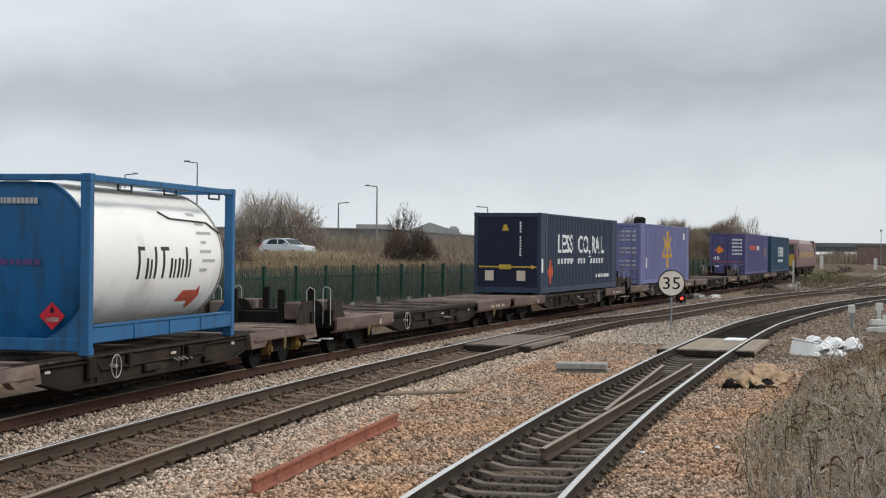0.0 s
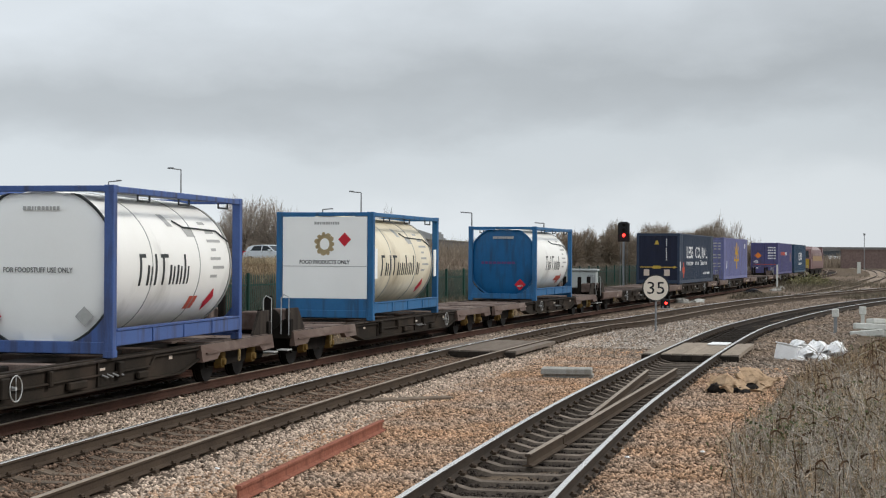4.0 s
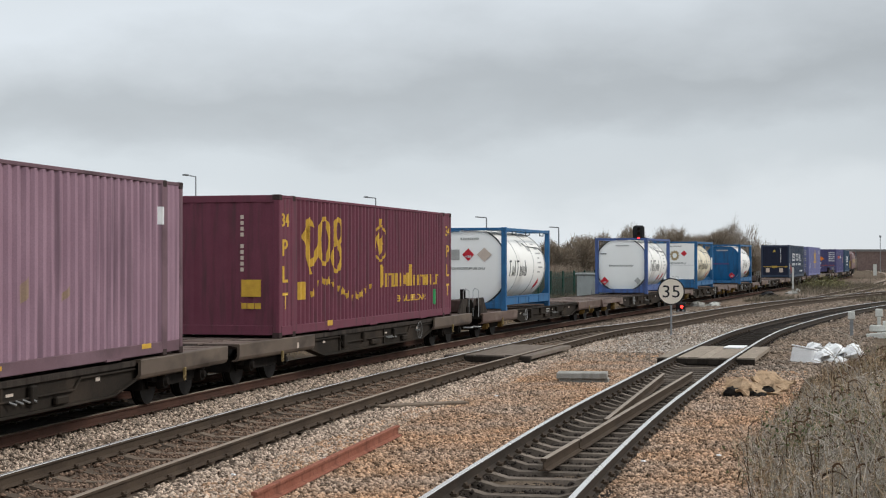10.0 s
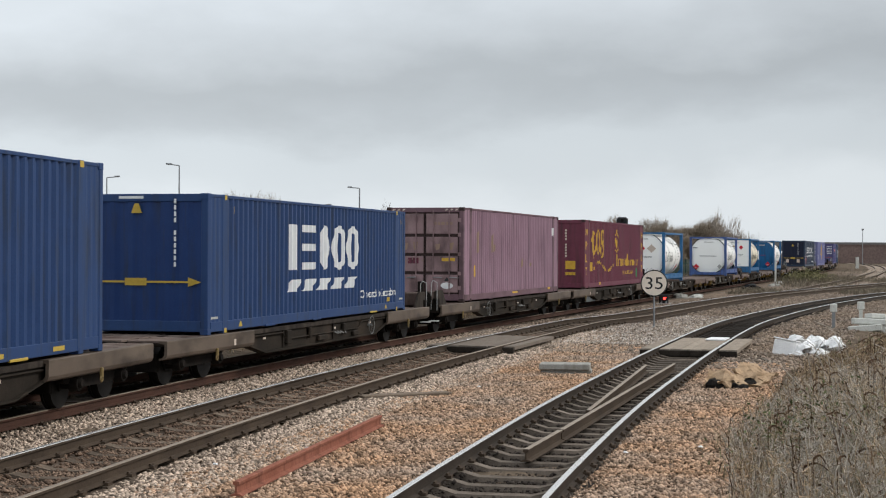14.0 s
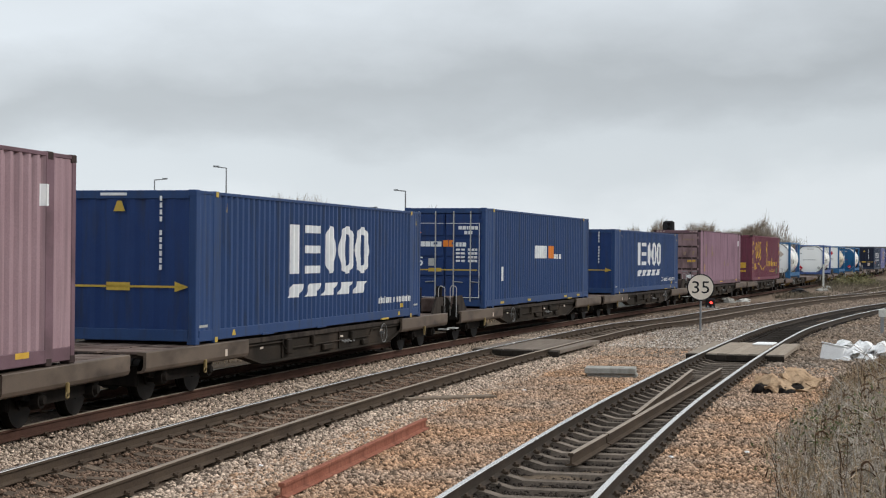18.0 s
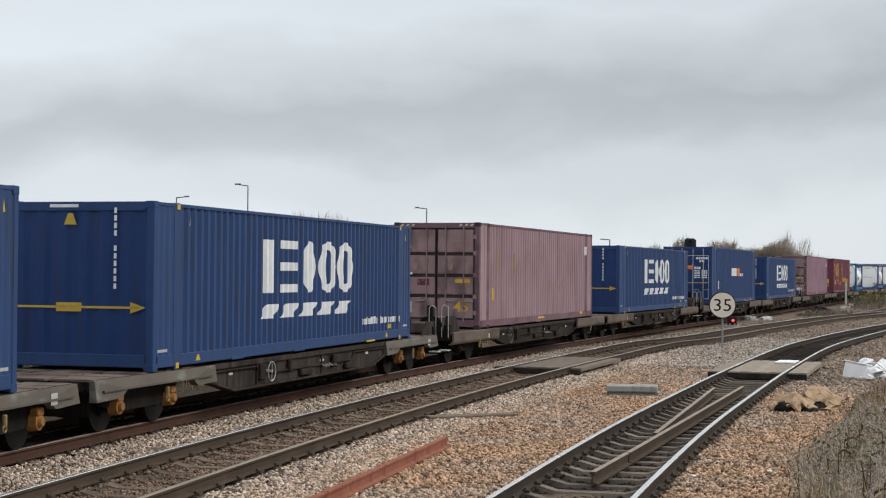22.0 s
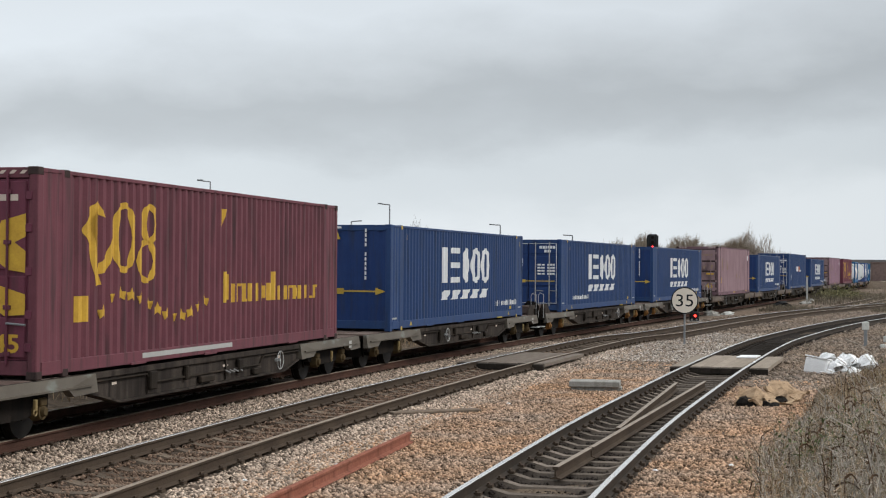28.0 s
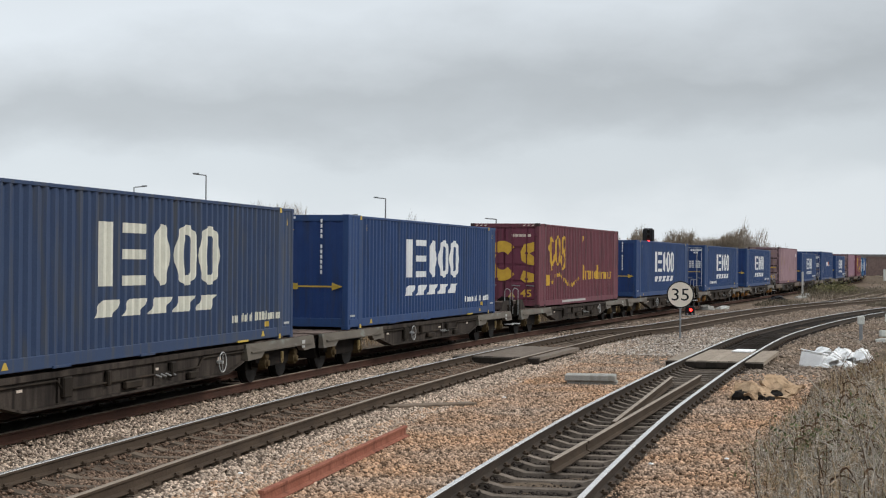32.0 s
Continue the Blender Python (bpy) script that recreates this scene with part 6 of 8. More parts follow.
def run(t):
    """Metres the train has gone since 16 s."""
    u = t - 16
    return 8.882 * u - 0.00974 * u * u / 2 - 0.00181 * u ** 3 / 6


def vehicle_pose(s, length, t):
    """The pose on the line of a vehicle whose middle is at s, by its two pivots."""
    a, b = along(s + run(t) + 0.36 * length, -HALF), along(s + run(t) - 0.36 * length, -HALF)
    return pose((a[0] + b[0]) / 2, (a[1] + b[1]) / 2, 0, 0, 0, -math.degrees(math.atan2(a[0] - b[0], a[1] - b[1])))


RIDES = []          # thing, middle, length, pose on the vehicle
WHEELSETS = []


def wheelset_mesh():
    sh = Shape()
    sh.tube((-1.0, 0, 0), (1.0, 0, 0), 0.075, n=12)
    for s_ in (-1, 1):
        sh.tube((s_ * 0.70, 0, 0), (s_ * 0.825, 0, 0), 0.365, n=28)
        sh.tube((s_ * 0.665, 0, 0), (s_ * 0.70, 0, 0), 0.39, n=28)
        sh.tube((s_ * 0.825, 0, 0), (s_ * 0.86, 0, 0), 0.12, n=12)
    return sh.mesh("wheelset", M["wheel"], smooth=True)


WHEELS = wheelset_mesh()


def bogie(parent, y, axle):
    sh = Shape()
    for s_ in (-1, 1):
        x = s_ * 0.98
        sh.prism([(-1.25, 0.62), (-1.25, 0.42), (-0.55, 0.30), (0.55, 0.30), (1.25, 0.42), (1.25, 0.62), (0.6, 0.70), (-0.6, 0.70)],
                 lambda a, b, k: (x + (0.06 if k else -0.06), a, b))
    sh.box(-0.95, 0.95, -0.22, 0.22, 0.30, 0.66, 0.03)
    # cross boxes added to close the daylight gap between the wheels
    for e in (-1, 1):
        sh.box(-0.92, 0.92, e * 1.42 - 0.05, e * 1.42 + 0.05, 0.26, 0.6, 0.02)
        sh.box(-0.6, 0.6, e * 0.42 - 0.12, e * 0.42 + 0.12, 0.24, 0.5, 0.02)
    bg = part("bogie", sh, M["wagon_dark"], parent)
    bg.matrix_basis = pose(0, y, 0)
    for yy in (-0.9, 0.9):
        w = part("wheelset", WHEELS, M["wheel"], bg)
        w.matrix_basis = pose(0, yy, 0.365)
        WHEELSETS.append((w, yy))
        for s_ in (-1, 1):
            x = s_ * 1.1
            ax = Shape().tube((x - 0.09, yy, 0.39), (x + 0.05, yy, 0.39), 0.14, 0.12, 14).tube((x + 0.05, yy, 0.39), (x + 0.10, yy, 0.39), 0.085, 0.06, 12).box(x - 0.06, x + 0.07, yy - 0.1, yy + 0.1, 0.46, 0.58, 0.02)
            part("axle_box", ax, axle, bg, smooth=True)
    return bg


def wagon(s_front, s_rear, outer_front, kind, loaded):
    """A low container flat: end skirts over the bogies, deep dark side frames between, deck plates, and at its outer end raised buffer housings."""
    L = s_front - s_rear - (0.75 if kind != 2 else 0.7)
    y1 = L / 2
    dk = DECK - (TANK_DROP if kind == 1 else 0.0)
    look_ = {0: ("dark brown container flat wagon", "wagon", "skirt"), 1: ("rusty brown container flat wagon", "wagon", "skirt_rusty"),
             2: ("olive-grey weathered container flat wagon", "wagon", "skirt_grey")}[kind]
    t = thing("flat_wagon", look_[0] + (" carrying a container" if loaded else " running empty"), "wagon", "wagons of the freight train")
    steel, skirt = M[look_[1]], M[look_[2]]
    arched = kind == 2 or (kind == 1 and s_front > 90)
    if kind == 0 and s_front > 130:
        skirt = M["skirt_rusty"]
    for s_ in (-1, 1):
        x0, x1 = sorted((s_ * 1.02, s_ * 1.16))
        # fish-bellied side frame
        fr = Shape()
        fr.prism([(-y1 + 3.9, 0.80), (-y1 + 3.9, 0.62), (-y1 + 5.2, 0.36), (y1 - 5.2, 0.36), (y1 - 3.9, 0.62), (y1 - 3.9, 0.80)],
                 lambda a, b, k: ((x1 if k else x0), a, b))
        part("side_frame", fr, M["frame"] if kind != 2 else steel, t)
        fb = Shape()
        fb.prism([(-y1 + 3.9, 0.62), (-y1 + 3.9, 0.585), (-y1 + 5.2, 0.325), (y1 - 5.2, 0.325), (y1 - 3.9, 0.585), (y1 - 3.9, 0.62), (y1 - 5.2, 0.357), (-y1 + 5.2, 0.357)],
                 lambda a, b, k: (s_ * (1.22 if k else 1.0), a, b))
        part("frame_flange", fb, M["frame"] if kind != 2 else steel, t)
        part("air_pipe", Shape().pipe([(s_ * 1.20, -y1 + 4.3, 0.70), (s_ * 1.20, -y1 + 6.2, 0.70), (s_ * 1.20, -y1 + 6.4, 0.55), (s_ * 1.20, y1 - 6.6, 0.55), (s_ * 1.20, y1 - 6.4, 0.70), (s_ * 1.20, y1 - 4.3, 0.70)], 0.018), M["frame"], t)
        if kind == 1 and s_front < 90:
            mk = Shape()
            for a, b, c, d in ((-0.26, 0.26, 0.66, 0.685), (-0.26, 0.26, 0.42, 0.445), (-0.26, -0.235, 0.446, 0.659), (0.235, 0.26, 0.446, 0.659), (-0.16, -0.03, 0.49, 0.61), (0.03, 0.16, 0.49, 0.61)):
                mk.box(min(s_ * 1.162, s_ * 1.168), max(s_ * 1.162, s_ * 1.168), -y1 + 9.2 + a, -y1 + 9.2 + b, c, d)
            part("owner_mark", mk, M["grey_print"], t, "white outlined square mark")
        for k, yy in enumerate((-3.9, 0.75, 3.6)):
            part("label_plate", Shape().box(min(s_ * 1.162, s_ * 1.17), max(s_ * 1.162, s_ * 1.17), yy - 0.10 - 0.06 * (k == 1), yy + 0.06, 0.61, 0.65 + 0.02 * (k == 2)), M["pale_print"], t, "small pale label plate")
        fl = Shape().box(s_ * 1.08 - 0.13, s_ * 1.08 + 0.13, -y1 + 0.2, y1 - 0.2, 0.74, dk - 0.012, 0.01)
        part("deck_beam", fl, steel, t)
        for e in (-1, 1):
            # curved skirt plate over the bogie
            sk = Shape()
            prof = [(1.14, 0.848), (1.285, 0.846), (1.298, 0.832), (1.294, 0.60), (1.27, 0.545), (1.21, 0.515), (1.14, 0.51), (1.14, 0.54), (1.20, 0.55), (1.245, 0.61), (1.245, 0.79), (1.14, 0.80)]
            ya, yb = sorted((e * (y1 - 0.08), e * (y1 - 4.3)))
            if arched:
                sk.prism([(ya, 0.83), (ya, 0.52), ((ya + yb) / 2 - 1.35, 0.54), ((ya + yb) / 2 - 1.15, 0.66), ((ya + yb) / 2 + 1.15, 0.66), ((ya + yb) / 2 + 1.35, 0.54),
                          (yb, 0.56), (yb, 0.83)], lambda a, b, k: (s_ * ((1.24 if b > 0.8 else 1.285) if k else 1.16), a, b))
                sk.box(min(s_ * 1.18, s_ * 1.30), max(s_ * 1.18, s_ * 1.30), ya + 0.2, yb - 0.2, 0.655, 0.685)
            else:
                sk.prism(prof, lambda a, b, k: (s_ * a, yb if k else ya, b))
            part("skirt", sk.shift(0, 0, dk - DECK), skirt, t)
            part("lashing_hook", Shape().box(s_ * 1.30 - 0.025, s_ * 1.30 + 0.025, e * (y1 - 2.35) - 0.03, e * (y1 - 2.35) + 0.03, 0.44, 0.60, 0.012)
                 .ring((s_ * 1.30, e * (y1 - 2.35), 0.42), (1, 0, 0), 0.045, 0.014, 10, 4), M["hook"], t)
        if kind == 0 and s_front > 130:
            line = Shape()
            for k in range(9):
                if k not in (2, 6):
                    line.box(min(s_ * 1.297, s_ * 1.301), max(s_ * 1.297, s_ * 1.301), y1 - 2.7 + 0.2 * k, y1 - 2.58 + 0.2 * k, 0.62, 0.70)
            part("skirt_lettering", line, M["pale_print"], t, "worn white lettering")
        if kind == 0:
            part("skirt_label", Shape().box(min(s_ * 1.296, s_ * 1.304), max(s_ * 1.296, s_ * 1.304), -y1 + 3.2, -y1 + 3.3, 0.60, 0.72), M["pale_print"], t, "small pale label")
        elif kind == 2:
            part("skirt_label", Shape().box(min(s_ * 1.281, s_ * 1.286), max(s_ * 1.281, s_ * 1.286), y1 - 1.0, y1 - 0.8, 0.60, 0.76), M["grey_print"], t, "small pale label")
        # brake wheel, valve box, steps on the side frame
        if arched:
            yb = -y1 + 6.8 if outer_front else y1 - 5.6
        else:
            yb = y1 - 5.7 if outer_front else -y1 + 5.6
        rw = 0.22 if kind == 0 else 0.18
        ring = Shape().ring((s_ * 1.27, yb, 0.58), (1, 0, 0), rw, 0.009, 20, 5)
        ring.tube((s_ * 1.27, yb, 0.58 - rw), (s_ * 1.27, yb, 0.58 + rw), 0.006, n=4).tube((s_ * 1.16, yb, 0.58), (s_ * 1.275, yb, 0.58), 0.03, n=8)
        part("brake_wheel", ring, M["grey_mid"] if kind == 0 and s_front < 130 else M["rail_light"], t, "pale ring handwheel")
        for yy, w, z0, z1 in ((-2.6, 0.14, 0.44, 0.74), (-1.2, 0.06, 0.5, 0.74), (-0.3, 0.32, 0.40, 0.52), (1.3, 0.10, 0.46, 0.72), (2.2, 0.2, 0.38, 0.50)):
            part("equipment_box", Shape().box(min(s_ * 1.17, s_ * 1.25), max(s_ * 1.17, s_ * 1.25), yy - w, yy + w, z0, z1, 0.02), M["frame"], t)
        for k in range(4):
            part("lever", Shape().tube((s_ * 1.2, 0.6 + 0.2 * k, 0.55), (s_ * 1.26, 0.72 + 0.2 * k, 0.50), 0.018, n=5), M["grey_mid"], t)
        for yy in np.arange(-y1 + 6.3, y1 - 5.5, 3.4):
            part("stiffener", Shape().box(s_ * 1.16, s_ * 1.195, yy - 0.03, yy + 0.03, 0.38, 0.78), M["frame"] if kind != 2 else steel, t)
    # deck: end plates with pockets and cross bearers
    for e in (-1, 1):
        ya, yb = sorted((e * (y1 - 0.15), e * (y1 - 3.6)))
        for a, b in ((ya, ya + 0.62), (ya + 0.72, ya + 1.15), (ya + 1.55, ya + 2.3), (ya + 2.42, ya + 2.85), (ya + 2.95, yb)):
            for c, d in ((-1.19, -0.5), (-0.4, 0.4), (0.5, 1.19)):
                part("deck_plate", Shape().box(c, d, a, b, dk - 0.045, dk - 0.004, 0.006), M["deck"], t)
        part("deck_plate", Shape().box(-0.42, 0.42, ya + 1.19, ya + 1.51, dk - 0.045, dk - 0.004, 0.006), M["deck"], t)
    for yy in np.arange(-y1 + 4.4, y1 - 4.3, 2.1):
        part("cross_bearer", Shape().box(-0.95, 0.95, yy - 0.16, yy + 0.16, 0.62, dk - 0.006, 0.01), M["deck"], t)
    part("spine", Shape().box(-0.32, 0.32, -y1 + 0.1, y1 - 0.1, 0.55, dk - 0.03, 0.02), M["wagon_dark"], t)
    e = 1 if outer_front else -1
    ye = e * y1
    # outer end: headstock, housings, buffers, hook, hand rails
    part("headstock", Shape().box(-1.2, 1.2, min(ye, ye - e * 0.2), max(ye, ye - e * 0.2), 0.62, 1.05, 0.02), M["wagon_dark"], t)
    hs = 1.28 if kind != 2 else 1.18
    for s_ in (-1, 1):
        g = Shape()
        g.prism([(ye, dk), (ye - e * 1.05, dk), (ye - e * 0.62, hs), (ye, hs)], lambda a, b, k: (s_ * 1.12 + (0.03 if k else -0.03), a, b))
        part("end_plate", g, M["wagon"], t)
        part("buffer_housing", Shape().box(s_ * 0.87 - 0.2, s_ * 0.87 + 0.2, min(ye - e * 0.55, ye), max(ye - e * 0.55, ye), 0.88, hs - 0.02, 0.03), M["deck"], t)
        bf = Shape().tube((s_ * 0.87, ye, 1.06), (s_ * 0.87, ye + e * 0.28, 1.06), 0.11, n=14).tube((s_ * 0.87, ye + e * 0.28, 1.06), (s_ * 0.87, ye + e * 0.33, 1.06), 0.22, n=18)
        part("buffer", bf, M["wagon_dark"], t)
        part("stake", Shape().box(s_ * 0.55 - 0.08, s_ * 0.55 + 0.08, min(ye - e * 0.3, ye - e * 0.42), max(ye - e * 0.3, ye - e * 0.42), dk, hs + (0.26 if kind != 2 else 0.1), 0.02), M["wagon_dark"], t)
        hr = Shape().pipe([(s_ * 1.18, ye + e * 0.04, 0.7), (s_ * 1.18, ye + e * 0.04, 1.52), (s_ * 1.06, ye + e * 0.04, 1.58), (s_ * 1.0, ye + e * 0.04, 1.5), (s_ * 1.0, ye + e * 0.04, 0.72)], 0.011)
        part("hand_rail", hr, M["rail_light"], t, "pale bent hand rail")
        part("step", Shape().box(s_ * 1.0, s_ * 1.25, min(ye + e * 0.02, ye + e * 0.3), max(ye + e * 0.02, ye + e * 0.3), 0.38, 0.41, 0.005), M["rail_light"], t)
    part("coupling", Shape().tube((0, ye, 0.95), (0, ye + e * 0.42, 0.92), 0.06).pipe([(0.25, ye, 0.8), (0.25, ye + e * 0.25, 0.45), (0.25, ye + e * 0.4, 0.7)], 0.03), M["black"], t)
    part("drawbar", Shape().box(-0.12, 0.12, min(-ye, -ye - e * 0.45), max(-ye, -ye - e * 0.45), 0.62, 0.78, 0.02), M["wagon_dark"], t)
    ax = M[{0: "wagon_dark", 1: "axle_amber", 2: "axle_orange" if s_front > -75 else "axle_brown"}[kind]]
    for yb in (y1 - 1.95, -y1 + 1.95):
        bogie(t, yb, ax)
    mid = (s_front + s_rear) / 2 - (0.18 if outer_front else -0.18)
    RIDES.append((t, mid, L, Matrix.Identity(4)))
    return t, mid, L


# ---- boxes ----
CL, CW, CH = 13.716, 2.5, 2.95
LOW = 2.65   # height of the lower boxes


PRESS = 0.045


def pressing(y0, y1, pitch):
    """The zigzag of a pressed sheet: (place, depth 0 or 1)."""
    n = max(2, round((y1 - y0) / pitch))
    p = (y1 - y0) / n
    pts = []
    for i in range(n):
        a = y0 + i * p
        pts += [(a, 0), (a + 0.27 * p, 0), (a + 0.51 * p, 1), (a + 0.76 * p, 1)]
    return pts + [(y1, 0)]


def corrugated(y0, y1, z0, z1, x, side, pitch=0.262, depth=PRESS):
    """A pressed side sheet in the yz plane."""
    pts = pressing(y0, y1, pitch)
    v = []
    for y, d in pts:
        xx = x - side * depth * d
        v += [(xx, y, z0), (xx, y, z1)]
    return Shape().add(v, [(2 * i, 2 * i + 2, 2 * i + 3, 2 * i + 1) for i in range(len(pts) - 1)])


_e = CL / 2
SIDE = [(-_e, 0.004)] + [(y, -0.004 - 0.25 * PRESS * d) for y, d in pressing(-_e + 0.10, -_e + 0.72, 0.2)]
SIDE += [(-_e + 0.721, 0.004), (-_e + 0.979, 0.004)] + [(y, -0.004 - PRESS * d) for y, d in pressing(-_e + 0.98, _e - 0.98, 0.262)]
SIDE += [(_e - 0.979, 0.004), (_e - 0.721, 0.004)] + [(y, -0.004 - 0.25 * PRESS * d) for y, d in pressing(_e - 0.72, _e - 0.10, 0.2)] + [(_e, 0.004)]
SIDE_Y, SIDE_X = np.array([p[0] for p in SIDE]), np.array([p[1] for p in SIDE])


def painted(bm, name, mat):
    """Paint on the near side: a flat figure in the yz plane, cut at the folds of the sheet and laid onto it."""
    ys = [q.co.y for q in bm.verts]
    lo, hi = min(ys), max(ys)
    if min(q.co.z for q in bm.verts) > 0.245:
        for y in SIDE_Y[(SIDE_Y > lo + 1e-4) & (SIDE_Y < hi - 1e-4)]:
            bmesh.ops.bisect_plane(bm, geom=list(bm.verts) + list(bm.edges) + list(bm.faces), dist=1e-5, plane_co=(0, float(y), 0), plane_no=(0, 1, 0))
        for q in bm.verts:
            q.co.x = CW / 2 + float(np.interp(q.co.y, SIDE_Y, SIDE_X)) + 0.005
    else:
        for q in bm.verts:
            q.co.x = CW / 2 + 0.006
    bmesh.ops.recalc_face_normals(bm, faces=bm.faces)
    me = bpy.data.meshes.new(name)
    bm.to_mesh(me)
    bm.free()
    me.materials.append(mat)
    return me


def figure(poly):
    bm = bmesh.new()
    bm.faces.new([bm.verts.new((0, a, c)) for a, c in poly])
    bmesh.ops.triangulate(bm, faces=list(bm.faces))
    return bm


def on_side(me, y, z, x):
    """Lays lettering upright on the near side."""
    for q in me.vertices:
        q.co = (x + q.co.z, y + q.co.x, z + q.co.y)
    return me


def on_end(me, x, z, y):
    """Lays lettering upright on the rear end."""
    for q in me.vertices:
        q.co = (x + q.co.x, y - q.co.z, z + q.co.y)
    return me


class Decal:
    """Paint marks on the near side or the rear end of a box; each is a part of its own."""

    def __init__(self, box, x=CW / 2 + 0.003, y=-CL / 2 - 0.003):
        self.box, self.x, self.y = box, x, y

    def side(self, name, poly, mat, label=""):
        return part(name, painted(figure(poly), name, mat), mat, self.box, label)

    def end(self, name, poly, mat, label=""):
        sh = Shape()
        sh.prism(poly, lambda a, b, k: (a, self.y - (0.003 if k else 0.0), b))
        return part(name, sh, mat, self.box, label)

    def bars_side(self, name, y0, y1, z, h, n, mat, label="", gap=0.25, seed=1):
        """A line of unreadable writing as short bars."""
        rnd = random.Random(seed)
        ws = [rnd.uniform(0.6, 1.4) for _ in range(n)]
        k = (y1 - y0) / (sum(ws) + gap * (n - 1))
        y = y0
        bm = bmesh.new()
        for w in ws:
            if rnd.random() > 0.14 or n < 8:
                up = h / 2 if n < 8 or rnd.random() < 0.3 else h * 0.3
                bm.faces.new([bm.verts.new((0, a, c)) for a, c in rect(y, y + w * k, z - h / 2, z + up)])
            y += (w + gap) * k
        return tagged(part(name, painted(bm, name, mat), mat, self.box, label), kind="stuff")

    def bars_end(self, name, x0, x1, z, h, n, mat, label="", gap=0.25, seed=1):
        rnd = random.Random(seed)
        sh = Shape()
        ws = [rnd.uniform(0.6, 1.4) for _ in range(n)]
        k = (x1 - x0) / (sum(ws) + gap * (n - 1))
        x = x0
        for w in ws:
            sh.box(x, x + w * k, self.y - 0.003, self.y, z - h / 2, z + h / 2)
            x += (w + gap) * k
        return tagged(part(name, sh, mat, self.box, label), kind="stuff")

    def text_side(self, text, y, z, h, w, mat, label=""):
        flat = on_side(words(text, h, w, 0.0), y, z, 0.0)
        bm = bmesh.new()
        bm.from_mesh(flat)
        return part("lettering", painted(bm, "lettering", mat), mat, self.box, label)

    def text_end(self, text, x, z, h, w, mat, label=""):
        me = on_end(words(text, h, w), x, z, self.y - 0.003)
        me.materials.append(mat)
        return part("lettering", me, mat, self.box, label)


def rect(a, b, c, d):
    return [(a, c), (b, c), (b, d), (a, d)]


def oval(cy, cz, ry, rz, n=20):
    return [(cy + ry * math.cos(6.28319 * i / n), cz + rz * math.sin(6.28319 * i / n)) for i in range(n)]


def hoop(box, x, cy, cz, ry, rz, wy, wz, mat, label="", n=24, a0=0.0, a1=6.28319):
    """A painted oval band on the side."""
    v = []
    for i in range(n + 1):
        a = a0 + (a1 - a0) * i / n
        for k in (1.0, 0.0):
            v.append((0, cy + (ry - wy * k) * math.cos(a), cz + (rz - wz * k) * math.sin(a)))
    bm = bmesh.new()
    vs = [bm.verts.new(p) for p in v]
    for i in range(n):
        bm.faces.new([vs[2 * i], vs[2 * i + 1], vs[2 * i + 3], vs[2 * i + 2]])
    return part("emblem", painted(bm, "emblem", mat), mat, box, label)


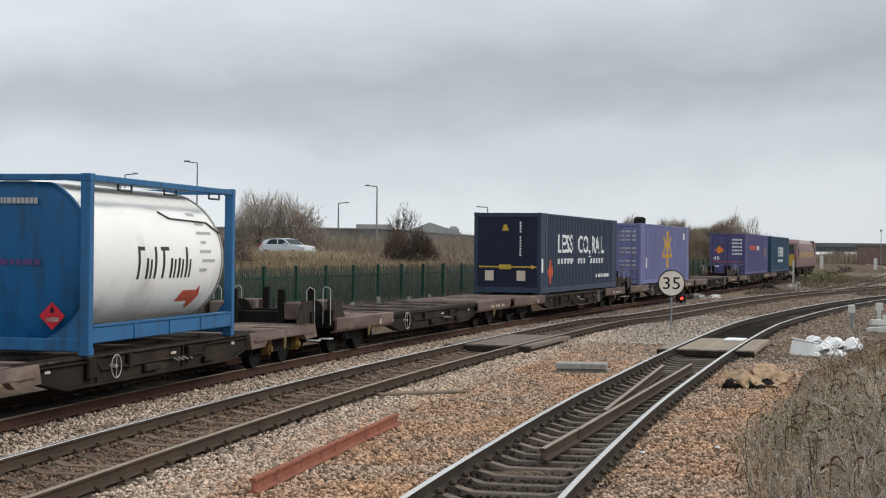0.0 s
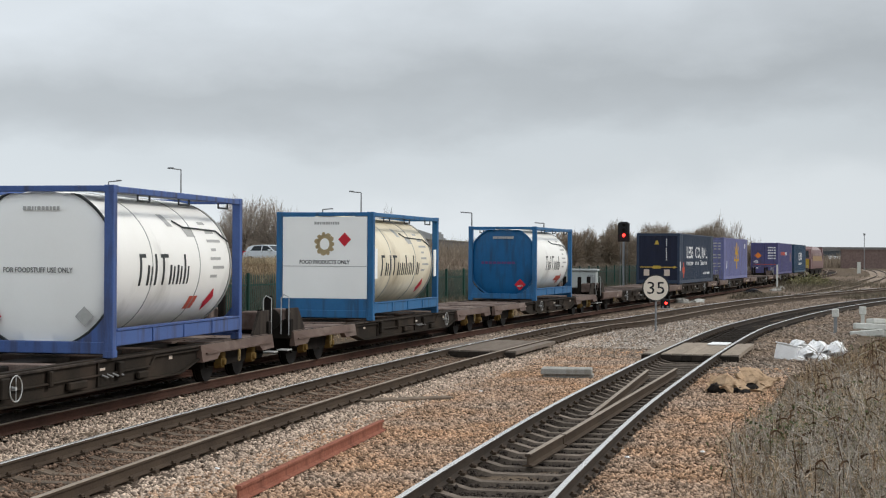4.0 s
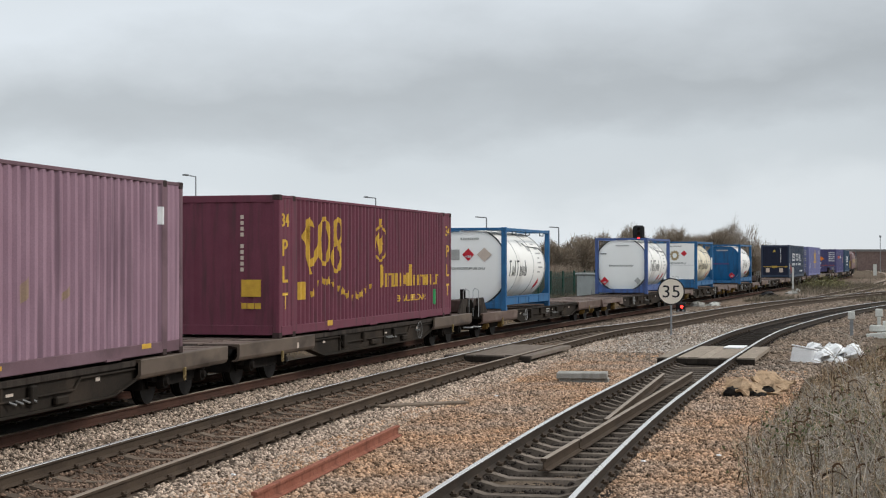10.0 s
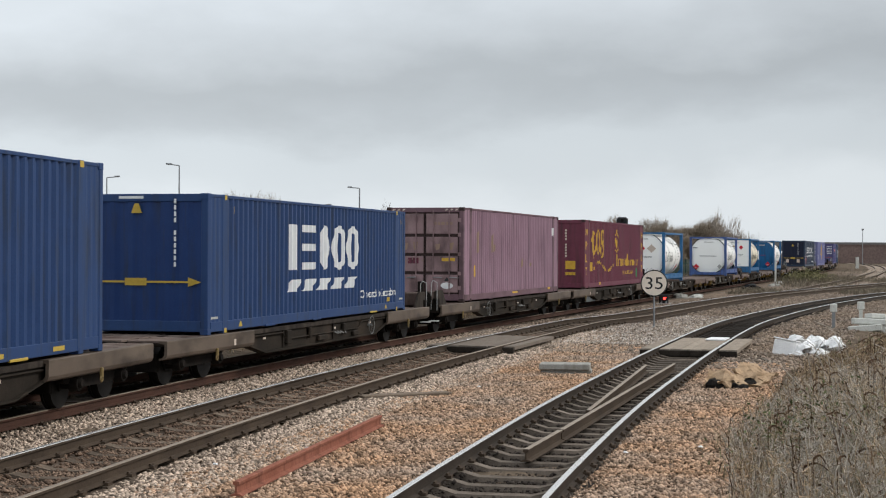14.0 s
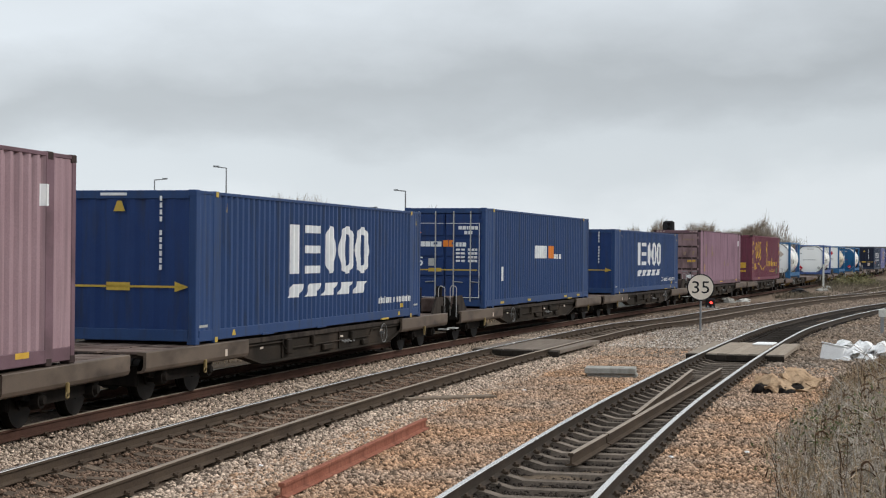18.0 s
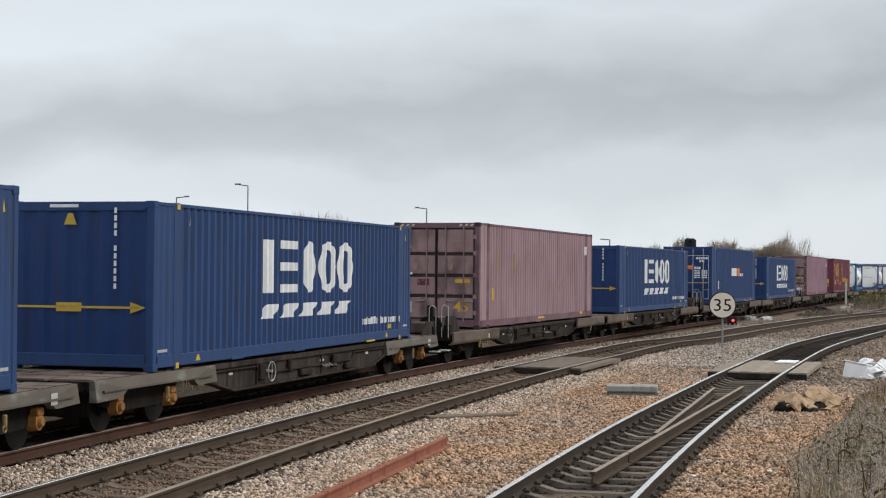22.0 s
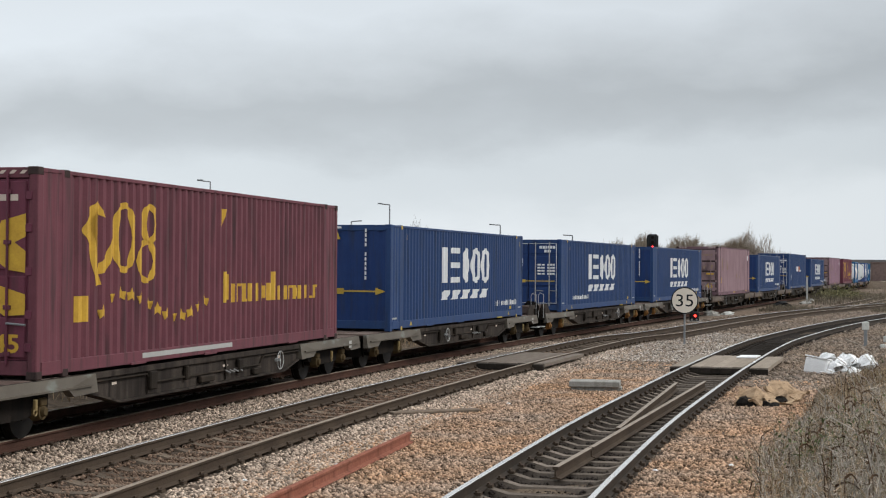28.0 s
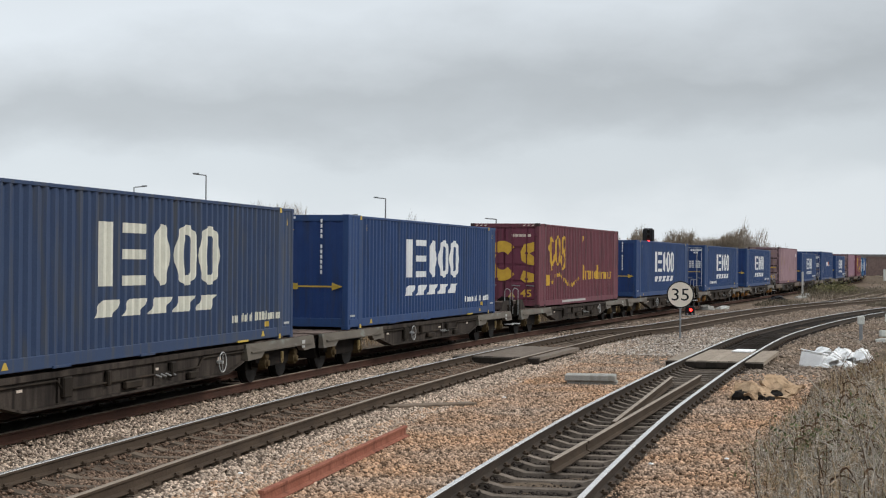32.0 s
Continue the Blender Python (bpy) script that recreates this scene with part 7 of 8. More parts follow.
def container(name, label, s_front, mat, end_mat, end, ride, trim=None, pitch=0.262, CH=CH):
    """A 45 ft box: pressed sides and roof, rails, posts, castings, and a plain or a doored rear end."""
    box = thing(name, label, "container", "containers of the freight train")
    y0, y1, x1 = -CL / 2, CL / 2, CW / 2
    mat_, rail = M[mat], M[trim or mat]
    cast = M["door_dirt"] if mat in ("faded", "faded_pale", "maroon", "maroon_red") else rail
    for s_ in (-1, 1):
        part("side_panel", corrugated(y0 + 0.98, y1 - 0.98, 0.24, CH - 0.07, s_ * (x1 - 0.004), s_, pitch), mat_, box)
        for a, b in ((y0 + 0.10, y0 + 0.72), (y1 - 0.72, y1 - 0.10)):
            part("side_panel", corrugated(a, b, 0.24, CH - 0.07, s_ * (x1 - 0.004), s_, 0.2, 0.25 * PRESS), mat_, box)
        part("bottom_rail", Shape().box(s_ * x1 - (0.06 if s_ > 0 else 0.0), s_ * x1 + (0.0 if s_ > 0 else 0.06), y0 + 0.16, y1 - 0.16, 0.05, 0.24, 0.008), rail, box)
        part("top_rail", Shape().box(s_ * x1 - (0.06 if s_ > 0 else 0.0), s_ * x1 + (0.0 if s_ > 0 else 0.06), y0 + 0.16, y1 - 0.16, CH - 0.07, CH - 0.01, 0.008), rail, box)
        for yy in (y0 + 0.85, y1 - 0.85):
            part("lifting_post", Shape().box(s_ * x1 - (0.10 if s_ > 0 else -0.004), s_ * x1 + (0.004 if s_ > 0 else 0.10) * 1.0, yy - 0.13, yy + 0.13, 0.05, CH - 0.008, 0.012), rail, box)
            for z in (0.0, CH - 0.118):
                part("corner_casting", Shape().box(min(s_ * (x1 - 0.16), s_ * (x1 + 0.008)), max(s_ * (x1 - 0.16), s_ * (x1 + 0.008)), yy - 0.089, yy + 0.089, z, z + 0.118, 0.012), cast, box)
        for yy, e in ((y0, 1), (y1, -1)):
            part("corner_post", Shape().box(min(s_ * (x1 - 0.14), s_ * x1), max(s_ * (x1 - 0.14), s_ * x1), min(yy, yy + e * 0.14), max(yy, yy + e * 0.14), 0.1, CH - 0.1, 0.015), rail, box)
            for z in (0.0, CH - 0.118):
                part("corner_casting", Shape().box(min(s_ * (x1 - 0.16), s_ * (x1 + 0.004)), max(s_ * (x1 - 0.16), s_ * (x1 + 0.004)), min(yy - e * 0.004, yy + e * 0.17), max(yy - e * 0.004, yy + e * 0.17), z, z + 0.118, 0.012),
                     cast, box)
        for yy in (y0 + 3.3, y0 + 6.3, y1 - 3.0):
            part("tie_bracket", Shape().box(s_ * x1 - 0.02 * (s_ > 0), s_ * x1 + 0.02, yy - 0.28, yy + 0.28, 0.035, 0.075, 0.005), M["yellow"] if mat in ("navy", "navy_grey") and yy > 0 else rail, box)
    rf = Shape()
    n, v = 46, []
    for i in range(2 * n + 1):
        y = y0 + 0.15 + (CL - 0.3) * i / (2 * n)
        z = CH - 0.03 - 0.02 * (i % 2)
        v += [(-x1 + 0.05, y, z), (x1 - 0.05, y, z)]
    rf.add(v, [(2 * i, 2 * i + 1, 2 * i + 3, 2 * i + 2) for i in range(2 * n)])
    part("roof", rf, mat_, box)
    part("floor", Shape().box(-x1 + 0.06, x1 - 0.06, y0 + 0.1, y1 - 0.1, 0.12, 0.17), M["wagon_dark"], box)
    for yy, e in ((y0, 1), (y1, -1)):
        part("end_sill", Shape().box(-x1 + 0.14, x1 - 0.14, min(yy, yy + e * 0.1), max(yy, yy + e * 0.1), 0.06, 0.26, 0.01), rail, box)
        part("end_header", Shape().box(-x1 + 0.14, x1 - 0.14, min(yy, yy + e * 0.1), max(yy, yy + e * 0.1), CH - 0.16, CH - 0.01, 0.01), rail, box)
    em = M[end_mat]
    if mat in ("faded", "faded_pale", "maroon_red"):
        for x in (-1.02, -0.86, -0.7, 0.7, 0.86, 1.02):
            g = Shape()
            g.prism([(x - 0.05, CH - 0.1), (x + 0.02, CH - 0.1), (x + 0.07, CH - 0.05), (x, CH - 0.05)], lambda a, b, k: (a, y0 - 0.004 * k, b))
            part("hazard_stripe", g, M["pale_print"], box)
    # plain front end
    fe = corrugated(-x1 + 0.14, x1 - 0.14, 0.26, CH - 0.16, 0, 1, 0.36, 0.04)
    fe.v = [(y, y1 - 0.01 + x, z) for x, y, z in fe.v]
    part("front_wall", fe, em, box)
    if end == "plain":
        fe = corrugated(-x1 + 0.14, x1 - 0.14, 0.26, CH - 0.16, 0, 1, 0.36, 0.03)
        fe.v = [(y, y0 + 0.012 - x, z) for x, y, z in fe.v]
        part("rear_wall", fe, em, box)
    else:
        for s_ in (-1, 1):
            a, b = sorted((s_ * 0.012, s_ * (x1 - 0.15)))
            d = Shape().box(a, b, y0 + 0.035, y0 + 0.075, 0.27, CH - 0.17)
            door = part("door", d, M["door_dirt"] if "faded" in mat else em, box)
            # raised panels of the leaf between recessed bands
            zs = [0.30, 0.86, 0.95, 1.43, 1.52, 2.03, 2.12, CH - 0.20]
            for k in range(0, 8, 2):
                part("door_panel", Shape().box(a + 0.03, b - 0.03, y0 + 0.004, y0 + 0.034, zs[k], zs[k + 1], 0.014), em, door)
            for xb in (s_ * 0.28, s_ * 0.80):
                part("locking_bar", Shape().tube((xb, y0 - 0.018, 0.2), (xb, y0 - 0.018, CH - 0.1), 0.02, n=8), M["grey_print"] if mat == "navy" else em, door, "long vertical locking bar")
                for z in (0.36, 1.0, 1.9, 2.6):
                    part("bar_keeper", Shape().box(xb - 0.055, xb + 0.055, y0 - 0.03, y0 + 0.01, z - 0.03, z + 0.03, 0.006), em, door)
                part("handle", Shape().tube((xb, y0 - 0.03, 0.78), (xb + s_ * 0.30, y0 - 0.04, 0.76), 0.016, n=6), M["galv"], door)
            for z in (0.45, 0.9, 1.5, 2.1, 2.55):
                part("hinge", Shape().box(s_ * (x1 - 0.13) - 0.05, s_ * (x1 - 0.13) + 0.05, y0 - 0.015, y0 + 0.03, z - 0.06, z + 0.06, 0.008), em, door)
    w_ob, w_mid, w_L = ride
    RIDES.append((box, w_mid, w_L, pose(0, (s_front - CL / 2) - w_mid, DECK)))
    return box


def big_letters(box, y0, y1, z0, z1, mat, x=CW / 2 + 0.002):
    """The grocer's mark: five tall white shapes over a row of five slanted flashes."""
    d = Decal(box, x)
    w = (y1 - y0) / 5.35
    H = z1 - z0
    sw, sh = w * 0.30, H * 0.16
    # plain upright shapes: a slab, a slotted block, a full oval and two ring ovals
    d.side("mark", rect(y0 + w * 0.2, y0 + w * 0.72, z0, z1), mat)
    a = y0 + w * 1.05
    for k in (0, 0.42, 0.84):
        d.side("mark", rect(a, a + w * 0.86, z0 + H * k, z0 + H * k + sh), mat)
    d.side("mark", oval(y0 + w * 2.62, z0 + H * 0.5, w * 0.34, H * 0.52), mat)
    for c in (y0 + w * 3.72, y0 + w * 4.82):
        hoop(box, x, c, z0 + H * 0.5, w * 0.54, H * 0.53, sw * 1.15, sh * 1.1, mat, "", 28)


def flashes(d, y0, y1, z0, z1, mat, n=5, slant=0.28):
    p = (y1 - y0 + slant * 0.4) / n
    for i in range(n):
        a = y0 + i * p
        d.side("flash", [(a, z0), (a + p * 0.66, z0), (a + p * 0.66 + slant, z1), (a + slant, z1)], mat)


def grocer_box(s_front, ride, end="plain", dull=False, slogan=""):
    mat = "navy_grey" if dull else "navy"
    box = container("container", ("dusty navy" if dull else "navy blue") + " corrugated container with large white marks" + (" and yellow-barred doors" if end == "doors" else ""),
                    s_front, mat, "navy_end_shaded", end, ride, CH=LOW)
    ink = M["cream_print"] if dull else M["white_print"]
    big_letters(box, -2.5, 2.7, 1.17, 2.15, ink)
    d = Decal(box)
    flashes(d, -2.5, 2.45, 0.70, 0.96, ink)
    if slogan:
        d.text_side(slogan, 4.4, 0.52, 0.2, 3.0, ink)
    else:
        d.bars_side("slogan", -6.0 + 1.1 if end == "doors" else 3.3, -2.3 if end == "doors" else 6.0, 0.50, 0.16, 46, ink, gap=0.45, seed=int(abs(s_front)))
    d.side("yellow_plate", rect(5.1, 5.36, 0.28, 0.38), M["yellow"])
    d.side("id_plate", rect(-6.7, -6.35, 0.29, 0.335), M["grey_print"])
    d.side("id_plate", rect(6.3, 6.62, 0.29, 0.335), M["grey_print"])
    for yy in (-5.2, 5.0):
        d.side("caution_mark", [(yy - 0.1, 0.1), (yy + 0.1, 0.1), (yy + 0.03, 0.2), (yy - 0.03, 0.2)], M["yellow"])
    for yy in (-6.0, 6.0):
        for z in (0.06, LOW - 0.06):
            part("corner_mark", Shape().box(CW / 2 + 0.009, CW / 2 + 0.013, yy - 0.055, yy + 0.055, z - 0.045, z + 0.045), M["yellow"], box)
        d.side("caution_mark", [(yy + 0.42, 2.3), (yy + 0.5, 2.3), (yy + 0.46, 2.46)], M["yellow"])
    if end == "plain":
        d.end("arrow_bar", rect(-1.1, 1.02, 0.972, 1.008), M["yellow"], "yellow arrow stripe")
        d.end("arrow_head", [(0.86, 0.90), (1.12, 0.99), (0.86, 1.08)], M["yellow"])
        d.end("arrow_plate", rect(-0.42, 0.02, 0.92, 1.06), M["yellow"])
        d.end("caution_mark", [(-0.3, 2.28), (-0.08, 2.28), (-0.15, 2.46), (-0.23, 2.46)], M["yellow"])
        for k in range(11):
            if k != 4:
                d.end("number_bar", rect(0.57, 0.615, 2.46 - k * 0.118, 2.545 - k * 0.118), M["white_print"])
        d.end("maker_plate", rect(-0.55, -0.05, LOW - 0.1, LOW - 0.05), M["white_print"])
    else:
        door_marks(box, d, True)
    return box


def door_marks(box, d, logo):
    d.y = -CL / 2 - 0.0
    for s_ in (-1, 1):
        sh = Shape()
        a, b = sorted((s_ * 0.03, s_ * 1.07))
        sh.box(a if s_ > 0 else a, a + 0.025 if s_ < 0 else a + 0.0, -CL / 2 + 0.003, -CL / 2 + 0.007, 0.32, 2.68)
        edge = s_ * 1.06
        part("reflective_strip", Shape().box(edge - 0.009, edge + 0.009, -CL / 2 + 0.002, -CL / 2 + 0.007, 0.32, 2.5).box(a, b, -CL / 2 + 0.002, -CL / 2 + 0.007, 0.31, 0.325)
             .box(a, b, -CL / 2 + 0.002, -CL / 2 + 0.007, 2.485, 2.5), M["white_print"], box)
    d.y = -CL / 2 + 0.004
    part("arrow_bar", Shape().box(-1.0, 1.0, -CL / 2 + 0.001, -CL / 2 + 0.005, 1.105, 1.14), M["yellow"], box, "yellow arrow stripe")
    part("arrow_plate", Shape().box(-0.5, -0.1, -CL / 2 - 0.001, -CL / 2 + 0.004, 1.07, 1.175), M["yellow"], box)
    d.text_end("45", -0.86, 1.37, 0.27, 0.38, M["white_print"])
    d.end("plate", rect(-0.5, -0.32, 1.24, 1.46), M["grey_print"])
    d.end("caution_mark", [(-0.95, 2.2), (-0.72, 2.2), (-0.83, 2.42)], M["orange_print"])
    d.bars_end("number_bar", 0.42, 1.02, 2.36, 0.10, 6, M["white_print"], seed=2)
    d.bars_end("number_bar", 0.6, 0.85, 2.22, 0.10, 2, M["white_print"], seed=3)
    for k in range(4):
        d.bars_end("data_bar", 0.35, 0.62, 1.72 - k * 0.11, 0.06, 2, M["white_print"], seed=4 + k)
        d.bars_end("data_bar", 0.72, 1.0, 1.72 - k * 0.11, 0.07, 3, M["white_print"], seed=9 + k)
    if logo:
        d.bars_end("mark", -0.95, -0.2, 1.86, 0.17, 5, M["white_print"], seed=1, gap=0.12)
        d.bars_end("flash", -0.95, -0.2, 1.70, 0.05, 5, M["white_print"], seed=1, gap=0.3)


def star(d, y, z, r, mat):
    pts = []
    for i in range(10):
        a = math.pi / 2 + i * math.pi / 5
        k = r if i % 2 == 0 else r * 0.42
        pts.append((y + k * math.cos(a), z + k * math.sin(a)))
    d.side("star", pts, mat)


def gold_marks(box, d, ink, emblem=True):
    """Gold swashes, an arc of stars and a line of gilt writing."""
    d.side("swash", [(-5.45, 2.1), (-5.2, 2.45), (-4.95, 2.58), (-4.75, 2.30), (-4.95, 2.36), (-5.2, 2.2), (-5.0, 1.75), (-4.85, 1.3), (-5.05, 1.28), (-5.2, 1.8)], ink)
    d.side("swash", [(-4.95, 1.45), (-4.65, 1.5), (-4.45, 1.8), (-4.52, 2.0), (-4.66, 1.75), (-4.9, 1.62)], ink)
    hoop(box, d.x, -4.05, 2.02, 0.42, 0.55, 0.17, 0.10, ink, "", 20)
    hoop(box, d.x, -3.12, 2.26, 0.30, 0.33, 0.15, 0.09, ink, "", 14)
    hoop(box, d.x, -3.22, 1.66, 0.36, 0.36, 0.15, 0.09, ink, "", 14)
    for i in range(13):
        k = i / 12
        star(d, -4.8 + 4.05 * k, 0.95 + 0.2 * math.sin(k * 5.97 + 0.5) - 0.16 * (i == 0), 0.12, ink)
    d.side("gilt_plate", rect(-5.68, -5.3, 0.76, 1.14), ink)
    if emblem:
        d.side("spike", [(-0.08, 2.62), (0.18, 2.62), (0.05, 2.3)], ink)
    rnd = random.Random(7)
    y = 0.1
    for i in range(17):
        w = 0.12 if i else 0.16
        h = 0.56 if i in (0, 8) else (0.34 if i < 8 else 0.28)
        d.side("gilt_bar", rect(y, y + w, 0.93, 0.93 + h), ink)
        d.side("gilt_bar", rect(y + w, y + w + 0.1, 0.93 + (h - 0.05) * rnd.choice((0, 1)), 0.93 + (h - 0.05) * 1.0 + 0.05 if i % 3 else 0.98), ink)
        y += 0.32


def build_train():
    rides = []
    kinds = [0, 0, 0, 0, 0, 0, 1, 1, 1, 1, 0, 0, 0, 0, 0, 0, 2, 2, 2, 2, 2, 2]
    empty = {2, 5}
    for i in range(len(JOINTS) - 1):
        rides.append(wagon(JOINTS[i], JOINTS[i + 1], i % 2 == 0, kinds[i], i not in empty))
    # navy box behind the locomotive
    b = container("container", "dark teal-navy container with small white marks behind the locomotive", 249.3, "teal", "teal", "plain", rides[0])
    big_letters(b, -2.0, 2.0, 1.3, 2.1, M["white_print"])
    flashes(Decal(b), -2.0, 1.8, 0.85, 1.05, M["white_print"])
    # violet box with doors
    b = container("container", "violet-blue container with white lettering on its doors", 232.75, "violet", "violet", "doors", rides[1])
    d = Decal(b)
    d.y = -CL / 2 + 0.004
    d.end("emblem", [(-0.95, 1.75), (-0.6, 1.5), (-0.2, 1.75), (-0.6, 2.05)], M["orange_print"], "orange diamond emblem")
    d.text_end("45", -0.8, 1.2, 0.26, 0.42, M["white_print"])
    for k in range(5):
        d.bars_end("data_bar", 0.3, 1.0, 2.5 - k * 0.25, 0.12, 4, M["white_print"], seed=20 + k)
    d.bars_end("arrow_bar", -1.0, 1.0, 0.95, 0.05, 3, M["red_orange"], seed=26, gap=0.05)
    d.bars_end("data_bar", -1.0, -0.6, 0.62, 0.1, 2, M["white_print"], seed=27)
    d.bars_side("red_writing", -4.5, -0.5, 1.95, 0.3, 4, M["red_orange"], seed=28)
    d.bars_side("white_writing", 0, 1.2, 1.95, 0.3, 2, M["white_print"], seed=29)
    d.side("gilt_plate", rect(4.6, 5.4, 1.2, 2.0), M["gold_faded"])
    # lilac box with a gilt emblem
    b = container("container", "lilac-blue container with a gold crossed emblem", 194.55, "lilac", "lilac", "doors", rides[3])
    d = Decal(b)
    for p in ([(0.0, 0.75), (0.45, 0.75), (0.45, 2.65), (0.0, 2.65)], [(-1.0, 2.3), (-0.75, 2.4), (0.15, 1.9), (0.1, 1.65)], [(1.4, 2.3), (1.15, 2.4), (0.35, 1.9), (0.4, 1.65)],
              [(-1.2, 1.3), (1.6, 1.3), (1.6, 1.45), (-1.2, 1.45)], [(-1.1, 1.45), (-0.8, 1.45), (-0.3, 1.95), (-0.6, 1.95)], [(1.5, 1.45), (1.2, 1.45), (0.7, 1.95), (1.0, 1.95)]):
        d.side("gilt_emblem", p, M["gold_print"])
    d.side("white_plate", rect(5.0, 5.4, 2.25, 2.6), M["white_print"])
    d.side("white_plate", rect(-5.6, -5.3, 0.8, 1.3), M["white_print"])
    d.y = -CL / 2 + 0.004
    for k in range(9):
        d.bars_end("data_bar", -1.0 if k % 2 else -0.9, -0.1, 2.55 - k * 0.2, 0.09, 4, M["grey_print"], seed=30 + k)
        if k not in (3, 6):
            d.bars_end("data_bar", 0.2, 1.0, 2.55 - k * 0.2, 0.09, 3, M["grey_print"], seed=40 + k)
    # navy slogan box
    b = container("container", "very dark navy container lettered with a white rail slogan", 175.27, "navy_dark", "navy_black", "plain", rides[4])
    d = Decal(b)
    d.text_side("LESS", -2.95, 1.86, 0.70, 2.5, M["white_print"])
    d.text_side("CO", 0.15, 1.86, 0.70, 1.9, M["white_print"])
    d.text_side("2", 1.32, 1.50, 0.30, 0.36, M["white_print"])
    d.text_side("RAIL", 2.95, 1.86, 0.70, 2.35, M["white_print"])
    flashes(d, -4.3, -1.6, 1.1, 1.3, M["white_print"], 5, 0.1)
    flashes(d, -0.8, 0.6, 1.1, 1.3, M["white_print"], 3, 0.1)
    flashes(d, 1.4, 4.1, 1.1, 1.3, M["white_print"], 5, 0.1)
    d.side("hazard_diamond", [(-5.75, 0.82), (-5.35, 0.34), (-4.95, 0.82), (-5.35, 1.3)], M["red_orange"], "red hazard diamond")
    d.side("white_plate", rect(-6.75, -6.5, 0.8, 1.3), M["white_print"])
    d.bars_side("slogan", 2.6, 5.2, 0.58, 0.14, 5, M["white_print"], seed=3)
    d.end("arrow_bar", rect(-1.05, 1.05, 0.97, 1.02), M["yellow"], "yellow arrow stripe")
    d.end("arrow_head", [(0.9, 0.92), (1.12, 0.995), (0.9, 1.07)], M["yellow"])
    d.end("arrow_plate", rect(-0.3, 0.15, 0.91, 1.08), M["yellow"])
    for x in (-0.82, 0.36):
        d.end("pale_plate", rect(x, x + 0.32, 0.50, 0.86), M["pale_print"])
    d.end("caution_mark", [(-0.2, 2.3), (0.05, 2.3), (-0.02, 2.52), (-0.13, 2.52)], M["yellow"])
    for k in range(12):
        if k not in (4,):
            d.end("number_bar", rect(0.46, 0.52, 2.55 - k * 0.105, 2.62 - k * 0.105), M["white_print"])
    # maroon pallet box
    b = container("container", "maroon corrugated container with gold swashes, stars and lettering", 61.6, "maroon", "maroon", "plain", rides[10])
    d = Decal(b)
    gold_marks(b, d, M["gold_print"])
    hoop(b, d.x, 0.1, 2.02, 0.48, 0.46, 0.06, 0.06, M["gold_print"], "gold ring emblem", 24)
    d.side("emblem", [(-0.1, 1.8), (0.05, 1.7), (0.35, 2.0), (0.25, 2.25), (0.05, 2.1), (-0.1, 2.3), (-0.2, 2.15)], M["gold_print"])
    for yy in (-6.5, 6.48):
        d.text_side("34", yy, 2.43, 0.28, 0.42, M["gold_print"])
        for k, c in enumerate("PLT"):
            d.text_side(c, yy, 1.86 - 0.55 * k, 0.34, 0.30, M["gold_print"])
    d.text_side("34 PALLET LOADS", 2.9, 0.62, 0.17, 2.6, M["gold_print"])
    d.side("green_plate", [(4.9, 0.8), (5.3, 0.8), (5.3, 0.5), (5.1, 0.36), (4.9, 0.5)], M["green_print"])
    d.side("yellow_plate", rect(-3.9, -3.55, 0.14, 0.26), M["gold_print"])
    d.end("gilt_plate", rect(0.42, 0.85, 0.85, 1.2), M["gold_print"])
    d.bars_end("gilt_bar", 0.42, 0.85, 0.66, 0.12, 3, M["gold_print"], seed=3, gap=0.1)
    for k in range(10):
        if k not in (4,):
            d.end("number_bar", rect(0.40, 0.47, 2.45 - k * 0.12, 2.53 - k * 0.12), M["pale_print"])
    # faded maroon boxes with doors
    for i, (s, w) in enumerate(((42.9, 11), (-33.4, 15))):
        b = container("container", ("faded dusty maroon container with grimy doors and ghost lettering", "faded brown-maroon container with rust-stained doors")[i], s, ("faded", "faded_pale")[i], "faded_end", "doors", rides[w], "faded_trim")
        d = Decal(b)
        for yy, z0, z1 in ((-5.1, 1.5, 2.3), (-3.3, 1.5, 2.2), (-3.0, 1.55, 1.9), (0.9, 1.0, 1.4), (2.2, 1.0, 1.25)):
            d.side("ghost_mark", [(yy - 0.08, z0), (yy + 0.1, z0 + 0.1), (yy + 0.12, z1), (yy - 0.1, z1 - 0.15)], M["gold_faded"])
        d.side("yellow_plate", rect(-5.62, -5.38, 0.78, 1.14), M["gold_print"])
        d.side("white_plate", rect(5.75, 5.95, 2.2, 2.5), M["white_print"])
        d.side("yellow_plate", rect(5.0, 5.4, 0.16, 0.24), M["gold_print"])
        d.side("yellow_plate", rect(-0.6, 0.2, 0.14, 0.2), M["gold_print"])
        d.y = -CL / 2 + 0.006
        for x, h in ((-0.95, 0.3), (-0.62, 0.22), (-0.3, 0.28), (0.42, 0.2), (0.86, 0.24)):
            d.end("ghost_mark", [(x - 0.05, 1.62), (x + 0.05, 1.64), (x + 0.08, 1.62 + h), (x - 0.09, 1.6 + h)], M["gold_faded"])
        for k in range(9):
            d.end("ghost_star", oval(-0.95 + 0.11 * k, 1.3 - 0.06 * math.sin(k * 0.8), 0.025, 0.03, 6), M["gold_faded"])
        d.bars_end("number_bar", 0.3, 0.9, 2.45, 0.1, 5, M["gold_faded"], seed=7)
        d.end("red_plate", rect(-0.55, -0.2, 1.2, 1.38), M["maroon"])
        d.end("yellow_plate", rect(0.55, 0.98, 1.28, 1.38), M["gold_print"])
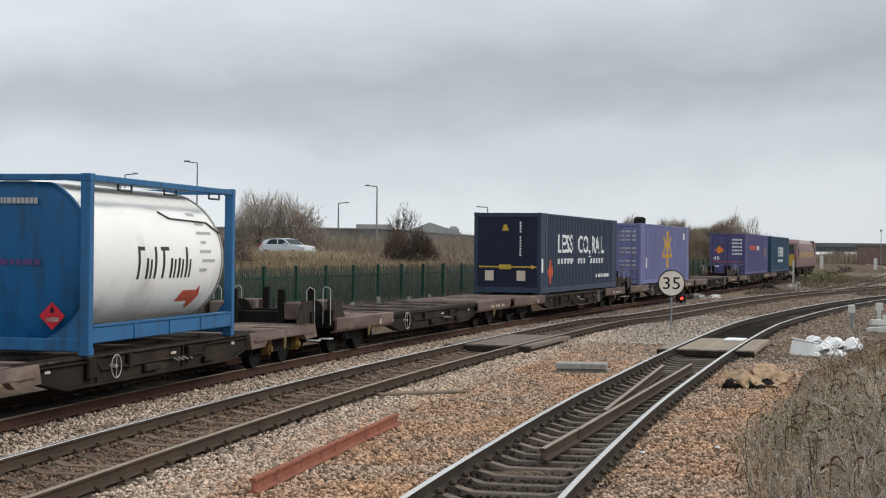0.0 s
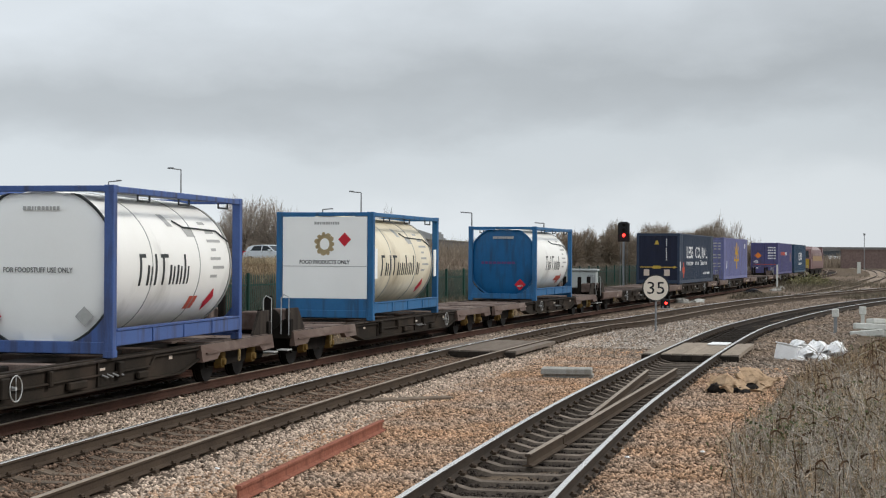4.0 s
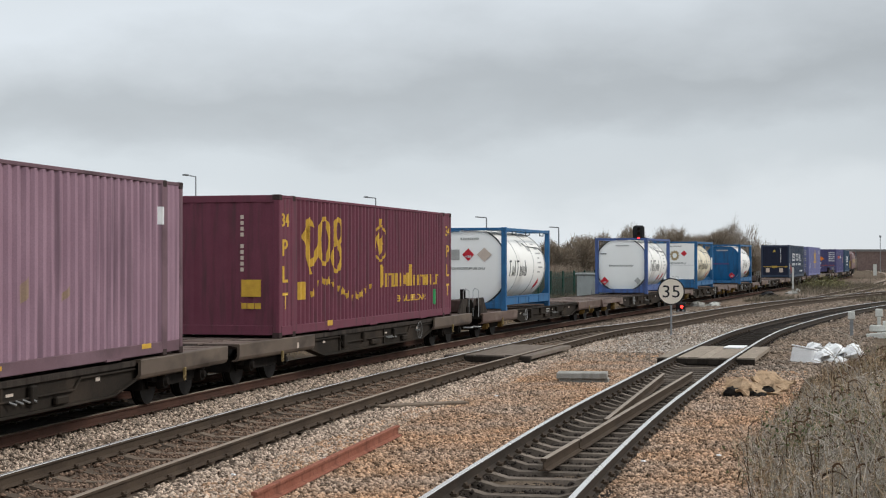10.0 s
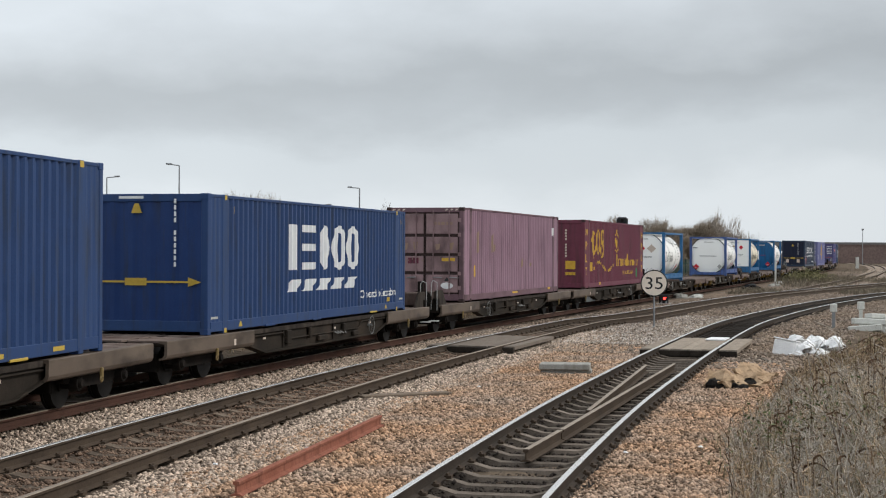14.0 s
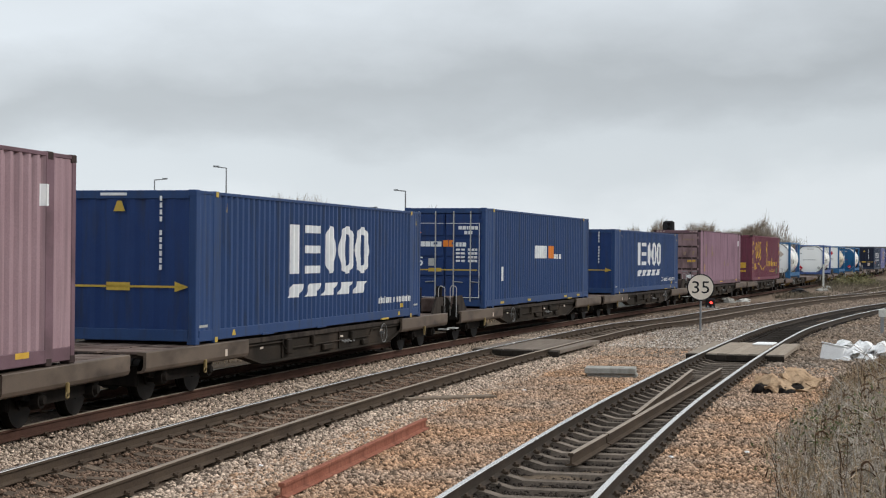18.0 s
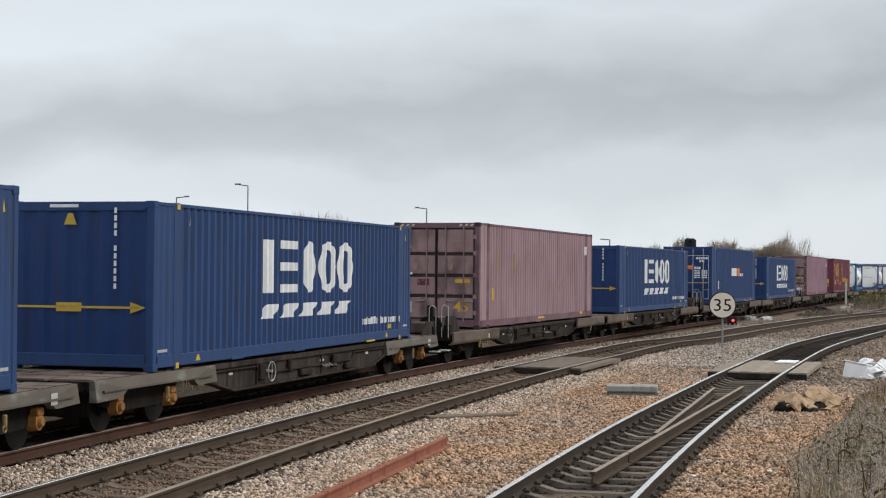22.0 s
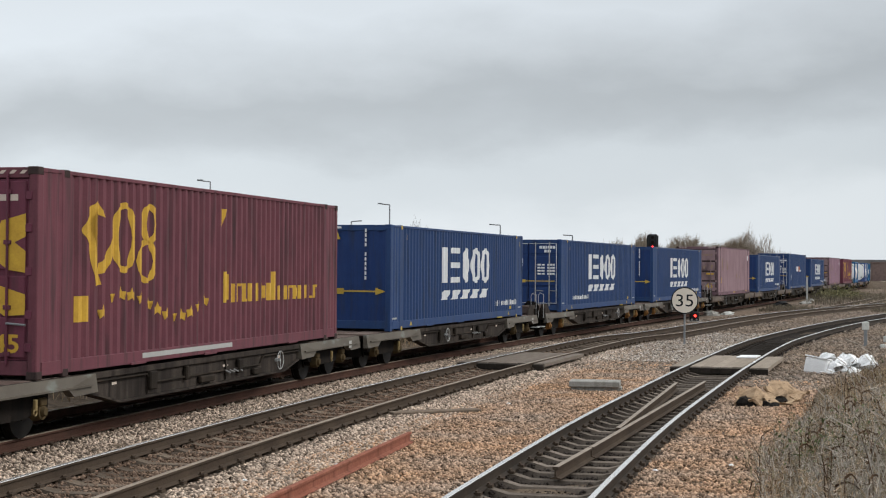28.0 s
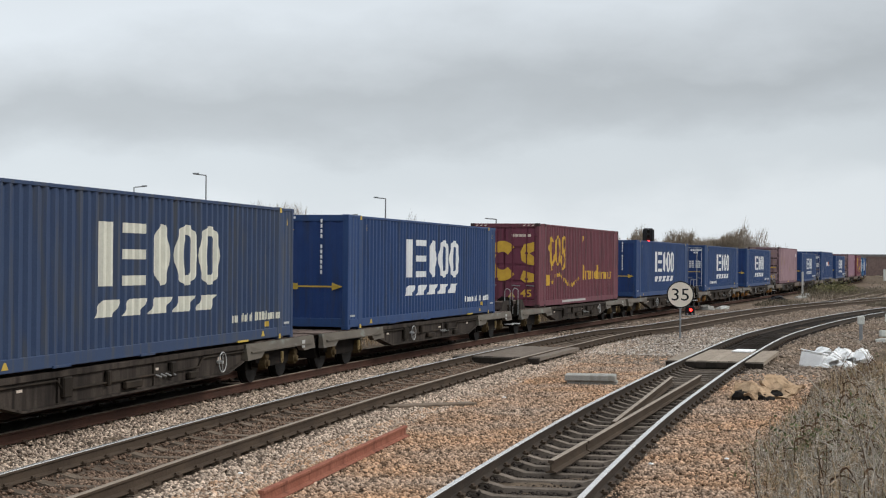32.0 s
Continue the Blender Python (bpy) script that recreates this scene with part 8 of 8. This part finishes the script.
        if i == 0:
            d.end("white_plate", oval(0.72, 0.52, 0.2, 0.1), M["white_print"], "white oval plate")
            d.end("caution_mark", [(0.62, 0.66), (0.82, 0.66), (0.72, 0.78)], M["dark_print"])
            d.end("white_plate", rect(-0.92, -0.75, 2.2, 2.4), M["white_print"])
        else:
            d.text_end("45", 0.72, 0.62, 0.28, 0.42, M["gold_print"])
            d.end("caution_mark", [(-0.98, 2.25), (-0.72, 2.25), (-0.85, 2.5)], M["orange_print"])
            d.end("grey_plate", rect(-0.92, -0.7, 0.45, 0.75), M["grey_print"])
            d.end("white_plate", rect(-1.0, -0.7, 1.5, 1.56), M["white_print"])
    # navy grocer's boxes
    for s, w, e, dull in ((23.0, 12, "plain", False), (-15.25, 14, "plain", False), (-53.1, 16, "plain", False), (-71.0, 17, "doors", False), (-90.3, 18, "plain", False),
                          (-127.5, 20, "plain", False), (-144.8, 21, "plain", True)):
        grocer_box(s, rides[w], e, dull, "On the tracks to Zero-carbon" if w == 12 else "")
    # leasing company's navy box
    b = container("container", "navy blue container with a small white and orange mark", 4.7, "navy", "navy_end_shaded", "doors", rides[13])
    d = Decal(b)
    d.bars_side("white_mark", -1.0, 0.6, 1.68, 0.42, 4, M["white_print"], seed=2, gap=0.12)
    d.bars_side("orange_mark", 0.7, 1.45, 1.68, 0.42, 2, M["orange_print"], seed=3, gap=0.12)
    d.bars_side("white_mark", 1.6, 2.5, 1.53, 0.16, 3, M["white_print"], seed=4)
    d.side("white_plate", rect(-5.1, -4.85, 0.78, 1.22), M["white_print"])
    for yy in (-5.2, -2.0, 3.0, 5.0):
        d.side("yellow_plate", rect(yy, yy + 0.4, 0.1, 0.17), M["yellow"])
    for yy in (-6.0, 6.0):
        part("corner_mark", Shape().box(CW / 2 + 0.009, CW / 2 + 0.013, yy - 0.07, yy + 0.07, CH - 0.11, CH - 0.01), M["yellow"], b)
    door_marks(b, d, False)
    d.bars_end("white_mark", -0.75, -0.1, 1.88, 0.15, 4, M["white_print"], seed=5, gap=0.12)
    d.bars_end("orange_mark", -0.05, 0.28, 1.9, 0.19, 2, M["orange_print"], seed=6, gap=0.15)
    d.bars_end("white_mark", 0.34, 0.66, 1.87, 0.12, 3, M["white_print"], seed=7)
    # maroon box with gold doors
    b = container("container", "worn maroon container with large gold shapes on its doors", -108.0, "maroon_red", "maroon", "doors", rides[19])
    d = Decal(b)
    gold_marks(b, d, M["gold_print"])
    d.side("white_plate", rect(-3.4, 0.5, 0.12, 0.2), M["grey_print"])
    d.y = -CL / 2 + 0.004
    for z0, z1 in ((0.98, 1.25), (1.55, 1.85), (2.02, 2.28)):
        d.end("gold_shape", rect(-1.1, -0.72, z0, z1), M["gold_print"])
    for a0, a1 in ((0.75, 2.9), (2.96, 5.55)):
        sh = Shape()
        v, f = [], []
        for i in range(17):
            a = a0 + (a1 - a0) * i / 16
            for r in (1.0, 0.45):
                v.append((-0.08 + 0.60 * r * math.cos(a), d.y - 0.003, 1.63 + 0.70 * r * math.sin(a)))
        for i in range(16):
            f.append((2 * i, 2 * i + 1, 2 * i + 3, 2 * i + 2))
        part("gold_shape", sh.add(v, f), M["gold_print"], b)
    d.end("gold_shape", [(0.62, 1.65), (0.58, 1.95), (0.7, 2.2), (1.07, 2.3), (1.07, 1.98), (0.9, 1.9), (1.07, 1.78), (1.07, 1.48), (0.8, 1.52)], M["gold_print"])
    d.end("gold_shape", [(0.58, 1.0), (0.68, 1.3), (1.07, 1.18), (1.07, 0.9), (0.75, 0.88)], M["gold_print"])
    d.text_end("45", 0.78, 0.5, 0.26, 0.4, M["gold_print"])
    d.bars_end("number_bar", 0.25, 0.95, 2.52, 0.09, 5, M["pale_print"], seed=5)
    d.end("caution_mark", [(0.14, 0.36), (0.4, 0.36), (0.27, 0.56)], M["yellow"])
    return rides


def tank_container(label, s_front, ride, frame, cladding, end_mat, style):
    """A 20 ft tank: corner posts, rails, a clad barrel, dished end and its collar."""
    t = thing("tank_container", label, "tank container", "tank containers of the freight train")
    L, W, H = 6.058, 2.438, 2.591
    fm = M[frame]
    y0, y1, x1 = -L / 2, L / 2, W / 2
    for s_ in (-1, 1):
        for yy, e in ((y0, 1), (y1, -1)):
            part("corner_post", Shape().box(min(s_ * (x1 - 0.15), s_ * x1), max(s_ * (x1 - 0.15), s_ * x1), min(yy, yy + e * 0.15), max(yy, yy + e * 0.15), 0.1, H - 0.1, 0.012), fm, t)
            for z in (0, H - 0.118):
                part("corner_casting", Shape().box(min(s_ * (x1 - 0.162), s_ * (x1 + 0.003)), max(s_ * (x1 - 0.162), s_ * (x1 + 0.003)), min(yy - e * 0.003, yy + e * 0.178), max(yy - e * 0.003, yy + e * 0.178), z, z + 0.118, 0.012),
                     fm, t)
        part("top_rail", Shape().box(min(s_ * (x1 - 0.08), s_ * (x1 - 0.005)), max(s_ * (x1 - 0.08), s_ * (x1 - 0.005)), y0 + 0.15, y1 - 0.15, H - 0.11, H - 0.015, 0.01), fm, t)
        part("bottom_rail", Shape().box(min(s_ * (x1 - 0.10), s_ * (x1 - 0.005)), max(s_ * (x1 - 0.10), s_ * (x1 - 0.005)), y0 + 0.15, y1 - 0.15, 0.17, 0.40, 0.012), fm, t)
        part("rail_flange", Shape().box(min(s_ * (x1 - 0.14), s_ * (x1 + 0.012)), max(s_ * (x1 - 0.14), s_ * (x1 + 0.012)), y0 + 0.15, y1 - 0.15, 0.404, 0.43), fm, t)
        for yy in (-1.4, 0.0, 1.4):
            part("rail_bracket", Shape().box(min(s_ * (x1 - 0.005), s_ * (x1 + 0.012)), max(s_ * (x1 - 0.005), s_ * (x1 + 0.012)), yy - 0.03, yy + 0.03, 0.18, 0.40), fm, t)
        for yy in (-1.6, 0.2, 2.2):
            part("loop", Shape().pipe([(s_ * 1.12, yy - 0.25, H - 0.11), (s_ * 1.12, yy - 0.25, H - 0.2), (s_ * 1.12, yy + 0.25, H - 0.2), (s_ * 1.12, yy + 0.25, H - 0.11)], 0.018), M["dark_print"], t)
    for yy, e in ((y0, 1), (y1, -1)):
        part("end_rail", Shape().box(-x1 + 0.15, x1 - 0.15, min(yy, yy + e * 0.1), max(yy, yy + e * 0.1), H - 0.1, H - 0.01, 0.01), fm, t)
        part("end_rail", Shape().box(-x1 + 0.15, x1 - 0.15, min(yy, yy + e * 0.12), max(yy, yy + e * 0.12), 0.06, 0.24, 0.01), fm, t)
        for s_ in () if style == 2 else (-1, 1):
            # gussets that brace the lower corners
            g = Shape()
            g.prism([(s_ * (x1 - 0.15), 0.24), (s_ * (x1 - 0.15), 0.62), (s_ * (x1 - 0.28), 0.46), (s_ * (x1 - 0.42), 0.34), (s_ * (x1 - 0.58), 0.24)],
                    lambda a, b, k: (a, yy + e * (0.05 if k else 0.02), b))
            part("gusset", g, fm, t)
    R = 1.165
    zc = 1.36
    barrel = Shape().lathe([(y0 + 0.16, R * 0.985), (y0 + 0.19, R), (y1 - 0.62, R), (y1 - 0.42, R * 0.965), (y1 - 0.28, R * 0.86), (y1 - 0.18, R * 0.62), (y1 - 0.13, 0.3)], 56)
    part("barrel", barrel.shift(0, 0, zc), M[cladding], t, smooth=True)
    RD = R * 1.075

    def clipped(sh):
        """The end plate is cut flat at the posts, top and sill."""
        sh.v = [(max(-1.085, min(1.085, x)), y, max(0.20, min(2.47, z))) for x, y, z in sh.v]
        return sh

    dish = Shape().lathe([(y0 + 0.045, 0.25), (y0 + 0.06, RD * 0.6), (y0 + 0.085, RD * 0.80), (y0 + 0.12, RD * 0.93), (y0 + 0.159, RD * 0.985)], 72)
    part("dished_end", clipped(dish.shift(0, 0, zc - 0.01)), M[end_mat], t, smooth=True)
    part("collar", clipped(Shape().ring((0, y0 + 0.135, zc - 0.01), (0, 1, 0), RD * 0.995, 0.024, 72, 6)), fm if style == 1 else M["dark_print"], t, smooth=True)
    part("far_collar", Shape().ring((0, y1 - 0.45, zc), (0, 1, 0), R * 0.985, 0.02, 56, 5), M["grey_print"], t, smooth=True)
    part("walkway", Shape().box(0.35, 0.75, y0 + 0.6, y1 - 0.3, H - 0.06, H - 0.03), M["galv"], t)
    part("manlid", Shape().tube((0, 0.2, zc + R - 0.04), (0, 0.2, zc + R + 0.05), 0.26, n=20), M["galv"], t)
    # paint on the barrel's near flank, bent round it
    th = lambda z: math.asin(max(-1, min(1, (z - zc) / R)))

    def patch(name, a, b, z0, z1, mat, label="", slant=0.0):
        v, f = [], []
        for i in range(5):
            z = z0 + (z1 - z0) * i / 4
            x = (R + 0.004) * math.cos(th(z))
            sl = slant * i / 4
            v += [(x, a + sl, z), (x, b + sl, z)]
        for i in range(4):
            f.append((2 * i, 2 * i + 1, 2 * i + 3, 2 * i + 2))
        return part(name, Shape().add(v, f), M[mat], t, label)

    def blob(name, pts, mat, label=""):
        (yl, zl), (yb_, zb), (yr, zr), (yt, zt) = pts
        v, f = [], []
        for i in range(7):
            for j in range(7):
                p, q = i / 6, j / 6
                y = yl * (1 - p) * (1 - q) + yb_ * p * (1 - q) + yr * p * q + yt * (1 - p) * q
                z = zl * (1 - p) * (1 - q) + zb * p * (1 - q) + zr * p * q + zt * (1 - p) * q
                v.append(((R + 0.006) * math.cos(th(z)), y, z))
        for i in range(6):
            for j in range(6):
                f.append((i * 7 + j, i * 7 + j + 1, i * 7 + j + 8, i * 7 + j + 7))
        return part(name, Shape().add(v, f), M[mat], t, label)

    if style != 1:
        for yy in (-1.3, 0.9):
            part("cladding_band", Shape().ring((0, yy, zc), (0, 1, 0), R + 0.001, 0.011, 56, 4), M["grey_print"], t, smooth=True)
    c = {1: -0.02, 2: -0.4, 3: -0.7, 4: -1.15}[style]
    w = 1.15 if style != 2 else 1.75
    # the maker's mark as upright dark strokes of the same size and weight
    n = 7 if style != 2 else 10
    k = 2 * w / n
    rnd = random.Random(3)
    for i in range(n):
        a = c - w + i * k
        tall = i in (0, 2, 3, 6, 8)
        patch("mark_stroke", a + 0.03 * k, a + 0.30 * k, 1.06, 1.56 if tall else 1.38, "dark_print")
        if i in (0, 3):
            patch("mark_stroke", a + (0.28 if i == 0 else -0.2) * k, a + 0.85 * k, 1.50, 1.56, "dark_print")
        elif not (i in (2,) or (style == 2 and i in (8,))):
            patch("mark_stroke", a + 0.52 * k, a + 0.74 * k, 1.06, 1.36, "dark_print")
    if style == 1:
        patch("red_plate", 0.85, 1.45, 0.66, 0.84, "red_orange", "", 0.12)
        blob("hazard_diamond", [(1.42, 0.66), (1.62, 0.5), (1.82, 0.74), (1.66, 0.92)], "red_orange", "red hazard diamond")
    else:
        blob("hazard_diamond", [(1.55, 0.72), (1.72, 0.56), (1.95, 0.80), (1.78, 0.97)], "red_print", "red hazard diamond")
        if style == 3:
            patch("red_plate", 0.7, 1.1, 0.62, 0.84, "red_orange")
    for j in range(7):
        patch("small_print", 1.45 + 0.1 * (j % 2), 1.45 + 0.35 + 0.35 * ((j * 7) % 3) / 2, 2.08 - j * 0.155, 2.13 - j * 0.155, "grey_print")
    if style != 1:
        patch("small_print", 0.55, 0.95, 1.86, 2.0, "grey_print", "", -0.1)
        patch("small_print", -0.15, 0.1, 2.02, 2.22, "grey_print", "", -0.12)
    part("grab_rail", Shape().pipe([((R + 0.03) * math.cos(th(2.12)), 0.2, 2.12), ((R + 0.03) * math.cos(th(2.02)), 0.5, 2.02), ((R + 0.03) * math.cos(th(1.98)), 2.1, 1.98), ((R + 0.03) * math.cos(th(1.80)), 2.5, 1.80)], 0.014),
         M["dark_print"], t)
    # paint on the end
    d = Decal(t, y=y0 + 0.034)
    if style == 2:
        part("end_panel", Shape().box(-x1 + 0.16, x1 - 0.16, y0 + 0.02, y0 + 0.05, 0.52, H - 0.12), M["tank_end"], t, "flat white end panel")
        part("lower_panel", Shape().box(-x1 + 0.16, x1 - 0.16, y0 + 0.018, y0 + 0.05, 0.24, 0.516), fm, t)
        d.y = y0 + 0.018
        part("panel_joint", Shape().box(-x1 + 0.17, x1 - 0.17, y0 + 0.014, y0 + 0.02, 1.28, 1.295), M["grey_print"], t)
        d.text_end("FOOD PRODUCTS ONLY", 0.0, 1.39, 0.095, 1.26, M["dark_print"])
        d.end("crest", oval(0.0, 1.82, 0.2, 0.23, 18), M["crest_gold"], "dull gold round crest")
        d.y -= 0.004
        d.end("crest_field", oval(0.0, 1.82, 0.12, 0.14, 14), M["tank_end"])
        d.y += 0.004
        for i in range(11):
            a = i * 0.5712
            d.end("crest_point", oval(0.2 * math.cos(a), 1.82 + 0.23 * math.sin(a), 0.045 + 0.015 * (i % 3), 0.05 + 0.012 * (i % 2), 8), M["crest_gold"])
        d.end("hazard_diamond", [(0.34, 1.93), (0.5, 1.76), (0.66, 1.93), (0.5, 2.1)], M["red_print"], "red hazard diamond")
        d.bars_end("number_bar", -0.26, 0.36, 2.32, 0.065, 11, M["grey_print"], seed=2, gap=0.4)
        part("side_sheet", Shape().box(x1 - 0.06, x1 - 0.03, y0 + 0.15, y0 + 0.45, 1.0, 1.72), M["tank_end"], t)
        part("side_sheet", Shape().box(x1 - 0.06, x1 - 0.03, y1 - 0.36, y1 - 0.15, 1.0, 1.72), M["tank_end"], t)
    elif style == 1:
        d.bars_end("number_bar", -0.34, 0.40, 2.20, 0.085, 11, M["grey_print"], seed=2)
        d.bars_end("ghost_writing", -0.75, 0.45, 1.32, 0.08, 9, M["violet_print"], seed=3)
        d.end("hazard_diamond", [(0.44, 0.56), (0.64, 0.36), (0.84, 0.56), (0.64, 0.76)], M["red_print"], "red hazard diamond")
        d.end("placard_plate", rect(0.54, 0.74, 0.48, 0.55), M["white_print"])
        d.end("flame", [(0.6, 0.6), (0.68, 0.6), (0.66, 0.68), (0.63, 0.7)], M["dark_print"])
    else:
        d.bars_end("number_bar", -0.25, 0.34, 2.24, 0.06, 10, M["grey_print"], seed=2, gap=0.4)
        d.text_end("FOR FOODSTUFF USE ONLY", 0.0, 1.31, 0.08, 1.12, M["grey_mid"])
        x, z = (0.0, 1.74) if style == 4 else (-0.78, 0.60)
        d.end("hazard_diamond", [(x - 0.19, z), (x, z - 0.2), (x + 0.19, z), (x, z + 0.2)], M["red_print"], "red hazard diamond")
        d.end("placard_plate", rect(x - 0.09, x + 0.09, z - 0.1, z - 0.02), M["white_print"])
        if style == 4:
            d.end("grey_plate", rect(-0.68, -0.28, 1.58, 1.9), M["grey_print"])
            d.end("pale_diamond", [(0.28, 1.74), (0.52, 1.52), (0.76, 1.74), (0.52, 1.96)], M["pale_print"])
        else:
            d.end("pale_diamond", [(0.6, 0.62), (0.75, 0.47), (0.9, 0.62), (0.75, 0.77)], M["grey_print"])
        d.bars_end("small_print", -0.98, -0.7, 1.86, 0.05, 3, M["dark_print"], seed=4)
    for ob in t.children_recursive:
        ob.data.transform(Matrix.Diagonal((1.062, 1.02, 1.055, 1.0)))
    w_ob, w_mid, w_L = ride
    RIDES.append((t, w_mid, w_L, pose(0, (s_front - L / 2) - w_mid, DECK - TANK_DROP)))
    return t


def locomotive():
    t = thing("diesel_locomotive", "maroon and gold diesel locomotive with yellow ends", "locomotive")
    L = 21.3
    y1 = L / 2
    prof = [(-1.28, 1.15), (-1.32, 1.4), (-1.32, 2.75), (-1.15, 3.35), (-0.75, 3.72), (0.75, 3.72), (1.15, 3.35), (1.32, 2.75), (1.32, 1.4), (1.28, 1.15)]
    b = Shape()
    b.prism(prof, lambda a, c, k: (a, (y1 - 2.6) if k else (-y1 + 2.6), c))
    part("body", b, M["loco_maroon"], t)
    r = Shape()
    r.prism([(-1.16, 3.36), (-0.76, 3.74), (0.76, 3.74), (1.16, 3.36), (1.1, 3.3), (-1.1, 3.3)], lambda a, c, k: (a * 1.004, (y1 - 2.62) if k else (-y1 + 2.62), c))
    part("roof", r, M["loco_roof"], t)
    for s_ in (-1, 1):
        part("gold_band", Shape().box(min(s_ * 1.321, s_ * 1.33), max(s_ * 1.321, s_ * 1.33), -y1 + 3.2, y1 - 3.2, 2.05, 2.6), M["loco_gold"], t, "broad gold side band")
        for k in range(5):
            part("side_grille", Shape().box(min(s_ * 1.325, s_ * 1.35), max(s_ * 1.325, s_ * 1.35), -5 + k * 2.1, -3.5 + k * 2.1, 2.7, 3.05), M["loco_roof"], t)
        part("fuel_tank", Shape().box(min(s_ * 0.4, s_ * 1.25), max(s_ * 0.4, s_ * 1.25), -2.6, 2.6, 0.4, 1.1, 0.05), M["wagon_dark"], t)
    for e in (-1, 1):
        c = Shape()
        c.prism([(e * (y1 - 2.6), 1.15), (e * (y1 - 0.5), 1.15), (e * (y1 - 0.35), 2.3), (e * (y1 - 1.0), 3.4), (e * (y1 - 2.6), 3.72)], lambda a, z, k: (-1.3 if k else 1.3, a, z))
        cab = part("cab", c, M["loco_maroon"], t)
        f = Shape()
        f.add([(-1.1, e * (y1 - 0.44), 1.2), (1.1, e * (y1 - 0.44), 1.2), (1.1, e * (y1 - 0.335), 2.28), (-1.1, e * (y1 - 0.335), 2.28)], [(0, 1, 2, 3)])
        part("yellow_panel", f, M["yellow"], cab, "yellow warning panel")
        for s_ in (-1, 1):
            g = Shape()
            g.add([(s_ * 0.1, e * (y1 - 0.40), 2.42), (s_ * 1.1, e * (y1 - 0.40), 2.42), (s_ * 1.0, e * (y1 - 0.88), 3.25), (s_ * 0.1, e * (y1 - 0.88), 3.25)], [(0, 1, 2, 3)])
            part("windscreen", g, M["car_glass"], cab)
            part("cab_window", Shape().box(min(s_ * 1.29, s_ * 1.31), max(s_ * 1.29, s_ * 1.31), min(e * (y1 - 1.5), e * (y1 - 2.3)), max(e * (y1 - 1.5), e * (y1 - 2.3)), 2.3, 3.0), M["car_glass"], cab)
            part("buffer", Shape().tube((s_ * 0.87, e * (y1 - 0.5), 1.06), (s_ * 0.87, e * y1, 1.06), 0.2, n=14), M["black"], t)
        bg = part("bogie", Shape().box(-1.2, 1.2, -2.1, 2.1, 0.55, 0.95, 0.05), M["wagon_dark"], t)
        bg.matrix_basis = pose(0, e * 6.6, 0)
        for yy in (-1.8, 0, 1.8):
            w = part("wheelset", WHEELS, M["wheel"], bg)
            w.matrix_basis = pose(0, yy, 0.365)
            WHEELSETS.append((w, yy))
    part("underframe", Shape().box(-1.25, 1.25, -y1 + 0.5, y1 - 0.5, 0.95, 1.15, 0.02), M["wagon_dark"], t)
    RIDES.append((t, 266.0, L, Matrix.Identity(4)))


rides = build_train()
tank_container("tank container with deep blue end and white barrel", 133.77, rides[6], "tank_blue", "tank_white", "tank_deep", 1)
tank_container("tank container with flat white end and cream barrel", 114.82, rides[7], "tank_blue", "tank_cream", "tank_end", 2)
tank_container("white tank container in a purple-blue frame", 99.8, rides[8], "tank_purple", "tank_white", "tank_end", 3)
tank_container("white banded tank container in a bright blue frame", 73.97, rides[9], "tank_blue", "tank_white", "tank_end", 4)
locomotive()


# ---- movement ----
def motions():
    times = [0.5 * i for i in range(65)]
    for ob, mid, length, ride in RIDES:
        walk(ob, [(t, vehicle_pose(mid, length, t) @ ride) for t in times])
    spin = [i / 15 for i in range(481)]
    for w, yy in WHEELSETS:
        walk(w, [(t, pose(0, yy, 0.365, -math.degrees(run(t) / 0.365))) for t in spin])


motions()
